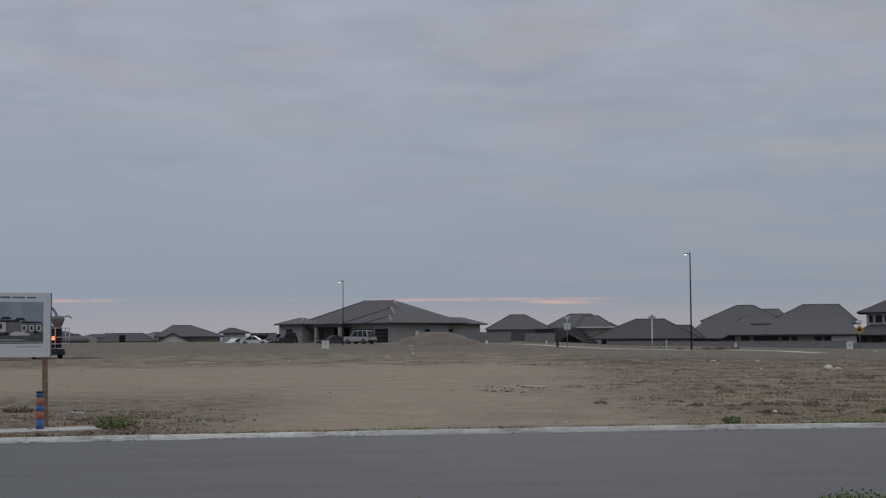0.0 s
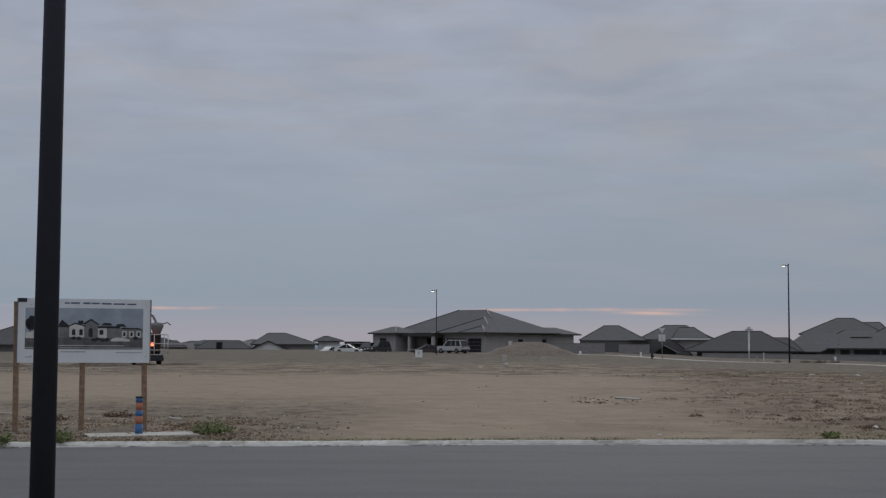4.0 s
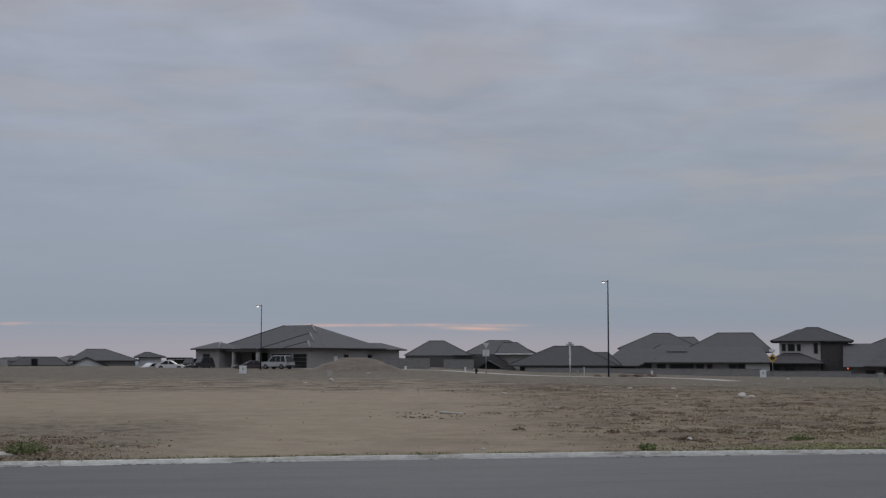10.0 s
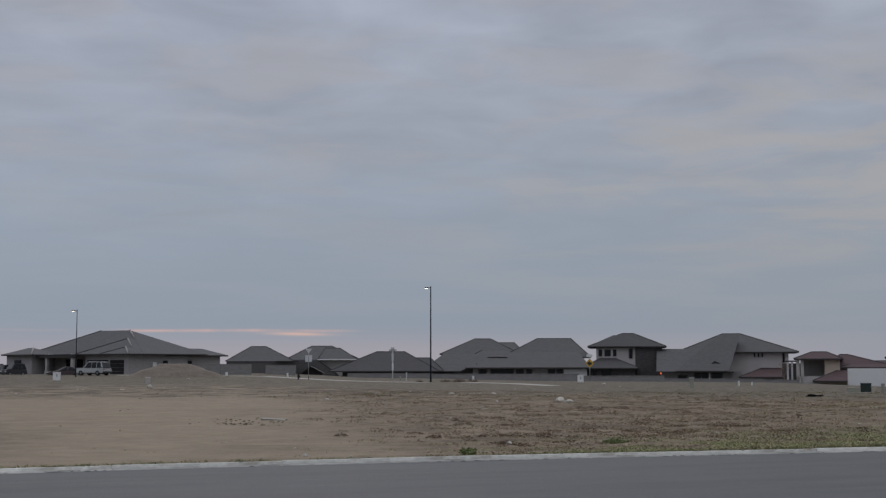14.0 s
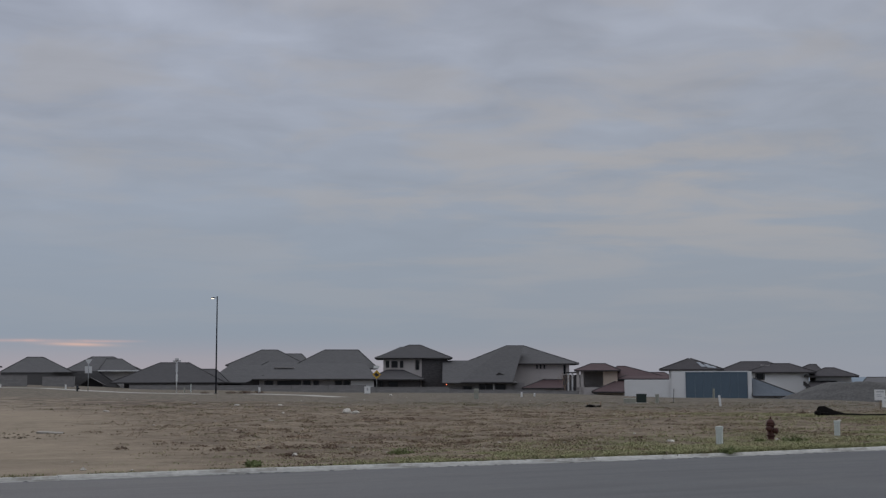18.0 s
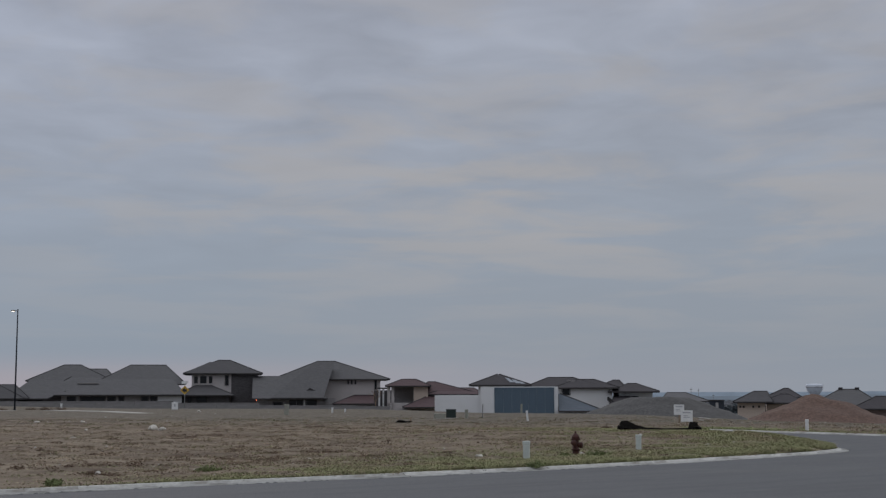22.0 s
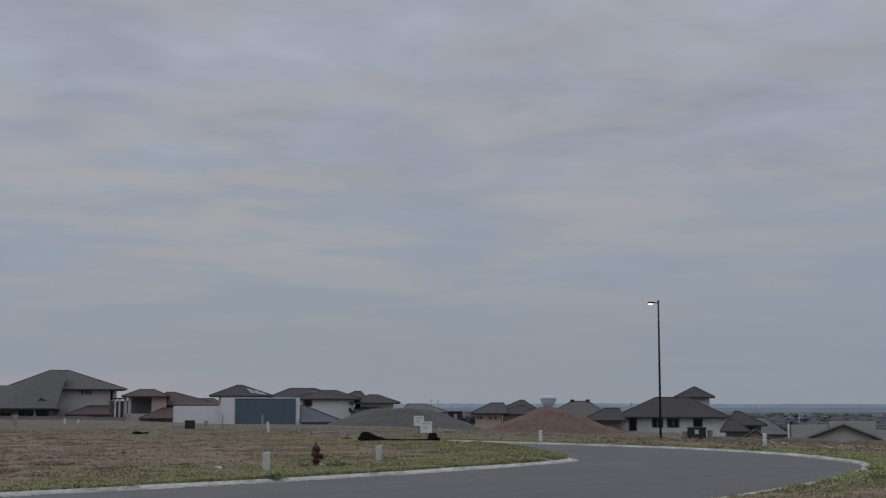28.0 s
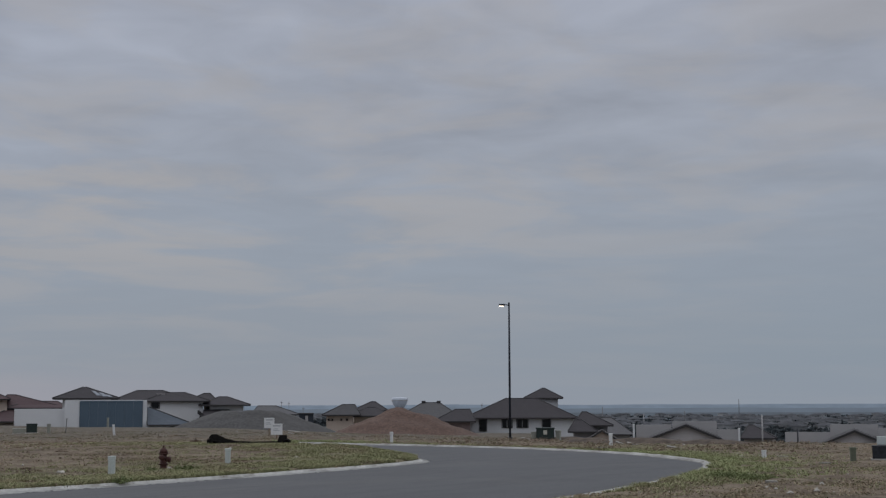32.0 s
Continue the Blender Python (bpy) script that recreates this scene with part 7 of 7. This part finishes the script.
def weed_mats(n, label, mat, seed, lo, hi, per=9, leaf=0.045, wide=(0.10, 0.32), tall=(0.02, 0.07), where=None):
    where = where or (lambda x, y, g: np.maximum(right_side(x, y, g), left_strip(x, y, g)))
    x, y, z, gap = scatter(n, -25, 66, 22, 90, lambda x, y, g: where(x, y, g) * smooth(lo, hi, patchy(x, y, 0.33, seed)))
    mats("dead_weeds", label, mat, x, y, z, np.random.uniform(*wide, len(x)), np.random.uniform(*tall, len(x)), per, leaf)


RUSSET = material("russet_dead_weed", (0.330, 0.255, 0.190), 0.95, scale=1.5, grain=0.25, island=0.45, bump=0, spec=0.05, stain=(0.225, 0.165, 0.125), stain_scale=0.5, stain_amount=0.5)
STRAW = material("pale_straw_weed", (0.430, 0.355, 0.250), 0.95, scale=1.5, grain=0.25, island=0.5, bump=0, spec=0.05, stain=(0.24, 0.19, 0.14), stain_scale=0.6, stain_amount=0.5)
OLIVE_WEED = material("olive_weed", (0.250, 0.235, 0.140), 0.95, scale=1.5, grain=0.25, island=0.5, bump=0, spec=0.05, stain=(0.17, 0.165, 0.095), stain_scale=0.6, stain_amount=0.5)
inner_lot = lambda x, y, g: np.maximum(right_side(x, y, g), left_strip(x, y, g)) * (y > x * 0.12 + 19) * smooth(47, 44, np.degrees(np.arctan2(x, y)))
outer_lot = lambda x, y, g: right_side(x, y, g) * smooth(44, 48, np.degrees(np.arctan2(x, y)))
weed_mats(46000, "russet mats of dead weeds over the lot", RUSSET, 21.0, -0.25, 0.25, where=inner_lot)
weed_mats(30000, "straw mats of dry grass beyond the bend", STRAW, 29.0, -0.3, 0.2, leaf=0.04, tall=(0.015, 0.05), where=outer_lot)
weed_mats(56000, "straw mats of dry grass over the lot", STRAW, 27.0, -0.1, 0.35, leaf=0.04, tall=(0.015, 0.05))
weed_mats(40000, "dull olive mats of low weeds over the lot", OLIVE_WEED, 33.0, 0.0, 0.4, leaf=0.035, tall=(0.015, 0.05))
brush = lambda x, y, g: smooth(42, 50, np.degrees(np.arctan2(x, y))) * smooth(64, 60, np.degrees(np.arctan2(x, y))) * smooth(46, 54, np.hypot(x, y)) * smooth(80, 70, np.hypot(x, y))
weed_mats(26000, "dark dead brush along the edge of the slope", RUSSET, 41.0, -0.2, 0.3, per=12, leaf=0.07, wide=(0.15, 0.4), tall=(0.05, 0.24), where=brush)
weed_mats(26000, "olive growth along the edge of the slope", OLIVE_WEED, 43.0, -0.1, 0.3, per=10, leaf=0.05, tall=(0.03, 0.1), where=brush)
DARK_WEED = material("dark_russet_weed", (0.190, 0.132, 0.098), 0.95, scale=1.5, grain=0.25, island=0.45, bump=0, spec=0.05)
belt = lambda x, y, g: smooth(1, 8, x - 0.05 * y) * smooth(1.5, 3.5, g) * smooth(24, 12, g) * smooth(33, 19, np.degrees(np.arctan2(x, y)))
weed_mats(5200, "dark russet cushions of dead weeds on the lot", DARK_WEED, 51.0, 0.0, 0.3, per=110, leaf=0.03, wide=(0.12, 0.5), tall=(0.03, 0.11), where=belt)
weed_mats(4200, "pale straw cushions of dead weeds on the lot", STRAW, 57.0, 0.05, 0.35, per=80, leaf=0.03, wide=(0.12, 0.45), tall=(0.03, 0.09), where=belt)
far_rough = lambda x, y, g: 0.8 * smooth(2, 12, x) * smooth(60, 78, np.hypot(x, y)) * smooth(46, 36, np.degrees(np.arctan2(x, y)))
weed_mats(26000, "dark low growth on the far part of the lot", OLIVE_WEED, 47.0, 0.0, 0.3, per=12, leaf=0.06, wide=(0.2, 0.6), tall=(0.02, 0.07), where=far_rough)
x, y, z = along_kerb(95000, 7, 33, 2.5, LINE_IN)
blades("green_grass", "green and straw grass behind the kerb", GREEN, x, y, z, np.random.uniform(0.035, 0.065, len(x)) + 0.035 * smooth(8, 16, x), 0.014, 6, np.full(len(x), 0.10), "grass")
x, y, z = along_kerb(1200, -14, 7, 0.35, LINE_IN)
blades("green_grass", "sparse green grass behind the kerb", GREEN, x, y, z, np.random.uniform(0.025, 0.055, len(x)), 0.014, 6, np.full(len(x), 0.10), "grass")
x, y, z = along_kerb(7000, 22, 38, 0.35, LINE_OUT)
blades("green_grass", "green grass leaning over the outer kerb", GREEN, x, y, z + 0.02, np.random.uniform(0.04, 0.11, len(x)), 0.014, 7, np.full(len(x), 0.16), "grass")
x, y, z = along_kerb(24000, 25, 40, 1.5, LINE_OUT)
blades("green_grass", "lush green grass at the end of the bend", LUSH, x, y, z, np.random.uniform(0.04, 0.13, len(x)), 0.016, 6, np.full(len(x), 0.14), "grass")
x, y, z = along_kerb(16000, 14, 42, 1.0, LINE_OUT)
blades("green_grass", "green grass round the outer bend", GREEN, x, y, z, np.random.uniform(0.03, 0.10, len(x)), 0.015, 6, np.full(len(x), 0.12), "grass")

# single weeds and bushes
BUSHES = "green weeds along the kerb"


def weed_bush(x, y, w, h, n, mat, label, group=BUSHES):
    """A weed with many thin stems and narrow leaves."""
    bm = bmesh.new()
    for i in range(n):
        a, r = rng.uniform(0, math.tau), w * 0.5 * math.sqrt(rng.random())
        foot = Vector((math.cos(a) * r * 0.5, math.sin(a) * r * 0.5, -0.04))
        tip = Vector((math.cos(a) * r * 1.1, math.sin(a) * r * 1.1, h * rng.uniform(0.25, 1.0) * (1 - 0.6 * (2 * r / w) ** 2)))
        side = Vector((-math.sin(a), math.cos(a), 0)) * 0.006
        bm.faces.new([bm.verts.new(q) for q in (foot - side, foot + side, tip)])
        for k in range(5):
            p = foot.lerp(tip, rng.uniform(0.3, 1.0))
            d = Vector((rng.uniform(-1, 1), rng.uniform(-1, 1), rng.uniform(-0.2, 0.8))).normalized() * rng.uniform(0.03, 0.07)
            s = d.cross(Vector((rng.uniform(-1, 1), rng.uniform(-1, 1), 0.3))).normalized() * 0.014
            bm.faces.new([bm.verts.new(q) for q in (p, p + d * 0.5 + s, p + d, p + d * 0.5 - s)])
    ob = new("weed")
    ob.location = (x, y, ground_z(x, y))
    tagged(ob, label, "weed", group)
    part("foliage", bm, mat, ob)


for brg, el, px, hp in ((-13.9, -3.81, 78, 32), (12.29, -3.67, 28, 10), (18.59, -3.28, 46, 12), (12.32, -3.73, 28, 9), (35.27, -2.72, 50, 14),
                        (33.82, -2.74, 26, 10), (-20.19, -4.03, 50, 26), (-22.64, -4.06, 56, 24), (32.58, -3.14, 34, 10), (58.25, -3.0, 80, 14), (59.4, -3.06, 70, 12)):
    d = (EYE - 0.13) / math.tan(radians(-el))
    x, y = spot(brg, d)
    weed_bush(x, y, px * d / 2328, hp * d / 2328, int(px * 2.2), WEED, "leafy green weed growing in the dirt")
x, y = spot(-1.08, 13.2)
weed_bush(x, y, 0.03, 0.26, 4, BROWN, "single dry stalk by the near kerb")
x, y = spot(17.34, 13.4)
weed_bush(x, y, 0.8, 0.17, 130, WEED, "patch of green weeds at the near kerb")

for brg, d, w, h, n in ((11.3, 141, 1.3, 0.35, 60), (11.9, 139, 1.7, 0.5, 80), (12.5, 140, 1.4, 0.4, 60), (35.6, 60, 0.5, 0.22, 60), (10.2, 138, 0.9, 0.3, 40), (-17.8, 31, 0.8, 0.16, 90), (-20.6, 30, 1.0, 0.18, 90)):
    x, y = spot(brg, d)
    weed_bush(x, y, w, h, n * 3 if d > 100 else n, DARK_WEED, "low dead bush on the lot", "dead bushes")
heap = thing("brush_heap", 26.9, 74.0, "small black heap of cut brush on the lot", "brush heap")
part("brush", lump(0.4, 0.25, 0.16, 4.0, 3, 0.7), BLACK_SHEET, heap)
for x, lean in ((0.3, 0.35), (0.42, -0.2), (-0.25, -0.5)):
    part("twig", tubes([(x, 0, -0.02), (x + lean * 0.3, 0, 0.3)], 0.018, 5), WOOD, heap)

# weeds rooted in the gutter joint
pts = [p for p in LINE_IN if -5 < p.x < 29]
gx, gy = [], []
for i in range(95):
    k = rng.randrange(len(pts) - 1)
    d = (pts[k + 1] - pts[k]).normalized()
    for j in range(rng.randrange(4, 16) if pts[k].x > 5 else rng.randrange(1, 5)):
        p = pts[k].lerp(pts[k + 1], rng.random()) + Vector((d.y, -d.x, 0)) * (0.12 + 0.06 * rng.random())
        gx.append(p.x), gy.append(p.y)
gx, gy = np.array(gx), np.array(gy)
blades("gutter_weeds", "small weeds rooted along the gutter joint", GREEN, gx, gy, np.full(len(gx), 0.01), np.random.uniform(0.015, 0.05, len(gx)), 0.016, 6, np.full(len(gx), 0.05), "weeds")


def along_line(n, x0, x1, off0, off1, line):
    """Places beside a kerb line, off0 to off1 metres towards the road."""
    pts = [p for p in line if x0 < p.x < x1]
    out = []
    for _ in range(n):
        k = rng.randrange(len(pts) - 1)
        d = (pts[k + 1] - pts[k]).normalized()
        p = pts[k].lerp(pts[k + 1], rng.random()) + Vector((d.y, -d.x, 0)) * rng.uniform(off0, off1)
        if noise.noise((p.x * 0.9, p.y * 0.9, 3.0)) > -0.05:
            out.append((p.x, p.y))
    return np.array(out).T


CRUMB = material("broken_asphalt_edge", (0.128, 0.128, 0.130), 0.9, scale=12, grain=0.2, island=0.3, bump=0.1, spec=0.1)
x, y = along_line(420, -14, 30, 0.28, 0.42, LINE_IN)
bm = bmesh.new()
for a, b in zip(x, y):
    r = rng.uniform(0.03, 0.11)
    ring = [bm.verts.new((a + math.cos(k) * r * rng.uniform(0.7, 1.6), b + math.sin(k) * r * rng.uniform(0.4, 0.8), 0.03)) for k in (0.0, 1.05, 2.1, 3.15, 4.2, 5.25)]
    tip = bm.verts.new((a, b, 0.044 + rng.uniform(0.0, 0.01)))
    for k in range(6):
        bm.faces.new((ring[k], ring[(k + 1) % 6], tip))
tagged(part("asphalt_crumbs", bm, CRUMB), "ragged broken asphalt edge along the gutter", "asphalt", kind="stuff")
x, y = along_line(1500, -14, 31, -0.14, -0.02, LINE_IN)
mats("dead_weeds", "dry growth creeping over the kerb's back", OLIVE_WEED, x, y, np.full(len(x), 0.09), np.random.uniform(0.05, 0.14, len(x)), np.random.uniform(0.01, 0.035, len(x)), 9, 0.03)


def bare_tree(bearing, dist, height, label):
    """A small leafless tree with forking twigs."""
    ob = thing("bare_tree", bearing, dist, label, "tree")
    trunk, twigs = bmesh.new(), bmesh.new()
    tube(trunk, [(0, 0, -0.2), (0.03, 0, height * 0.2), (0.0, 0.02, height * 0.35)], [0.06, 0.05, 0.04], 7)

    def fork(p, d, ln, r, deep):
        q = p + d * ln
        tube(twigs, [p, p.lerp(q, 0.5) + Vector((rng.uniform(-1, 1), rng.uniform(-1, 1), 0)) * ln * 0.06, q], [r, r * 0.8, r * 0.55], 5, cap=False)
        if deep:
            for _ in range(3):
                e = (d + Vector((rng.uniform(-1, 1), rng.uniform(-1, 1), rng.uniform(-0.2, 0.7))) * 0.7).normalized()
                fork(q, e, ln * rng.uniform(0.55, 0.75), r * 0.6, deep - 1)

    for _ in range(4):
        fork(Vector((0, 0, height * rng.uniform(0.25, 0.35))), Vector((rng.uniform(-0.7, 0.7), rng.uniform(-0.7, 0.7), 1)).normalized(), height * 0.28, 0.03, 3)
    part("trunk", trunk, WOOD, ob)
    part("twigs", twigs, WOOD, ob)


bare_tree(25.67, 186.0, 3.0, "small leafless tree before the beige house")

# a low scatter of broken clods and board scraps on the pad
bx, by = spot(3.08, 39.9)
bm = bmesh.new()
for i in range(70):
    r = rng.uniform(0.03, 0.075)
    o = Vector((bx + rng.gauss(0, 0.8), by + rng.gauss(0, 1.2), 0))
    o.z = ground_z(o.x, o.y) + r * 0.15
    vs = [bm.verts.new(o + Vector((math.cos(k * 1.05) * r * rng.uniform(0.7, 1.3), math.sin(k * 1.05) * r * rng.uniform(0.7, 1.3), -r * 0.3))) for k in range(6)]
    tip = bm.verts.new(o + Vector((rng.uniform(-0.5, 0.5) * r, rng.uniform(-0.5, 0.5) * r, r * rng.uniform(0.12, 0.35))))
    for k in range(6):
        bm.faces.new((vs[k], vs[(k + 1) % 6], tip))
CLOD_DARK = material("dark_damp_clods", (0.125, 0.097, 0.072), 0.95, scale=12, grain=0.25, island=0.4, bump=0.2, spec=0.1)
tagged(part("broken_clods", bm, CLOD_DARK), "dark broken clods scattered on the bare pad", "clods", kind="stuff")

# many small pale stones
x, y, z, gap = scatter(5200, -25, 66, 24, 120, lambda x, y, g: 0.04 + 0.5 * np.maximum(right_side(x, y, g), smooth(60, 85, np.hypot(x, y))))
n = len(x)
r = np.random.uniform(0.012, 0.03, n) * (1 + 2.8 * (np.random.random(n) ** 8))
octa = np.array([(1, 0, 0), (0, 1, 0), (-1, 0, 0), (0, -1, 0), (0, 0, 0.45), (0, 0, -0.5)], float)
v = octa[None] * r[:, None, None] * np.random.uniform(0.6, 1.3, (n, 6, 1)) * np.random.uniform(0.7, 1.4, (n, 1, 3)) + np.stack([x, y, z + 0.008], -1)[:, None]
faces = np.arange(n)[:, None, None] * 6 + np.array([(0, 1, 4), (1, 2, 4), (2, 3, 4), (3, 0, 4), (1, 0, 5), (2, 1, 5), (3, 2, 5), (0, 3, 5)])[None]
me = bpy.data.meshes.new("pebbles")
me.from_pydata(v.reshape(-1, 3).tolist(), [], faces.reshape(-1, 3).tolist())
me.materials.append(STONE)
tagged(new("pebbles", me), "small pale stones strewn over the lot", "stones", kind="stuff")

# clods and small stones, joined
CLOD = material("dirt_clods", (0.150, 0.115, 0.082), 0.95, scale=12, grain=0.2, island=0.5, bump=0.2, spec=0.1)
x, y, z, gap = scatter(16000, -25, 66, 22, 110, lambda x, y, g: 0.015 + 0.97 * smooth(52, 46, np.degrees(np.arctan2(x, y))) * np.maximum(right_side(x, y, g), np.maximum(left_strip(x, y, g), 0.45 * smooth(60, 85, np.hypot(x, y)))))
n = len(x)
r = np.random.uniform(0.012, 0.035, n) * (1 + 2.0 * (np.random.random(n) ** 8))
octa = np.array([(1, 0, 0), (0, 1, 0), (-1, 0, 0), (0, -1, 0), (0, 0, 0.45), (0, 0, -0.5)], float)
v = octa[None] * r[:, None, None] * np.random.uniform(0.6, 1.3, (n, 6, 1)) * np.random.uniform(0.7, 1.3, (n, 1, 3)) + np.stack([x, y, z + 0.006], -1)[:, None]
faces = np.arange(n)[:, None, None] * 6 + np.array([(0, 1, 4), (1, 2, 4), (2, 3, 4), (3, 0, 4), (1, 0, 5), (2, 1, 5), (3, 2, 5), (0, 3, 5)])[None]
me = bpy.data.meshes.new("clods")
me.from_pydata(v.reshape(-1, 3).tolist(), [], faces.reshape(-1, 3).tolist())
me.materials.append(CLOD)
tagged(new("clods", me), "small dirt clods and stones over the lot", "clods", kind="stuff")
